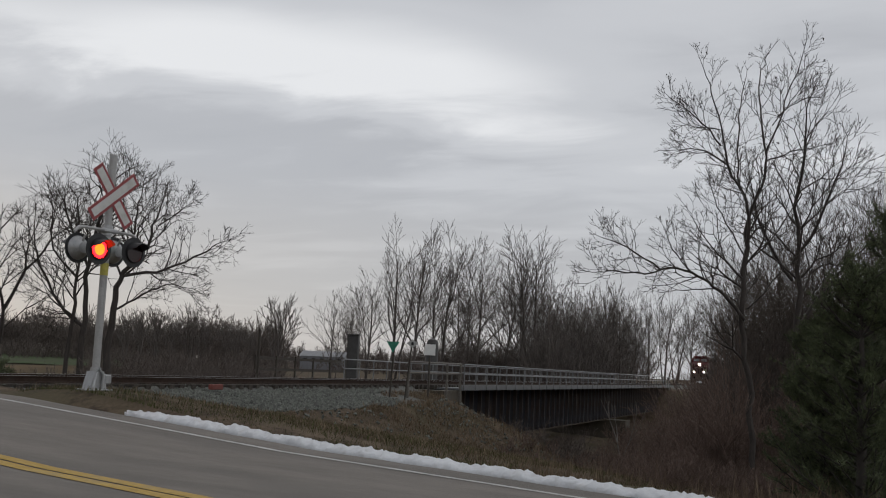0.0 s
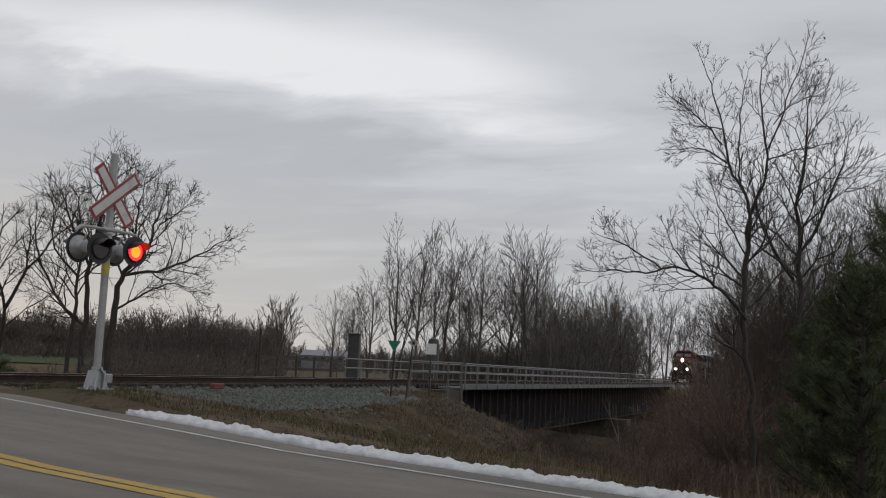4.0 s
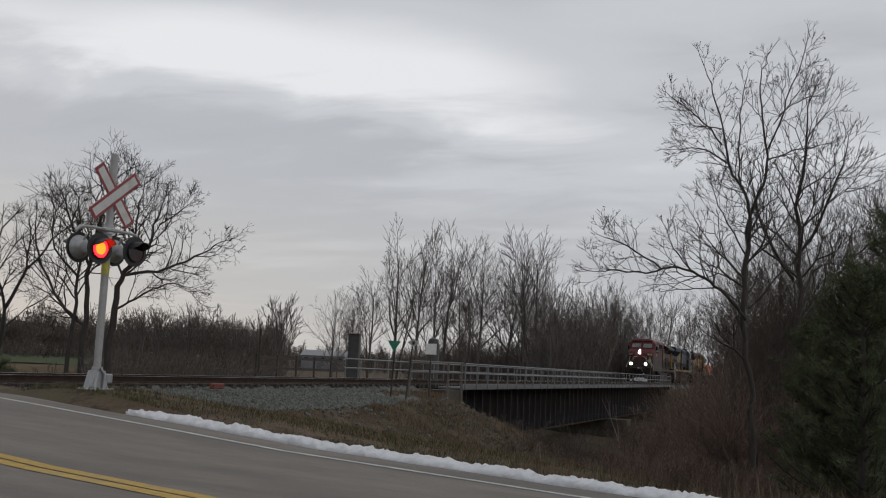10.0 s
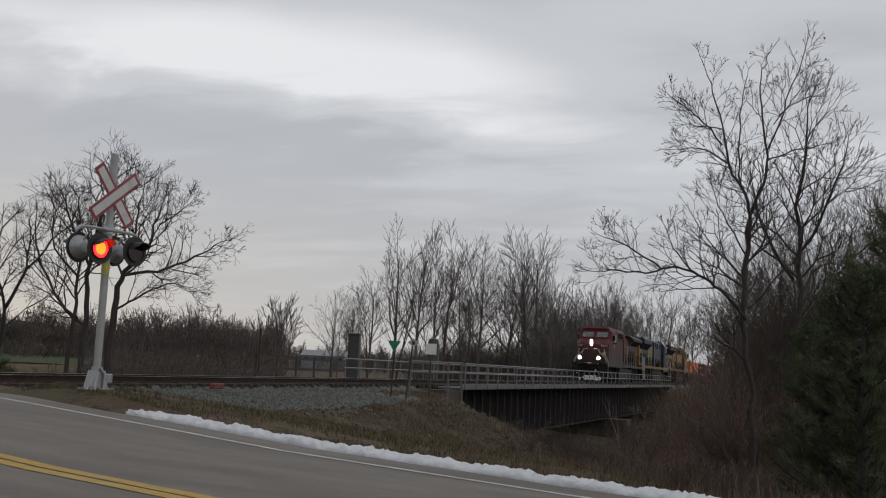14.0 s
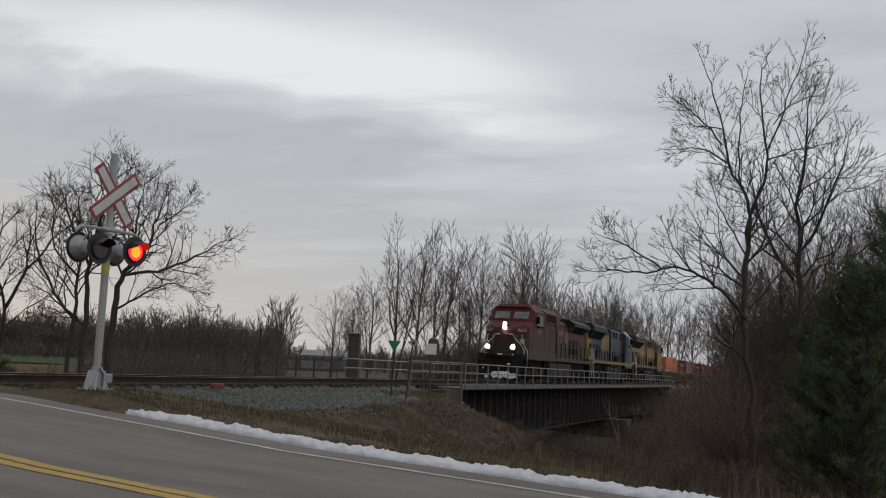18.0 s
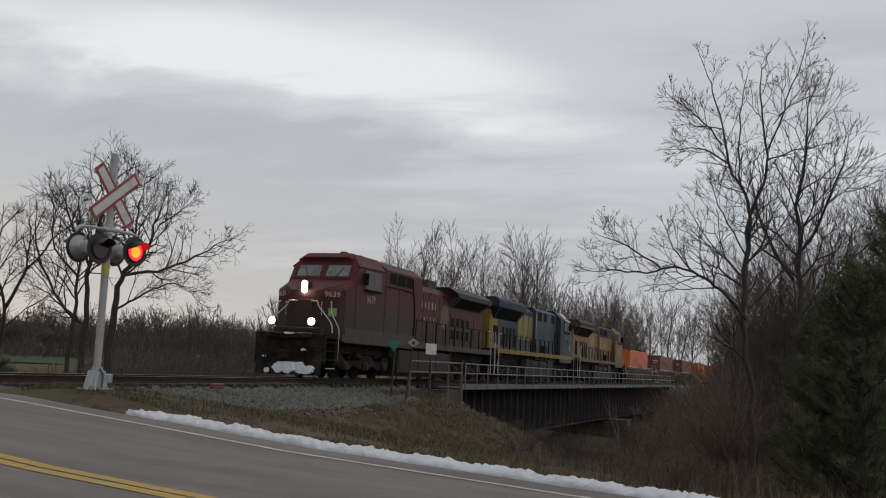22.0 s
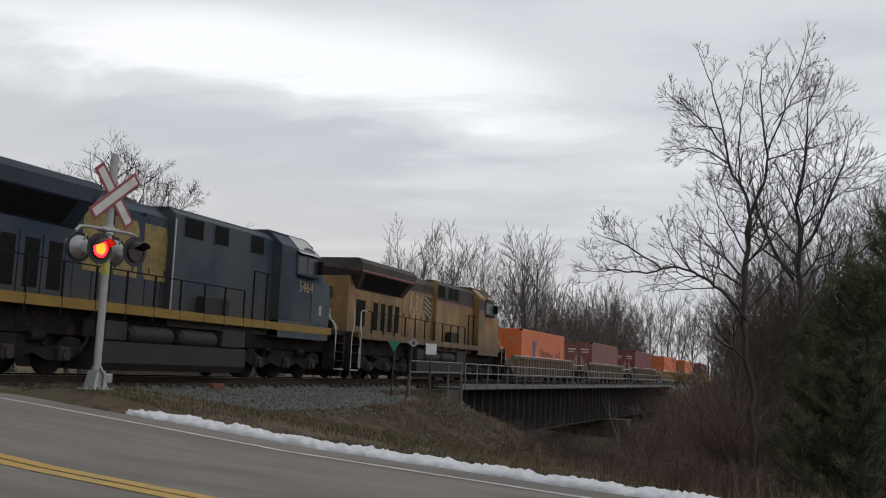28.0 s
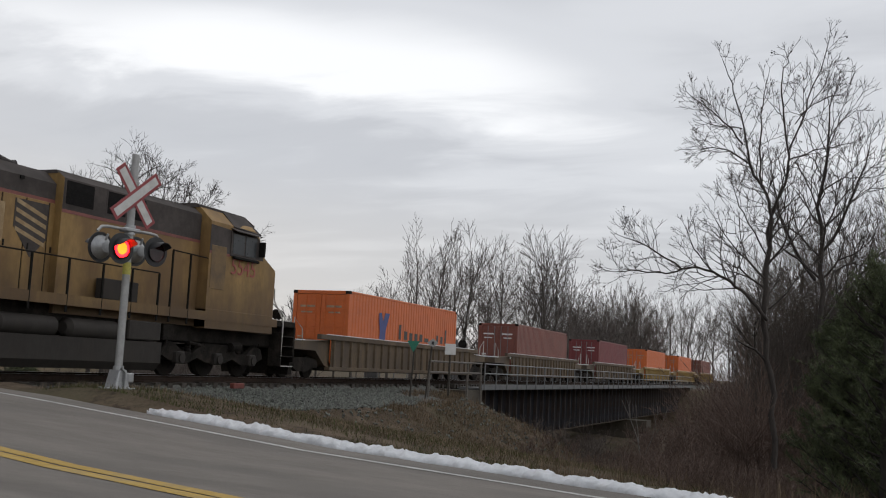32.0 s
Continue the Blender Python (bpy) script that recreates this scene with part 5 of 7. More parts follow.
M["well_brown"] = material("rusty_brown_car_paint", (0.105, 0.072, 0.042), 0.8, vary=0.3, scale=1.5, dirt=(0.06, 0.045, 0.035), dirt_amount=0.4, dirt_scale=0.6, stretch=(1, 1, 0.5))
M["well_yellow"] = material("dirty_yellow_car_paint", (0.26, 0.165, 0.04), 0.75, vary=0.25, scale=1.5, dirt=(0.1, 0.07, 0.04), dirt_amount=0.4, dirt_scale=0.6)
M["box_orange"] = material("orange_container_paint", (0.52, 0.115, 0.022), 0.5, vary=0.10, scale=1.5, dirt=(0.35, 0.085, 0.03), dirt_amount=0.25, dirt_scale=0.8)
M["box_brown"] = material("brown_red_container_paint", (0.17, 0.052, 0.037), 0.55, vary=0.15, scale=1.5, dirt=(0.11, 0.04, 0.03), dirt_amount=0.3, dirt_scale=0.8)
M["box_maroon"] = material("maroon_container_paint", (0.15, 0.024, 0.026), 0.55, vary=0.15, scale=1.5, dirt=(0.1, 0.03, 0.03), dirt_amount=0.3, dirt_scale=0.8)
M["blue_mark"] = material("blue_mark_paint", (0.03, 0.045, 0.18), 0.5, vary=0.15, scale=5)


def build_well_car(place, mat, label):
    W = thing("well_car", label, "freight car", group="well cars of the train")
    VEHICLES.append((W, place, 0))
    Lc = 22.85
    for s in (-1, 1):
        side = part("well_side", Geo().box(3.6, s * 1.36, 0.42, 19.25, s * 1.375, 1.42), M[mat], W)
        part("top_chord", Geo().box(2.6, s * 1.28, 1.42, 20.25, s * 1.46, 1.60, 0.015), M[mat], side)
        part("snow_on_chord", Geo().box(3.3, s * 1.30, 1.6, 19.6, s * 1.43, 1.625, 0.008), M["snow_clean"], side, "thin line of snow on the top edge")
        part("bottom_chord", Geo().box(3.4, s * 1.22, 0.30, 19.45, s * 1.44, 0.44, 0.015), M[mat], side)
        rib = Geo().prism([(-0.07, s * 1.375), (-0.04, s * 1.45), (0.04, s * 1.45), (0.07, s * 1.375)], 0.44, 1.42, "z").mesh("side_post", M[mat])
        for k in range(22):
            part("side_post", rib, None, side, at=pose(3.75 + k * 0.73, 0, 0))
    part("well_floor", Geo().box(3.5, -1.3, 0.28, 19.35, 1.3, 0.42), M["underframe"], W)
    for e, o in ((0.0, 1), (Lc, -1)):
        pl = part("end_platform", Geo().prism([(e + o * 0.9, 1.02), (e + o * 0.9, 1.3), (e + o * 2.4, 1.34), (e + o * 3.7, 1.42), (e + o * 3.7, 0.4), (e + o * 3.3, 0.5), (e + o * 2.6, 1.0)], -1.25, 1.25), M[mat], W)
        part("snow_patch", Geo().box(e + o * 1.0, -1.1, 1.33, e + o * 2.1, 0.2, 1.37, 0.02), M["snow_clean"], pl)
        part("hand_brake", Geo().tube([(e + o * 1.0, 0.7, 1.3), (e + o * 1.0, 0.7, 2.0)], 0.03, 8).tube([(e + o * 0.93, 0.7, 1.95), (e + o * 0.97, 0.7, 1.95)], 0.25, 18), M["underframe"], pl)
        part("end_railing", Geo().tube([(e + o * 1.0, -1.2, 1.3), (e + o * 1.0, -1.2, 2.1), (e + o * 1.6, -1.2, 1.75), (e + o * 1.7, -1.2, 1.3)], 0.02, 6), M["white_pipe"], pl)
        part("coupler", Geo().box(e, -0.13, 0.74, e + o * 1.0, 0.13, 1.0, 0.03).box(e + o * 0.02, -0.2, 0.72, e + o * 0.25, 0.14, 1.02, 0.04), M["underframe"], W)
        t = part("truck", Geo().box(e + o * 2.0 - 0.2, -1.0, 0.38, e + o * 2.0 + 0.2, 1.0, 0.72, 0.04), M["underframe"], W)
        for s in (-1, 1):
            u = e + o * 2.0
            part("side_frame", Geo().prism([(u - 1.15, 0.55), (u - 1.0, 0.68), (u - 0.35, 0.74), (u + 0.35, 0.74), (u + 1.0, 0.68), (u + 1.15, 0.55), (u + 1.1, 0.36), (u + 0.75, 0.4), (u + 0.4, 0.24), (u - 0.4, 0.24), (u - 0.75, 0.4), (u - 1.1, 0.36)], s * 0.92, s * 1.08), M["underframe"], t)
            part("spring", Geo().tube([(u, s * 1.0, 0.3 + 0.3 * j / 6) for j in range(7)], [0.11, 0.085] * 3 + [0.11], 10), M["underframe"], t)
        for k in (-0.88, 0.88):
            w = part("wheelset", CAR_WHEELS, None, t, at=pose(e + o * 2.0 + k, 0, 0.42))
            if place < 90:
                TURNING.append((w, e + o * 2.0 + k, 0.42, 0, 2 / 30))
    return W


def build_container(place, mat, label, marks=0):
    """Forty-foot high-cube box with corrugated sides; the doors are at its leading end."""
    C = thing("shipping_container", label, "container", group="containers on the train")
    VEHICLES.append((C, place, 0))
    Lb, w, z0, z1 = 12.19, 1.219, 0.47, 3.38
    for u in (0, Lb):
        for s in (-1, 1):
            part("corner_post", Geo().box(u - (0.0 if u == 0 else 0.16), s * (w - 0.16), z0, u + (0.16 if u == 0 else 0.0), s * w, z1, 0.01), M[mat], C)
            for z in (z0, z1 - 0.12):
                part("corner_casting", Geo().box(u - (0.01 if u == 0 else 0.17), s * (w - 0.17), z, u + (0.17 if u == 0 else 0.01), s * (w + 0.006), z + 0.12), M["underframe"], C)
    for s in (-1, 1):
        part("top_side_rail", Geo().box(0.16, s * (w - 0.06), z1 - 0.08, Lb - 0.16, s * w, z1, 0.01), M[mat], C)
        part("bottom_side_rail", Geo().box(0.16, s * (w - 0.05), z0, Lb - 0.16, s * w, z0 + 0.16, 0.01), M[mat], C)
        prof, n = [], 42
        for i in range(n):
            a = 0.16 + (Lb - 0.32) * i / n
            p = (Lb - 0.32) / n
            prof += [(a, w - 0.012), (a + p * 0.35, w - 0.012), (a + p * 0.5, w - 0.030), (a + p * 0.85, w - 0.030)]
        prof.append((Lb - 0.16, w - 0.012))
        g = Geo()
        for u, y in prof:
            g.v += [(u, s * y, z0 + 0.16), (u, s * y, z1 - 0.08)]
        g.f = [(2 * i, 2 * i + 1, 2 * i + 3, 2 * i + 2) for i in range(len(prof) - 1)]
        part("corrugated_side", g, M[mat], C)
    part("roof_panel", Geo().box(0.05, -w + 0.03, z1 - 0.05, Lb - 0.05, w - 0.03, z1 - 0.012), M[mat], C)
    part("end_wall", Geo().box(Lb - 0.1, -w + 0.16, z0, Lb - 0.03, w - 0.16, z1 - 0.02), M[mat], C)
    part("door_header", Geo().box(0.0, -w + 0.16, z1 - 0.14, 0.1, w - 0.16, z1, 0.01), M[mat], C)
    for s in (-1, 1):
        d = part("container_door", Geo().box(0.02, s * 0.01, z0 + 0.1, 0.07, s * (w - 0.17), z1 - 0.15, 0.01), M[mat], C)
        for k in range(4):
            part("door_panel", Geo().box(0.005, s * 0.08, z0 + 0.25 + 0.62 * k, 0.02, s * (w - 0.25), z0 + 0.72 + 0.62 * k, 0.006), M[mat], d)
        for y in (0.2, 0.62):
            part("lock_rod", Geo().tube([(-0.02, s * y, z0 + 0.12), (-0.02, s * y, z1 - 0.16)], 0.017, 6), M["galv"] if marks != 1 else M[mat], d)
            part("lock_handle", Geo().box(-0.04, s * y - 0.02, 1.5, -0.02, s * (y + 0.3), 1.55), M[mat], d)
        for y0, y1, za, zb in ((0.25, 0.9, 2.72, 2.8), (0.35, 0.85, 2.5, 2.56), (0.7, 0.95, 1.3, 1.6)):
            part("writing_bar", Geo().box(-0.002, s * y0, za, 0.004, s * y1, zb), M["sign_white"] if marks == 2 else M["cream_letters"], d, "small pale writing as a plain bar")
    if marks == 1:
        part("blue_mark", Geo().prism([(2.9, 0.9), (3.5, 0.9), (3.6, 2.05), (3.95, 2.75), (3.5, 2.75), (3.3, 2.4), (3.1, 2.75), (2.85, 2.7), (3.0, 1.9)], -w - 0.001, -w - 0.004), M["blue_mark"], C, "blue logo shape")
        for i, (u, wd, zz) in enumerate(((5.0, 0.25, 2.35), (5.6, 0.35, 2.1), (6.2, 0.35, 2.05), (6.8, 0.35, 2.05), (7.4, 0.35, 2.05), (8.0, 0.5, 1.9), (9.5, 0.25, 2.1), (10.05, 0.3, 2.05), (10.6, 0.2, 2.4))):
            part("black_writing_bar", Geo().box(u, -w - 0.004, 1.72, u + wd, -w - 0.001, zz), M["sign_black"], C, "large dark lettering as a plain bar")
    return C


CARS = (("well_brown", "box_orange", "orange corrugated shipping container with a blue mark", 1), ("well_brown", "box_brown", "brown-red corrugated shipping container with pale writing", 2), ("well_brown", "box_maroon", "dark maroon corrugated shipping container on the train", 2),
        ("well_yellow", "box_orange", "plain orange corrugated shipping container on the train", 0), ("well_yellow", "box_orange", "plain orange corrugated shipping container on the train", 0), ("well_yellow", "box_brown", "brown-red corrugated shipping container on the train", 0))
for i, (wm, bm_, lab, mk) in enumerate(CARS):
    build_well_car(65.0 + 22.85 * i, wm, "dirty " + ("brown" if wm == "well_brown" else "yellow") + " well car with snow along its top edges")
    build_container(70.2 + 22.85 * i, bm_, lab, mk)


# ---- trees ----
def spot(bearing, depth):
    """Ground position at a bearing (tangent to the right of the main view) and a distance into the view."""
    a = math.atan(bearing)
    ang = radians(19.85) - a
    x, y = depth / math.cos(a) * math.cos(ang), depth / math.cos(a) * math.sin(ang)
    return x, y, float(ground_z(x, y))


class Twigs:
    """Collects tapered branches and turns them into one mesh, all branches of one kind at a time."""

    def __init__(self):
        self.sets = {}

    def add(self, pts, radii, sides):
        self.sets.setdefault((len(pts), sides), []).append((pts, radii))

    def mesh(self, name, mat):
        V, F, base = [], [], 0
        for (k, n), items in self.sets.items():
            P = np.array([i[0] for i in items], float)
            R = np.array([i[1] for i in items], float)
            d = np.gradient(P, axis=1)
            d /= np.linalg.norm(d, axis=2, keepdims=True) + 1e-9
            ref = np.where(np.abs(d[:, :1, 2:3]) < 0.9, np.array([0, 0, 1.0]), np.array([1.0, 0, 0]))
            a = np.cross(d, np.broadcast_to(ref, d.shape))
            a /= np.linalg.norm(a, axis=2, keepdims=True) + 1e-9
            b = np.cross(d, a)
            w = 2 * np.pi * np.arange(n) / n
            ring = P[:, :, None] + (a[:, :, None] * np.cos(w)[:, None] + b[:, :, None] * np.sin(w)[:, None]) * R[:, :, None, None]
            m = len(items)
            V.append(ring.reshape(-1, 3))
            o = base + (np.arange(m) * k * n)[:, None, None] + (np.arange(k - 1) * n)[None, :, None]
            i, j = np.arange(n), (np.arange(n) + 1) % n
            F.append(np.stack([o + i, o + j, o + j + n, o + i + n], -1).reshape(-1, 4))
            base += m * k * n
        me = bpy.data.meshes.new(name)
        me.from_pydata(np.concatenate(V).tolist(), [], np.concatenate(F).tolist())
        me.materials.append(mat)
        me.polygons.foreach_set("use_smooth", [True] * len(me.polygons))
        return me


def unit(v):
    return v / math.sqrt(v[0] * v[0] + v[1] * v[1] + v[2] * v[2])


def branch(store, rng, p, d, length, r, level, spec, thin):
    """A bent branch with its children. spec by level: points, children, child length, angle, lift, wander, sides, bare share."""
    k, kids, ratio, angle, lift, wander, sides, bare = spec[level]
    pts, rad, dirs = [p], [r], [d]
    jit = rng.normal(0, wander, (k, 3))
    jit[:, 2] += lift / k
    for i in range(1, k):
        d = unit(d + jit[i])
        p = p + d * (length / (k - 1))
        pts.append(p)
        dirs.append(d)
        rad.append(max(r * (1 - 0.8 * i / (k - 1)), thin))
    store[0 if level < 1 else -1].add(pts, rad, sides)
    if level == len(spec) - 1 or not kids:
        return
    spin = rng.uniform(0, 6.28)
    rnd = rng.random((kids, 6))
    for c in range(kids):
        t = bare + (1 - bare) * (c + 0.1 + 0.8 * rnd[c, 0]) / kids
        q = t * (k - 1)
        i = min(int(q), k - 2)
        f = q - i
        at = pts[i] * (1 - f) + pts[i + 1] * f
        rr = rad[i] * (1 - f) + rad[i + 1] * f
        ax = dirs[i]
        side = unit(np.array([ax[1], -ax[0], 0.0]) if abs(ax[2]) < 0.95 else np.array([0.0, ax[2], -ax[1]]))
        other = np.array([ax[1] * side[2] - ax[2] * side[1], ax[2] * side[0] - ax[0] * side[2], ax[0] * side[1] - ax[1] * side[0]])
        spin += 1.9 + rnd[c, 1]
        an = radians(angle) * (0.7 + 0.55 * rnd[c, 2]) * (1.12 - 0.45 * t)
        nd = ax * math.cos(an) + (side * math.cos(spin) + other * math.sin(spin)) * math.sin(an)
        branch(store, rng, at, nd, length * ratio * (0.65 + 0.6 * rnd[c, 3]) * (1.2 - 0.6 * t), max(rr * (0.48 + 0.24 * rnd[c, 4]), thin), level + 1, spec, thin)


#        points, children, child length, angle, lift, wander, sides, bare share
ASH = [(9, 11, 0.47, 42, 0.12, 0.05, 6, 0.32), (6, 6, 0.52, 38, 0.42, 0.10, 4, 0.2), (5, 4, 0.58, 34, 0.4, 0.10, 3, 0.2), (4, 0, 0, 0, 0.3, 0.09, 3, 0)]
ASH_NEAR = [(9, 14, 0.42, 36, 0.12, 0.04, 6, 0.22), (6, 8, 0.50, 36, 0.5, 0.09, 4, 0.15), (5, 5, 0.55, 34, 0.4, 0.10, 3, 0.15), (4, 0, 0, 0, 0.3, 0.09, 3, 0)]
FIELD = [(5, 9, 0.55, 42, 0.3, 0.08, 4, 0.2), (4, 5, 0.5, 38, 0.3, 0.12, 3, 0.1), (3, 0, 0, 0, 0, 0.12, 3, 0)]
SHRUB = [(5, 7, 0.45, 34, 0.2, 0.13, 3, 0.2), (3, 3, 0.5, 34, 0.15, 0.16, 3, 0.2), (2, 0, 0, 0, 0, 0.1, 3, 0)]


def fork(store, rng, p, d, length, r, depth, spread, ratio, lift, thin, side=1, level=1):
    """A limb that bends upward and splits at its end, over and over, with short twigs along it."""
    k = 4 if depth > 1 else 3
    pts, rad, dirs = [p], [r], [d]
    jit = rng.normal(0, 0.085, (k, 3))
    jit[:, 2] += lift / k
    for i in range(1, k):
        d = unit(d + jit[i])
        p = p + d * (length / (k - 1))
        pts.append(p)
        dirs.append(d)
        rad.append(max(r * (1 - 0.3 * i / (k - 1)), thin) if depth else max(r * (1 - 0.7 * i / (k - 1)), thin * 0.7))
    store[0 if level < 1 else -1].add(pts, rad, 6 if r > 0.05 else (4 if r > 0.02 else 3))
    if depth <= 0:
        return
    n = 2 if rng.random() < 0.72 else 3
    turn = rng.uniform(0, 6.28)
    rnd = rng.random((n + side, 5))

    def rotate(ax, an, spin):
        s1 = unit(np.array([ax[1], -ax[0], 0.0]) if abs(ax[2]) < 0.95 else np.array([0.0, ax[2], -ax[1]]))
        s2 = np.array([ax[1] * s1[2] - ax[2] * s1[1], ax[2] * s1[0] - ax[0] * s1[2], ax[0] * s1[1] - ax[1] * s1[0]])
        return ax * math.cos(an) + (s1 * math.cos(spin) + s2 * math.sin(spin)) * math.sin(an)

    for c in range(n):
        an = radians(spread) * (0.35 + 1.1 * rnd[c, 0]) * (1.0 if level else 0.75)
        fork(store, rng, p, rotate(d, an, turn + 6.28 * c / n + rnd[c, 1]), length * ratio * (0.72 + 0.56 * rnd[c, 2]), max(r * (0.54 + 0.3 * rnd[c, 3]), thin), depth - 1, spread, ratio, lift, thin, side, level + 1)
    if level >= 1:
        for c in range(n, n + side):
            if rnd[c, 4] > 0.6:
                continue
            i = 1 + int(rnd[c, 0] * (k - 1.01))
            fork(store, rng, pts[i], rotate(dirs[i], radians(spread * 1.7) * (0.7 + 0.5 * rnd[c, 1]), 6.28 * rnd[c, 2]), length * ratio * (0.45 + 0.4 * rnd[c, 3]), max(r * 0.35, thin), max(depth - 3, 0), spread, ratio, lift, thin, side, level + 2)


def fork_meshes(seed, stems, mat, thin, depth=7, spread=27, ratio=0.74, lift=0.25, side=1):
    """stems: start x, y, z, lean x, lean y, length of the first section, radius."""
    rng = np.random.default_rng(seed)
    trunk, crown = Twigs(), Twigs()
    for x, y, z, lx, ly, length, r in stems:
        fork((trunk, crown), rng, np.array([x, y, z], float), unit(np.array([lx, ly, 1.0])), length, r, depth, spread, ratio, lift, thin, side, 0)
    return trunk.mesh("trunk", mat), crown.mesh("crown", mat)


def ash_meshes(seed, stems, mat, thin, spec=ASH):
    """Trees with upright stems that carry ascending side branches. stems: start x, y, z, lean x, lean y, length, radius."""
    rng = np.random.default_rng(seed)
    trunk, crown = Twigs(), Twigs()
    for x, y, z, lx, ly, length, r in stems:
        branch((trunk, crown), rng, np.array([x, y, z], float), unit(np.array([lx, ly, 1.0])), length, r, 0, spec, thin)
    return trunk.mesh("trunk", mat), crown.mesh("crown", mat)


def limb(store, rng, pts, r0, r1, kids, kid, depth, spread, thin, bare=0.15, ratio=0.72, lift=0.2, main=False, wander=0.05, tip=True):
    """A main limb through a few points (across, up), with forking side branches and a forking tip."""
    P = np.array([(a, 0.0, h) for a, h in pts], float)
    P[1:, 1] = np.cumsum(rng.normal(0, wander * np.linalg.norm(np.diff(P, axis=0), axis=1) * 3))
    ext = np.concatenate([[2 * P[0] - P[1]], P, [2 * P[-1] - P[-2]]])
    out = []
    for i in range(len(P) - 1):
        p0, p1, p2, p3 = ext[i:i + 4]
        for q in range(4):
            t = q / 4
            out.append(0.5 * (2 * p1 + (p2 - p0) * t + (2 * p0 - 5 * p1 + 4 * p2 - p3) * t * t + (3 * p1 - p0 - 3 * p2 + p3) * t ** 3))
    out.append(P[-1])
    k = len(out)
    span = float(np.linalg.norm(np.diff(np.array(out), axis=0), axis=1).mean())
    out = [p + rng.normal(0, span * 0.08, 3) if 0 < i < k - 1 else p for i, p in enumerate(out)]
    rad = [r0 + (r1 - r0) * i / (k - 1) for i in range(k)]
    store[0 if main else -1].add(out, rad, 8 if main else 6)
    for c in range(kids + int(tip)):
        t = 1.0 if c == kids else bare + (0.97 - bare) * (c + rng.random()) / kids
        i = min(int(t * (k - 1)), k - 2)
        f = t * (k - 1) - i
        at = out[i] * (1 - f) + out[i + 1] * f
        d = unit(out[i + 1] - out[i])
        if c < kids:
            side = rng.normal(0, 1, 3)
            side = unit(side - d * float(side @ d))
            an = radians(48) * rng.uniform(0.7, 1.25)
            d = unit(d * math.cos(an) + side * math.sin(an) + np.array([0, 0, 0.12]))
        fork(store, rng, at, d, kid * (1.15 - 0.55 * t) * rng.uniform(0.7, 1.25), max((rad[i] * 0.5 if c < kids else rad[-1]), thin), depth if c < kids else max(depth - 1, 1), spread, ratio, lift, thin, 1, 1)


def put_tree(meshes, label, at, group="", name="bare_tree"):
    t = thing(name, label, "tree", at, group)
    part("trunk", meshes[0], None, t)
    part("crown", meshes[1], None, t)
    return t


ACROSS = -70.15         # turn that lays a tree's first axis across the main view


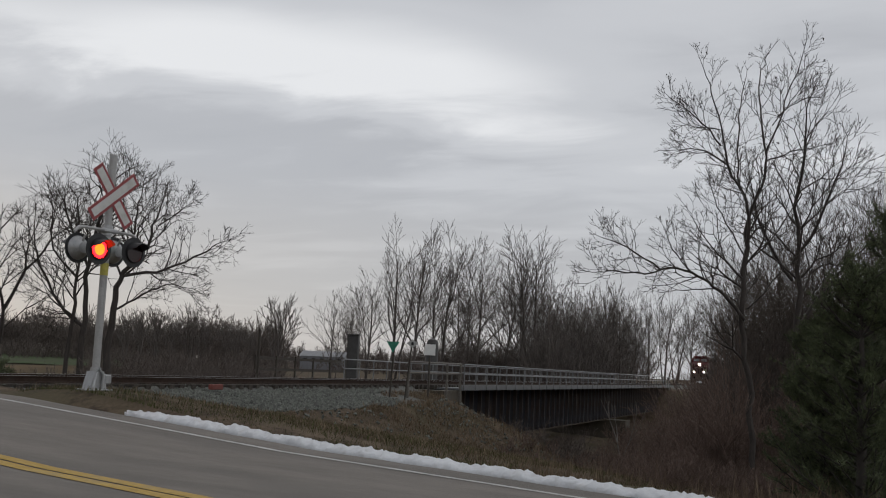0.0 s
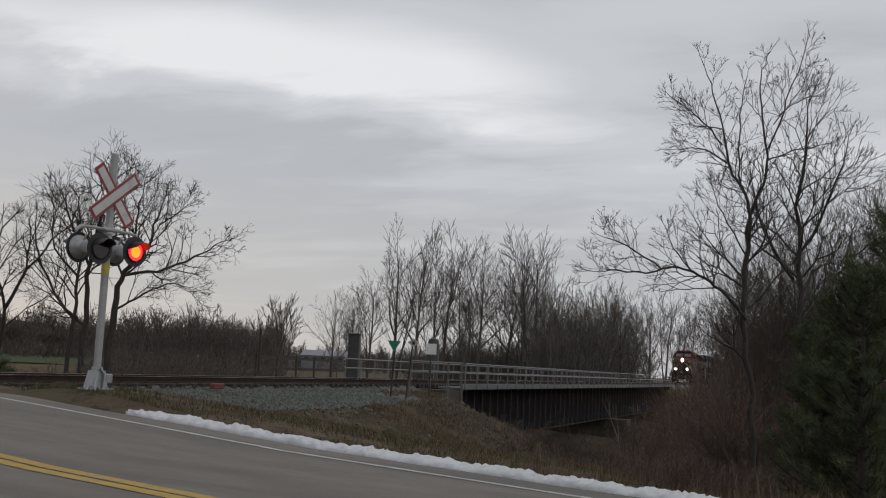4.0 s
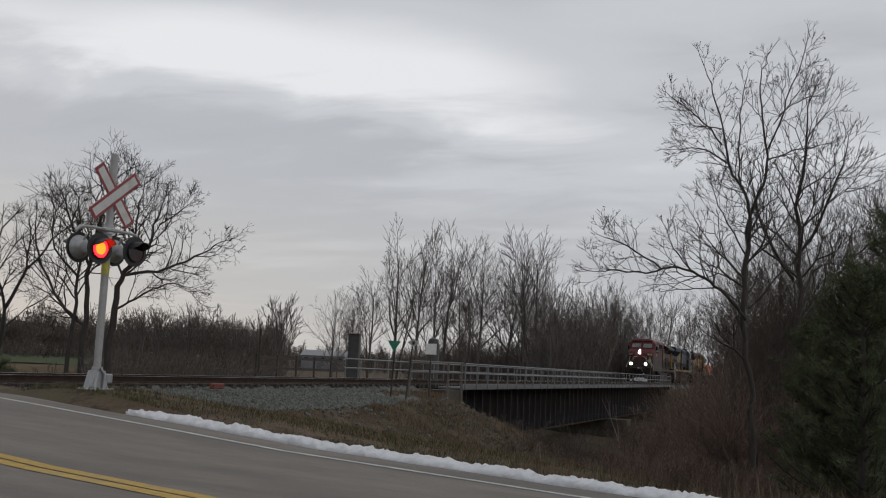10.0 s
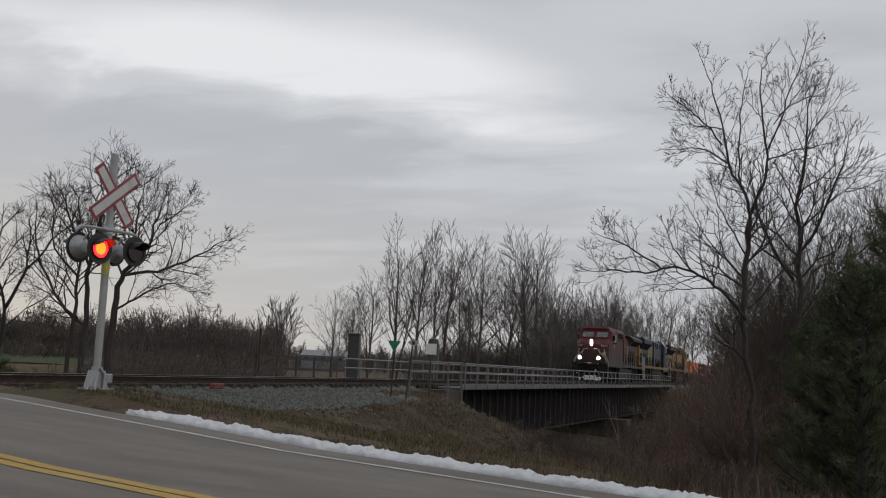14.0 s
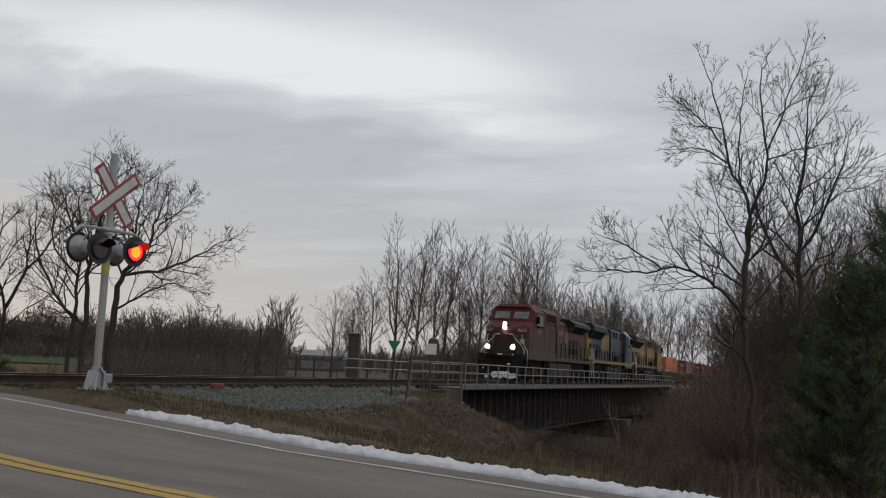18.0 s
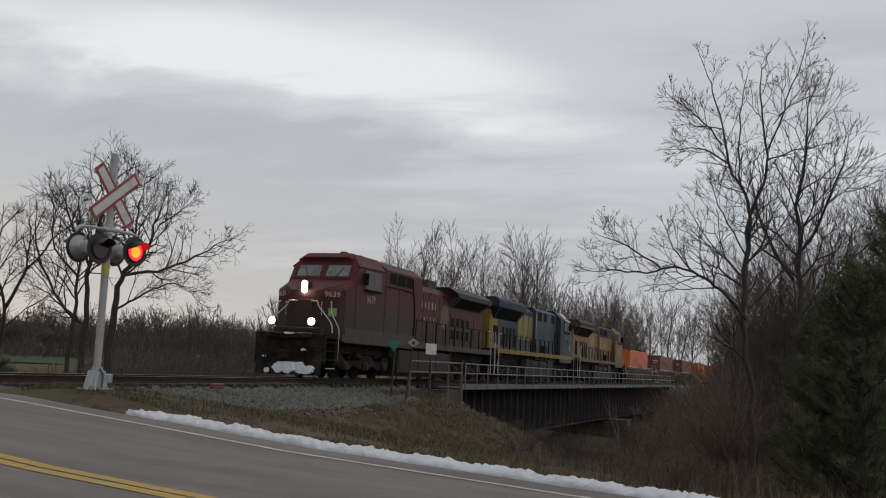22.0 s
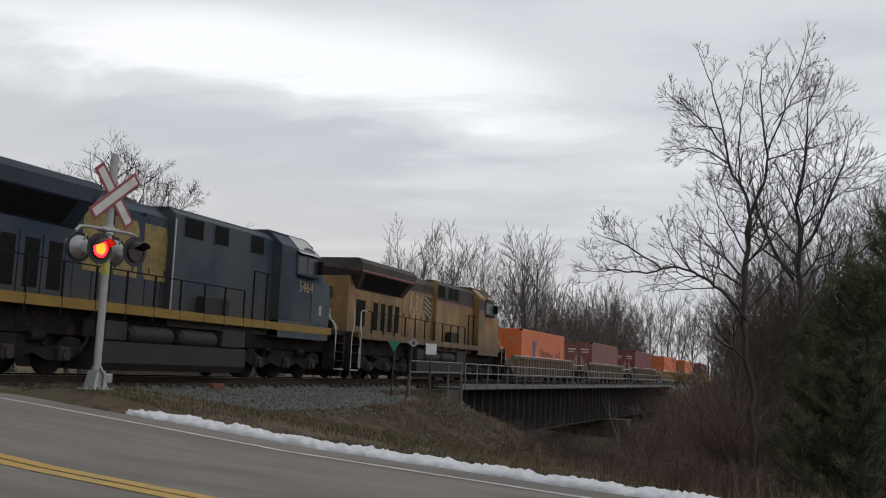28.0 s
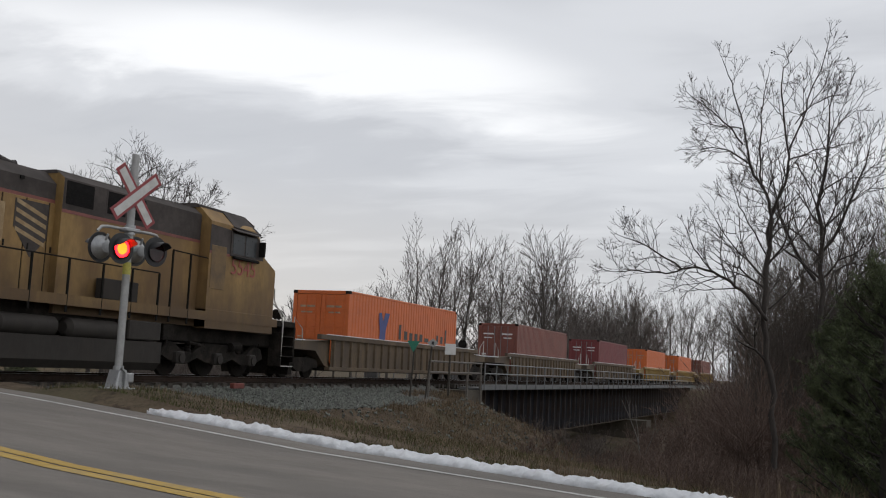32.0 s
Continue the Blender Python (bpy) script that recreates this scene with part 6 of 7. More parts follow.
def build_near_trees():
    # the tall forked tree beyond the snow bank: trunk, leaders, side limbs, low arching limb
    rng = np.random.default_rng(21)
    trunk, crown = Twigs(), Twigs()
    st = (trunk, crown)
    thin = 0.0042
    limb(st, rng, ((0.2, -2.2), (0.12, 0.0), (-0.05, 1.5), (-0.07, 2.9), (0.04, 4.1)), 0.066, 0.052, 9, 0.6, 4, 30, thin, 0.35, main=True, wander=0.01, tip=False)
    for pts, r0, r1, kids, kid in (
            (((-0.03, 3.6), (0.0, 4.15), (-0.2, 4.75), (-0.45, 5.15), (-0.62, 5.8), (-0.86, 6.8), (-1.1, 7.5)), 0.042, 0.007, 13, 0.34),
            (((-0.2, 4.8), (-0.18, 5.4), (-0.17, 6.4), (-0.03, 7.3)), 0.026, 0.007, 9, 0.32),
            (((0.0, 3.6), (0.06, 4.15), (0.19, 4.6), (0.39, 5.25), (0.33, 6.4), (0.39, 7.4), (0.58, 8.0)), 0.044, 0.007, 13, 0.34),
            (((0.36, 5.6), (0.69, 6.7), (0.96, 7.8)), 0.021, 0.007, 8, 0.32),
            (((0.5, 6.2), (0.99, 6.9), (1.3, 7.4)), 0.013, 0.006, 6, 0.3),
            (((0.36, 5.4), (0.95, 5.65), (1.85, 5.9)), 0.021, 0.007, 10, 0.34),
            (((0.6, 6.4), (1.16, 6.83), (1.55, 6.9)), 0.014, 0.007, 7, 0.3),
            (((-0.48, 5.3), (-1.0, 5.58), (-1.6, 5.55)), 0.020, 0.008, 9, 0.34),
            (((-0.6, 5.7), (-1.1, 6.35), (-1.6, 6.8)), 0.022, 0.008, 9, 0.34),
            (((-0.62, 6.05), (-1.3, 6.12)), 0.014, 0.007, 6, 0.3),
            (((-0.05, 3.3), (-0.6, 4.2), (-0.8, 4.7)), 0.018, 0.007, 8, 0.36),
            (((-0.05, 2.8), (-0.9, 3.5), (-1.3, 4.0)), 0.018, 0.007, 8, 0.34),
            (((0.0, 3.2), (0.6, 3.9), (1.1, 4.8)), 0.02, 0.007, 8, 0.4),
            (((0.0, 2.2), (0.8, 3.0), (1.5, 3.6)), 0.02, 0.007, 8, 0.4),
            (((-0.05, 1.95), (-0.5, 2.46), (-0.93, 2.78), (-1.49, 3.0), (-2.16, 2.86), (-2.9, 2.88), (-3.2, 2.84)), 0.042, 0.008, 20, 0.40),
            (((-1.85, 2.95), (-2.55, 3.4), (-3.1, 3.55)), 0.022, 0.008, 9, 0.34),
            (((-1.2, 2.9), (-1.6, 3.4), (-1.8, 3.8)), 0.014, 0.007, 6, 0.3)):
        limb(st, rng, pts, r0, r1, int(kids * 1.35), kid, 3, 30, thin, 0.2)
    m = (trunk.mesh("trunk", M["bark"]), crown.mesh("crown", M["bark"]))
    x, y, z = spot(0.3, 21.0)
    t = put_tree(m, "tall bare tree with a forked trunk by the road", pose(x, y, 0, 0, 0, ACROSS) @ Matrix.Diagonal((0.97, 1, 0.965, 1)))
    # dry seed clusters left on the twig ends
    co = np.empty(len(m[1].vertices) * 3)
    m[1].vertices.foreach_get("co", co)
    co = co.reshape(-1, 3)
    rng = np.random.default_rng(5)
    high = co[(co[:, 2] > 5.0) | (co[:, 0] < -1.8)]
    g = Geo()
    for p in high[rng.integers(0, len(high), 260)]:
        q = np.array([(1, 0, 0), (0, 1, 0), (-1, 0, 0), (0, -1, 0), (0, 0, 1.3), (0, 0, -1.6)]) * rng.uniform(0.008, 0.022) * rng.uniform(0.5, 1.3, (6, 1)) + p + rng.normal(0, 0.01, 3)
        g.add(q.tolist(), ((0, 1, 4), (1, 2, 4), (2, 3, 4), (3, 0, 4), (1, 0, 5), (2, 1, 5), (3, 2, 5), (0, 3, 5)))
    tagged(part("seed_clusters", g, M["bark"], t, "dark dry seed clusters"), kind="stuff")
    # the tree behind it, with a limb that reaches up over the pines
    rng = np.random.default_rng(22)
    trunk, crown = Twigs(), Twigs()
    st = (trunk, crown)
    limb(st, rng, ((0.0, -3.0), (0.0, 1.0), (0.05, 3.2), (0.0, 5.0), (0.1, 6.4)), 0.09, 0.02, 16, 0.8, 4, 28, 0.005, 0.4, main=True, wander=0.02)
    for pts in (((0.0, 1.6), (0.9, 2.9), (1.7, 3.8), (2.6, 4.3)), ((0.05, 3.0), (-0.6, 4.2), (-0.9, 5.4)), ((0.05, 3.4), (0.7, 4.6), (1.0, 6.0))):
        limb(st, rng, pts, 0.045, 0.012, 12, 0.6, 4, 28, 0.005, 0.2)
    x, y, z = spot(0.342, 23.5)
    put_tree((trunk.mesh("trunk", M["bark"]), crown.mesh("crown", M["bark"])), "bare roadside tree with a long rising limb", pose(x, y, 0, 0, 0, ACROSS), "bare roadside trees")
    rng = random.Random(12)
    kinds = [ash_meshes(50 + i, ((0, 0, -0.3, 0.02, 0.03, 7.4, 0.07), (0.1, 0, -0.3, -0.1, 0.2, 6.4, 0.045), (0, -0.1, -0.3, 0.1, -0.22, 6.0, 0.04)), M["bark_mid"], 0.0048, ASH_NEAR) for i in range(3)]
    for b, dep, sc in ((0.33, 27, 0.86), (0.372, 29, 0.98), (0.41, 26, 0.9), (0.445, 30, 1.0), (0.312, 34, 0.95), (0.35, 36, 1.1), (0.47, 34, 1.1), (0.39, 42, 1.25), (0.30, 42, 1.0), (0.304, 24.5, 0.6), (0.318, 25, 0.7), (0.43, 24, 0.82), (0.462, 27, 0.95), (0.40, 31, 1.02), (0.49, 30, 1.0), (0.36, 25, 0.75), (0.425, 36, 1.15), (0.302, 30, 0.8), (0.318, 38, 0.98), (0.332, 32, 0.9), (0.318, 55, 1.15), (0.338, 60, 1.3), (0.36, 52, 1.2)):
        x, y, z = spot(b, dep)
        put_tree(kinds[rng.randrange(3)], "slender bare roadside tree with dense fine twigs", pose(x, y, z, 0, 0, rng.uniform(0, 360)) @ Matrix.Scale(sc, 4), "bare roadside trees")
    # small pale tree in front of the bridge
    x, y, z = spot(0.182, 58)
    m = fork_meshes(81, ((0, 0, -0.3, 0.02, 0.04, 1.9, 0.055), (0, 0, 0.6, 0.05, -0.25, 1.3, 0.035)), M["pale_bark"], 0.010, 3, 18, 0.66, 0.5, 0)
    put_tree(m, "small pale bare tree in front of the bridge", pose(x, y, z))


M["pale_bark"] = material("pale_bark", (0.16, 0.145, 0.13), 0.95, vary=0.3, scale=4)
build_near_trees()


def build_crossing_trees():
    rng = np.random.default_rng(4)
    trunk, crown = Twigs(), Twigs()
    st = (trunk, crown)
    thin = 0.0098
    for pts, r0, r1, kids, kid, main in (
            (((-1.87, -1.6), (-1.7, 2.5), (-1.6, 5.8), (-1.9, 9.0)), 0.15, 0.04, 14, 1.25, True),
            (((-1.04, -1.6), (-1.03, 2.5), (-1.0, 5.9), (-0.3, 9.6), (0.05, 10.8)), 0.20, 0.04, 16, 1.25, True),
            (((0.5, -1.6), (0.65, 3.2), (1.06, 5.4), (2.3, 7.0), (2.9, 9.4)), 0.24, 0.04, 14, 1.1, True),
            (((1.0, 5.2), (3.2, 5.8), (5.0, 6.9), (6.2, 7.6)), 0.11, 0.02, 13, 0.85, False),
            (((-1.0, 2.2), (-2.6, 3.4), (-4.3, 6.4), (-4.7, 8.2)), 0.11, 0.03, 14, 1.2, False),
            (((-1.4, 2.6), (-2.9, 3.7), (-3.9, 4.3)), 0.07, 0.02, 9, 0.9, False),
            (((0.65, 3.2), (1.7, 3.9), (3.6, 4.8), (4.6, 4.7)), 0.08, 0.02, 11, 0.9, False),
            (((-1.0, 5.6), (-2.2, 8.0), (-2.9, 9.6)), 0.09, 0.03, 11, 1.15, False),
            (((-0.6, 7.5), (0.6, 9.4), (1.3, 10.6)), 0.08, 0.03, 10, 1.1, False),
            (((1.5, 6.0), (1.6, 8.4), (1.9, 10.2)), 0.08, 0.03, 10, 1.1, False),
            (((2.8, 8.2), (3.8, 9.0), (4.3, 9.5)), 0.05, 0.02, 8, 0.7, False),
            (((-1.6, 5.0), (-3.2, 6.6), (-3.6, 8.8)), 0.08, 0.025, 10, 1.1, False)):
        limb(st, rng, pts, r0, r1, int(kids * 1.15), kid * 1.08, 4, 33, thin, 0.42 if main else 0.15, ratio=0.72, lift=0.15, main=main, wander=0.0 if main else 0.1)
    x, y, z = spot(-0.327, 56)
    put_tree((trunk.mesh("trunk", M["bark"]), crown.mesh("crown", M["bark"])), "broad bare tree with several dark trunks beyond the crossing", pose(x, y, -0.05, 0, 0, ACROSS) @ Matrix.Diagonal((0.95, 1, 0.945, 1)), "bare trees beyond the crossing")
    x, y, z = spot(-0.428, 58)
    m = fork_meshes(9, ((0, 0, -0.3, -0.02, -0.06, 3.6, 0.15), (0, 0.4, -0.3, 0.1, 0.25, 3.2, 0.12)), M["bark"], 0.010, 6, 25, 0.74, 0.25, 1)
    put_tree(m, "bare tree with a spreading crown beyond the crossing", pose(x, y, z), "bare trees beyond the crossing")


build_crossing_trees()


def build_wood():
    kinds = []
    for i in range(7):
        q = random.Random(300 + i)
        stems = [(0, 0, -0.4, q.uniform(-0.05, 0.05), q.uniform(-0.05, 0.05), 16.0, 0.25)]
        for k in range(q.choice((1, 1, 2))):
            a = q.uniform(0, 6.28)
            stems.append((0.3 * math.cos(a), 0.3 * math.sin(a), -0.3, 0.17 * math.cos(a), 0.17 * math.sin(a), q.uniform(11.5, 14.5), 0.15))
        kinds.append(ash_meshes(30 + i, stems, M["bark_hazed"], 0.018))
    rng = random.Random(6)
    rows = ((700, 130, 1.13), (742, 128, 1.12), (790, 130, 1.12), (850, 128, 1.10), (905, 134, 1.06), (930, 128, 1.14), (962, 130, 1.12), (600, 140, 0.72), (632, 150, 0.68), (660, 142, 0.88), (985, 136, 0.92),
            (820, 160, 0.92), (1105, 130, 0.60), (1130, 148, 0.72), (1158, 160, 0.72), (1185, 172, 0.82), (1205, 196, 0.86), (1232, 222, 0.96), (1262, 256, 1.10), (1290, 300, 1.30))
    for px, dep, sc in rows:
        x, y, z = spot((px - 784) / 1817.6, dep)
        put_tree(kinds[rng.randrange(7)], "tall slender bare tree in the wood beyond the valley", pose(x, y, z - 0.2, 0, 0, rng.uniform(0, 360)) @ Matrix.Scale(sc, 4), "bare trees of the wood")
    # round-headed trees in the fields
    m = fork_meshes(64, ((0, 0, -0.3, 0.0, 0.0, 3.2, 0.16), (0, 0, -0.3, 0.1, 0.3, 3.0, 0.13), (0, 0, -0.3, -0.1, -0.3, 3.0, 0.13), (0, 0, -0.3, 0.3, -0.1, 2.8, 0.12)), M["bark_hazed"], 0.03, 5, 22, 0.74, 0.2, 2)
    for px, dep, sc in ((503, 170, 1.1), (350, 200, 1.05), (372, 215, 0.9), (430, 230, 0.9), (415, 260, 1.0), (290, 205, 1.0), (262, 230, 1.1), (235, 240, 1.1), (455, 250, 0.8), (320, 240, 1.0)):
        x, y, z = spot((px - 784) / 1817.6, dep)
        put_tree(m, "round-headed bare tree in the fields", pose(x, y, z, 0, 0, px) @ Matrix.Scale(sc, 4), "bare field trees")


build_wood()


def scatter_twigs(name, label, seed, n, bearings, depths, height, spec, stems, mat, thin, lean=0.35):
    """Thickets and far woods: many stems joined into one mesh of kind stuff."""
    rng = np.random.default_rng(seed)
    tw = Twigs()
    for _ in range(n):
        b, dep = rng.uniform(*bearings), rng.uniform(*depths)
        x, y, z = spot(b, dep)
        if abs(y - TRACK_Y) < 4.0 or road_sl(x, y)[1] < 12.6:
            continue
        h = rng.uniform(*height)
        if y < TRACK_Y and b < 0.264:
            h = min(h, (0.9 if b > 0.232 else 0.2 if b > 0.19 else -1.2) - z)     # low in front of the bridge
            if h < 0.3:
                continue
        for _ in range(stems):
            d = unit(np.array([rng.normal(0, lean), rng.normal(0, lean), 1.0]))
            branch((tw,), rng, np.array([x + rng.normal(0, 0.2), y + rng.normal(0, 0.2), z - 0.1]), d, h * rng.uniform(0.6, 1.0), h * 0.007 + thin * 0.5, 0, spec, thin)
    ob = new(name, tw.mesh(name, mat))
    tagged(ob, label, "brush" if "brush" in name else "woodland", kind="stuff")


POLES = [(6, 7, 0.36, 26, 0.3, 0.05, 4, 0.2), (4, 4, 0.5, 28, 0.4, 0.1, 3, 0.2), (3, 3, 0.5, 28, 0.2, 0.12, 3, 0.2), (2, 0, 0, 0, 0, 0.1, 3, 0)]
scatter_twigs("roadside_brush", "tangled red-brown bare brush on the slope below the road", 1, 260, (0.225, 0.36), (21.5, 33), (0.8, 1.9), SHRUB, 4, M["brush"], 0.0045)
scatter_twigs("roadside_brush", "tangled dark bare brush beside the roadside trees", 2, 150, (0.26, 0.47), (21.8, 32), (1.6, 3.4), SHRUB, 4, M["brush"], 0.0048)
scatter_twigs("roadside_brush", "low red-brown weeds behind the snow bank", 12, 120, (0.2, 0.33), (16.5, 21), (0.3, 0.8), SHRUB, 4, M["brush"], 0.0035)
scatter_twigs("valley_brush", "low dull brown brush in the valley below the bridge", 9, 160, (0.07, 0.17), (30, 70), (0.3, 0.9), SHRUB, 4, M["brush"], 0.008)
scatter_twigs("valley_brush", "dull brown brush in the valley below the bridge", 3, 260, (0.165, 0.34), (34, 85), (0.8, 2.0), SHRUB, 4, M["brush"], 0.009)
scatter_twigs("valley_brush", "taller brown brush beside the end of the bridge", 8, 150, (0.235, 0.36), (40, 100), (2.5, 5.5), SHRUB, 4, M["brush"], 0.01)
scatter_twigs("valley_brush", "tall brown brush under the roadside trees", 18, 170, (0.266, 0.43), (42, 100), (4.5, 7.5), SHRUB, 4, M["brush"], 0.012)
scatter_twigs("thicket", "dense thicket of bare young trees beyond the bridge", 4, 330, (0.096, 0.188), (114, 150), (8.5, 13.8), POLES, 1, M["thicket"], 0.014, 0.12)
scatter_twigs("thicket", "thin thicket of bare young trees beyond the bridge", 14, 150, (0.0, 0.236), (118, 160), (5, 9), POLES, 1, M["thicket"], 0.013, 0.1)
scatter_twigs("trackside_brush", "dark bare brush on the far side of the railway", 5, 620, (-0.45, 0.14), (40, 125), (1.0, 2.6), SHRUB, 4, M["brush_hazed"], 0.010)
scatter_twigs("trackside_brush", "dense dark bare brush beyond the bridge", 15, 380, (-0.02, 0.236), (122, 165), (4.5, 8.0), SHRUB, 3, M["brush_hazed"], 0.020)
scatter_twigs("far_woods", "grey-brown bare woods along the far fields", 6, 950, (-0.5, -0.15), (330, 480), (8, 16), FIELD, 1, M["brush_hazed"], 0.08, 0.12)
scatter_twigs("far_woods", "low grey-brown bare woods behind the farm", 16, 160, (-0.15, 0.02), (360, 480), (5, 9), FIELD, 1, M["brush_hazed"], 0.055, 0.12)
scatter_twigs("trackside_brush", "brown bare brush along the edge of the field", 19, 190, (-0.34, -0.15), (100, 150), (2.2, 4.8), SHRUB, 3, M["brush_hazed"], 0.024)
scatter_twigs("far_brush", "low dark hedge along the far fields", 7, 520, (-0.5, 0.1), (260, 420), (2.5, 5.5), SHRUB[:2], 3, M["brush_hazed"], 0.07)


def build_pine(seed, height, radius, label, at):
    """Young pine: trunk, whorls of boughs, and tufts of needles."""
    rng = np.random.default_rng(seed)
    t = thing("pine_tree", label, "tree", at)
    wood, tips = Twigs(), []
    wood.add([np.array([0, 0, height * q]) - (0, 0, 0.3) for q in (0, 0.35, 0.7, 1.0)], [0.1, 0.075, 0.045, 0.012], 7)
    h = 0.15
    while h < height * 0.97:
        share = 1 - h / height
        for k in range(7):
            a = rng.uniform(0, 6.28)
            ln = radius * (0.25 + 0.85 * share ** 0.8) * rng.uniform(0.7, 1.1)
            d = np.array([math.cos(a), math.sin(a), rng.uniform(0.15, 0.55)])
            p = np.array([0, 0, h + rng.uniform(-0.1, 0.1)])
            pts = [p]
            for i in range(4):
                d = unit(d + rng.normal(0, 0.07, 3) + (0, 0, 0.1))
                p = p + d * ln / 4
                pts.append(p)
            wood.add(pts, [0.022, 0.018, 0.013, 0.009, 0.005], 4)
            for q in range(13):
                f = 0.15 + 0.85 * (q + rng.random()) / 13
                i = min(int(f * 4), 3)
                b = pts[i] + (pts[i + 1] - pts[i]) * (f * 4 - i)
                e = unit(d + rng.normal(0, 0.55, 3) + (0, 0, 0.35))
                tl = rng.uniform(0.1, 0.28)
                wood.add([b, b + e * tl], [0.006, 0.003], 3)
                for s in (0.35, 0.7, 1.0):
                    tips.append((b + e * tl * s, e))
            tips.append((pts[-1], d))
        h += 0.2
    part("trunk", wood.mesh("trunk", M["bark"]), None, t)
    P, D = np.array([x[0] for x in tips]), np.array([x[1] for x in tips])
    n = 15
    P, D = np.repeat(P, n, 0), np.repeat(D, n, 0)
    E = D * rng.uniform(0.3, 1.0, (len(P), 1)) + rng.normal(0, 0.55, P.shape)
    E /= np.linalg.norm(E, axis=1, keepdims=True)
    side = np.cross(E, rng.normal(0, 1, P.shape))
    side /= np.linalg.norm(side, axis=1, keepdims=True) + 1e-9
    ln = rng.uniform(0.06, 0.12, (len(P), 1))
    V = np.stack([P - side * 0.0035, P + side * 0.0035, P + E * ln], 1).reshape(-1, 3)
    me = bpy.data.meshes.new("needles")
    me.from_pydata(V.tolist(), [], np.arange(len(V)).reshape(-1, 3).tolist())
    me.materials.append(M["needle"])
    part("needles", me, None, t, "dark green needle tufts")


for seed, b, dep, h, r, lab in ((3, 0.412, 14.6, 3.6, 1.3, "young dark green pine tree beside the road"), (5, 0.376, 15.6, 2.9, 1.05, "small dark green pine tree beside the road"),
                                (6, 0.455, 15.8, 4.85, 1.5, "young dark green pine tree beside the road"), (7, -0.424, 42, 2.5, 1.4, "low dark evergreen bush beyond the railway")):
    x, y, z = spot(b, dep)
    build_pine(seed, h, r, lab, pose(x, y, z))


# ---- grass ----
def blades(name, label, seed, pts, height, width, mat, lean=0.35):
    rng = np.random.default_rng(seed)
    P = np.asarray(pts, float)
    n = len(P)
    a = rng.uniform(0, 6.28, n)
    side = np.stack([np.cos(a), np.sin(a), np.zeros(n)], 1)
    h = rng.uniform(*height, (n, 1)) * (0.6 + 0.8 * rng.random((n, 1)) ** 2)
    tip = P + np.concatenate([rng.normal(0, lean, (n, 2)), np.ones((n, 1))], 1) * h
    midp = P * 0.5 + tip * 0.5 + np.array([0, 0, 1]) * h * 0.08
    w = width * rng.uniform(0.6, 1.3, (n, 1))
    V = np.stack([P - side * w, P + side * w, midp + side * w * 0.7, midp - side * w * 0.7, tip], 1).reshape(-1, 3)
    o = np.arange(n) * 5
    F = np.stack([o, o + 1, o + 2, o + 3], 1).tolist() + np.stack([o + 3, o + 2, o + 4], 1).tolist()
    me = bpy.data.meshes.new(name)
    me.from_pydata(V.tolist(), [], F)
    me.materials.append(mat)
    tagged(new(name, me), label, "grass", kind="stuff")


def verge_points(seed, n, s_range, l_range, clump=0.0):
    rng = np.random.default_rng(seed)
    s = rng.uniform(*s_range, n)
    l = l_range[0] + (l_range[1] - l_range[0]) * rng.random(n) ** 1.4
    x, y = s * 0.188 + l * 0.982, s * 0.982 - l * 0.188
    keep = (np.abs(y - TRACK_Y) > 4.55 + 0.3 * np.sin(x * 0.9)) & (bumpy(x, y, 0.9) + rng.normal(0, 0.5, n) > -0.5 + clump)
    x, y = x[keep], y[keep]
    return np.stack([x, y, ground_z(x, y) - 0.02], 1)


blades("verge_grass", "short dull green and tan grass on the road verge", 1, verge_points(1, 42000, (-4, 15.5), (11.85, 20)), (0.04, 0.10), 0.006, M["green"])
blades("dry_verge_grass", "dry straw-coloured grass on the verge and bank", 2, verge_points(2, 46000, (-4, 15.5), (11.9, 34), 0.25), (0.05, 0.15), 0.005, M["dry"])
def bank_points(seed, n, xr, yr):
    rng = np.random.default_rng(seed)
    x, y = rng.uniform(*xr, n), rng.uniform(*yr, n)
    keep = (np.abs(y - TRACK_Y) > np.where(x > 35, np.maximum(4.6 - 2.9 * smooth_step(34.5, 40.5, x), 2.0), 4.7 + 0.3 * np.sin(x * 0.9))) & ((np.abs(y - TRACK_Y) > 3.3) | (x < 44.3)) & (road_sl(x, y)[1] > 12) & (bumpy(x, y, 0.7) + rng.normal(0, 0.8, n) > -0.9)
    x, y = x[keep], y[keep]
    off = np.abs(y - TRACK_Y)
    bed = np.interp(off, (1.75, 2.9, 3.2), (-0.43, -0.60, -9.0))
    return np.stack([x, y, np.maximum(ground_z(x, y), bed) - 0.02], 1)


blades("bank_grass", "dead brown grass on the railway bank by the bridge", 3, bank_points(3, 70000, (15, 34), (4, 15.0)), (0.04, 0.11), 0.007, M["dead"])
blades("bank_grass", "long dead brown grass on the bank end by the bridge", 5, bank_points(5, 60000, (32, 56), (6, 16.6)), (0.08, 0.24), 0.010, M["dead"])
blades("bank_green", "patches of dull green grass on the railway bank", 6, bank_points(6, 26000, (15, 40), (4, 14.6)), (0.04, 0.11), 0.008, M["green"])
blades("roadside_weeds", "tall dry weeds between the snow and the brush", 4, verge_points(4, 5000, (0, 6), (11.95, 16), 0.5), (0.18, 0.42), 0.004, M["dead"], 0.25)


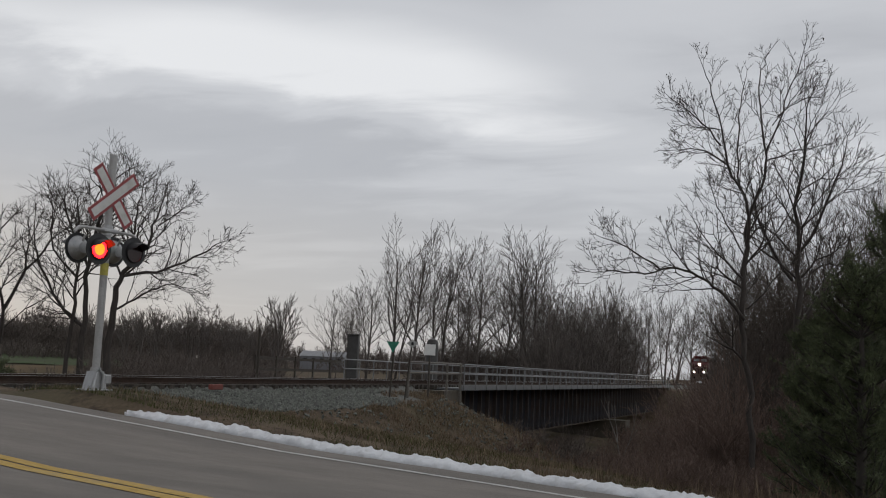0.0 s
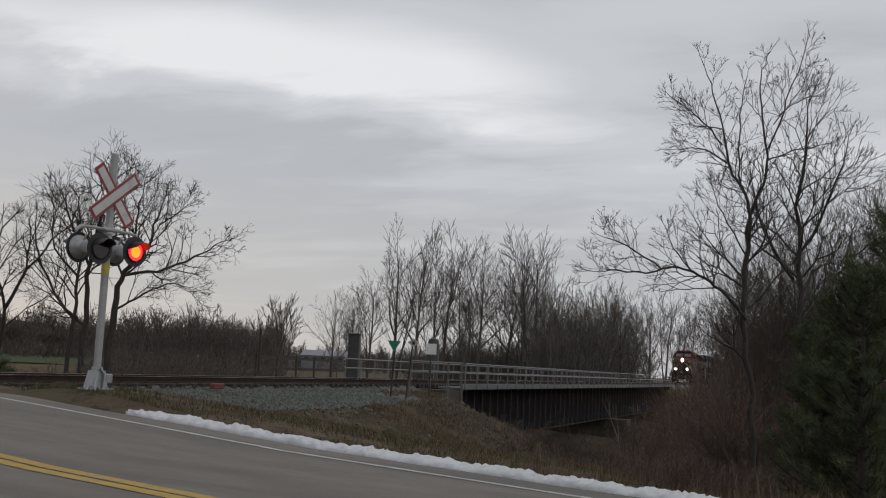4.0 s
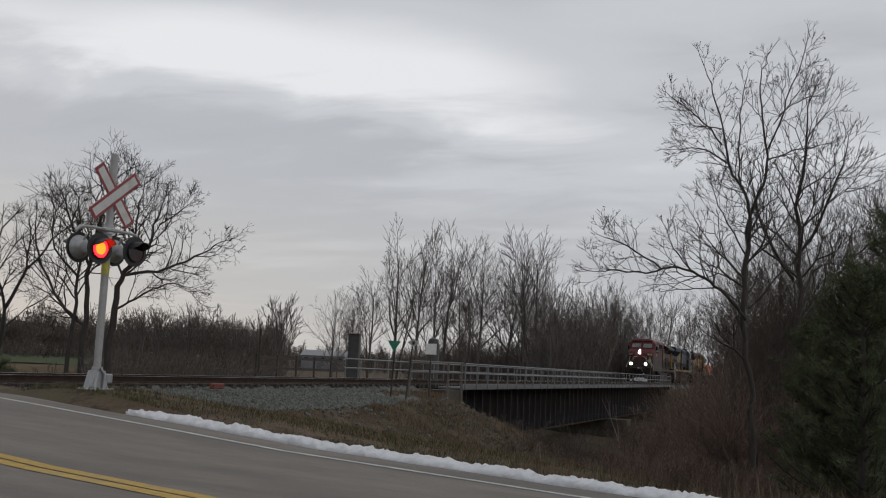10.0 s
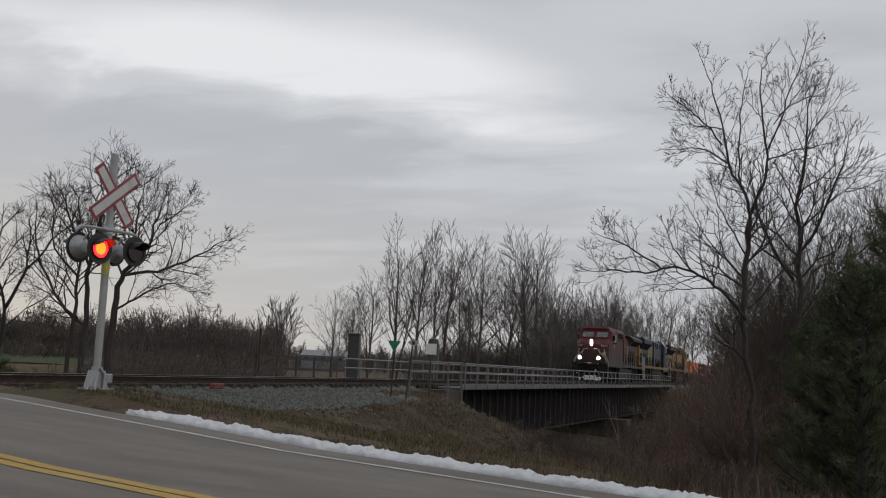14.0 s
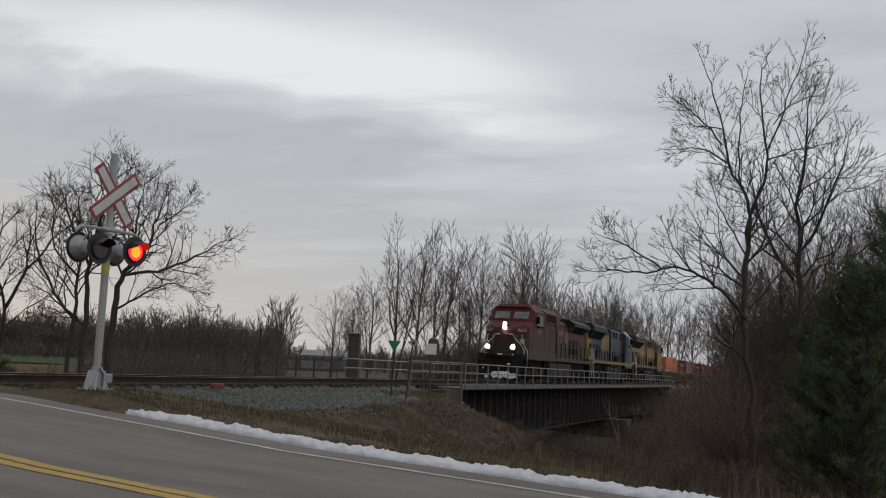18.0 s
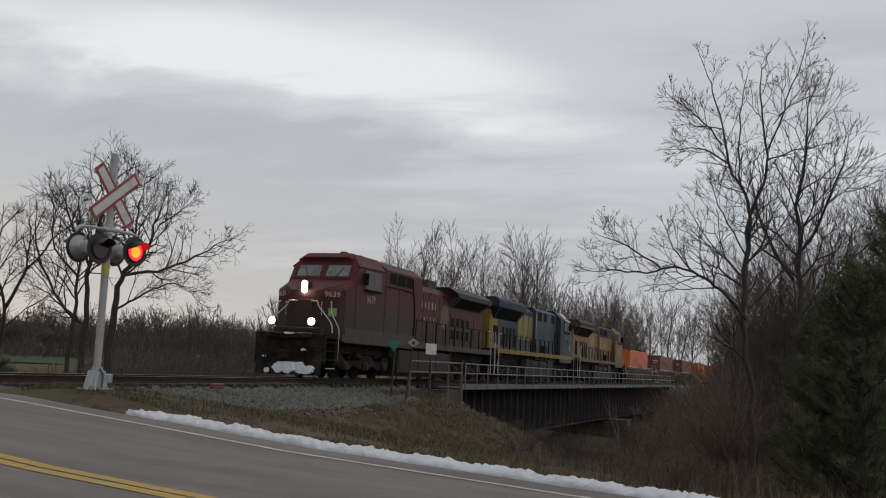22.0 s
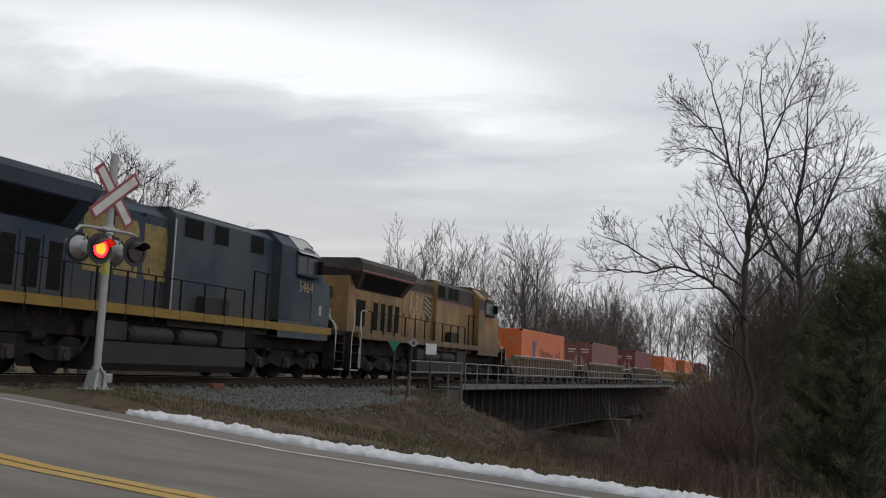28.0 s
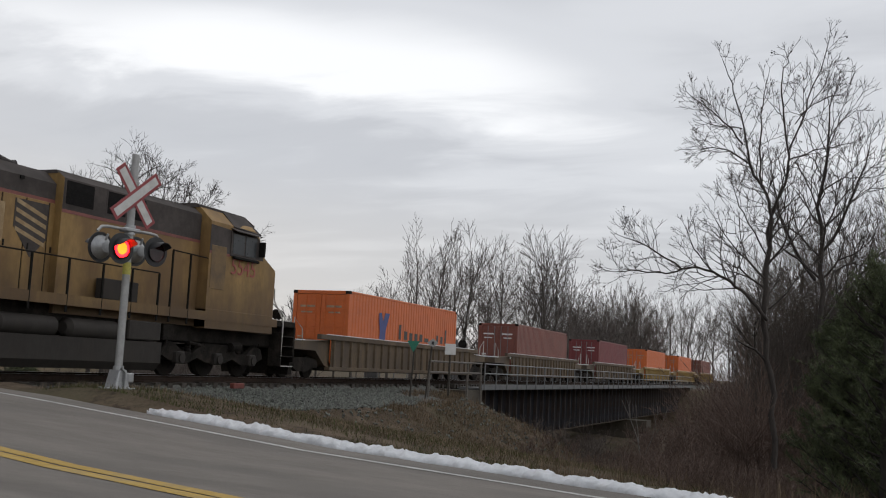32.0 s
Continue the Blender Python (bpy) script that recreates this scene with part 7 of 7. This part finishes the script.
# ---- beyond the railway ----
def build_far_things():
    x, y, z = spot(-0.108, 300)
    b = thing("farm_building", "long low white farm building far across the fields", "building", pose(x, y, 0, 0, 0, 12))
    part("wall", Geo().box(-4, -6.4, z - 0.5, 4, 6.4, 2.6, 0.05), M["tin_roof"], b)
    part("roof", Geo().prism([(-4.4, 2.6), (4.4, 2.6), (0, 4.2)], -6.7, 6.7), M["tin_roof"], b, "pale metal roof")
    for k in range(5):
        part("window", Geo().box(-4.03, -5.6 + 2.5 * k, 1.2, -3.99, -4.6 + 2.5 * k, 2.0), M["grille"], b)
    # equipment cabinet and a round tank on the far bank
    x, y, z = spot(-0.0815, 76)
    c = thing("equipment_cabinet", "dark grey trackside equipment cabinet on the far bank", "cabinet", pose(x, y, 0, 0, 0, 15))
    part("body", Geo().box(-0.4, -0.4, z - 0.2, 0.4, 0.4, 2.75, 0.03), M["cabinet_grey"], c)
    part("lid", Geo().box(-0.46, -0.46, 2.75, 0.46, 0.46, 2.86, 0.03), M["cabinet_grey"], c)
    part("door", Geo().box(-0.43, -0.33, 0.6, -0.40, 0.33, 2.6, 0.01), M["cabinet_grey"], c)
    x, y, z = spot(-0.005, 82)
    c = thing("concrete_stub", "dark weathered round-topped stub behind the railing", "post", pose(x, y, 0))
    part("shaft", Geo().tube([(0, 0, z - 0.2), (0, 0, 2.4), (0, 0, 2.85), (0, 0, 3.0)], [0.5, 0.5, 0.38, 0.12], 16), M["cabinet_grey"], c, smooth=True)
    # board fence and a lone post
    f = thing("board_fence", "dark weathered board fence beyond the railway", "fence", pose(0, 0, 0))
    xa, ya, za = spot(-0.175, 62)
    xb, yb, zb = spot(-0.088, 74)
    for k in range(6):
        q = k / 5
        px, py = xa + (xb - xa) * q, ya + (yb - ya) * q
        part("fence_post", Geo().box(px - 0.05, py - 0.05, float(ground_z(px, py)) - 0.3, px + 0.05, py + 0.05, 0.95), M["dark_wood"], f)
    for h in (0.8, 0.12):
        part("board", Geo().add([(xa, ya, h - 0.09), (xb, yb, h - 0.09), (xb, yb, h + 0.09), (xa, ya, h + 0.09), (xa + 0.02, ya + 0.04, h - 0.09), (xb + 0.02, yb + 0.04, h - 0.09), (xb + 0.02, yb + 0.04, h + 0.09), (xa + 0.02, ya + 0.04, h + 0.09)], [(0, 1, 2, 3), (7, 6, 5, 4), (0, 4, 5, 1), (1, 5, 6, 2), (2, 6, 7, 3), (3, 7, 4, 0)]), M["dark_wood"], f)
    x, y, z = spot(-0.1725, 60)
    p = thing("wooden_post", "lone dark weathered wooden post beyond the railway", "post", pose(x, y, 0))
    part("shaft", Geo().tube([(0, 0, z - 0.3), (0.03, 0.02, 2.35)], [0.09, 0.07], 8), M["dark_wood"], p)
    part("cap", Geo().tube([(0.03, 0.02, 2.35), (0.03, 0.02, 2.42)], 0.1, 8), M["dark_wood"], p)


build_far_things()


def build_fields():
    for name, b0, b1, d0, d1, mat, lab in (("green_field", -0.55, -0.30, 178, 700, "field_green", "dull green winter wheat field beyond the railway"), ("stubble_strip", -0.55, -0.30, 62, 175, "field_tan", "tan stubble strip beyond the railway")):
        g, n = Geo(), 24
        for i in range(n + 1):
            dep = d0 * (d1 / d0) ** (i / n)
            for k in range(9):
                x, y, z = spot(b0 + (b1 - b0) * k / 8, dep)
                g.v.append((x, y, z + 0.12))
        g.f = [(9 * i + k, 9 * i + k + 1, 9 * i + k + 10, 9 * i + k + 9) for i in range(n) for k in range(8)]
        solid(name, g, M[mat], lab, "field", kind="structure", smooth="all")


build_fields()


def motions():
    times = (0, 8, 16, 24, 32)
    for vehicle, s, turned in VEHICLES:
        walk(vehicle, [(t, pose(TRAIN_ZERO - SPEED * t + s, TRACK_Y, 0, 0, 0, turned)) for t in times])
    # wheelsets roll along with their vehicles
    for wheelset, u, r, reverse, step in TURNING:
        rate = -math.degrees(SPEED / r) * (-1 if reverse else 1)
        n = round(32 / step)
        walk(wheelset, [(i * step, pose(u, 0, r, 0, rate * i * step, 0)) for i in range(n + 1)])
    # the two front lamps flash in turn
    half = 17 / 32
    for lens, at, shows in FLASHERS:
        rows, angle = [], 0 if shows == 0 else 180
        rows.append((0, at @ pose(0, 0, 0, 0, 0, angle)))
        k = 1
        while k * half < 31.9:
            f = math.floor(k * half * FPS - 1.5)
            for j, a in ((0, 0), (1, 85), (2, 170), (3, 180)):
                rows.append(((f + j) / FPS, at @ pose(0, 0, 0, 0, 0, angle - a)))
            angle -= 180
            k += 1
        rows.append((32, at @ pose(0, 0, 0, 0, 0, angle)))
        walk(lens, rows)


motions()
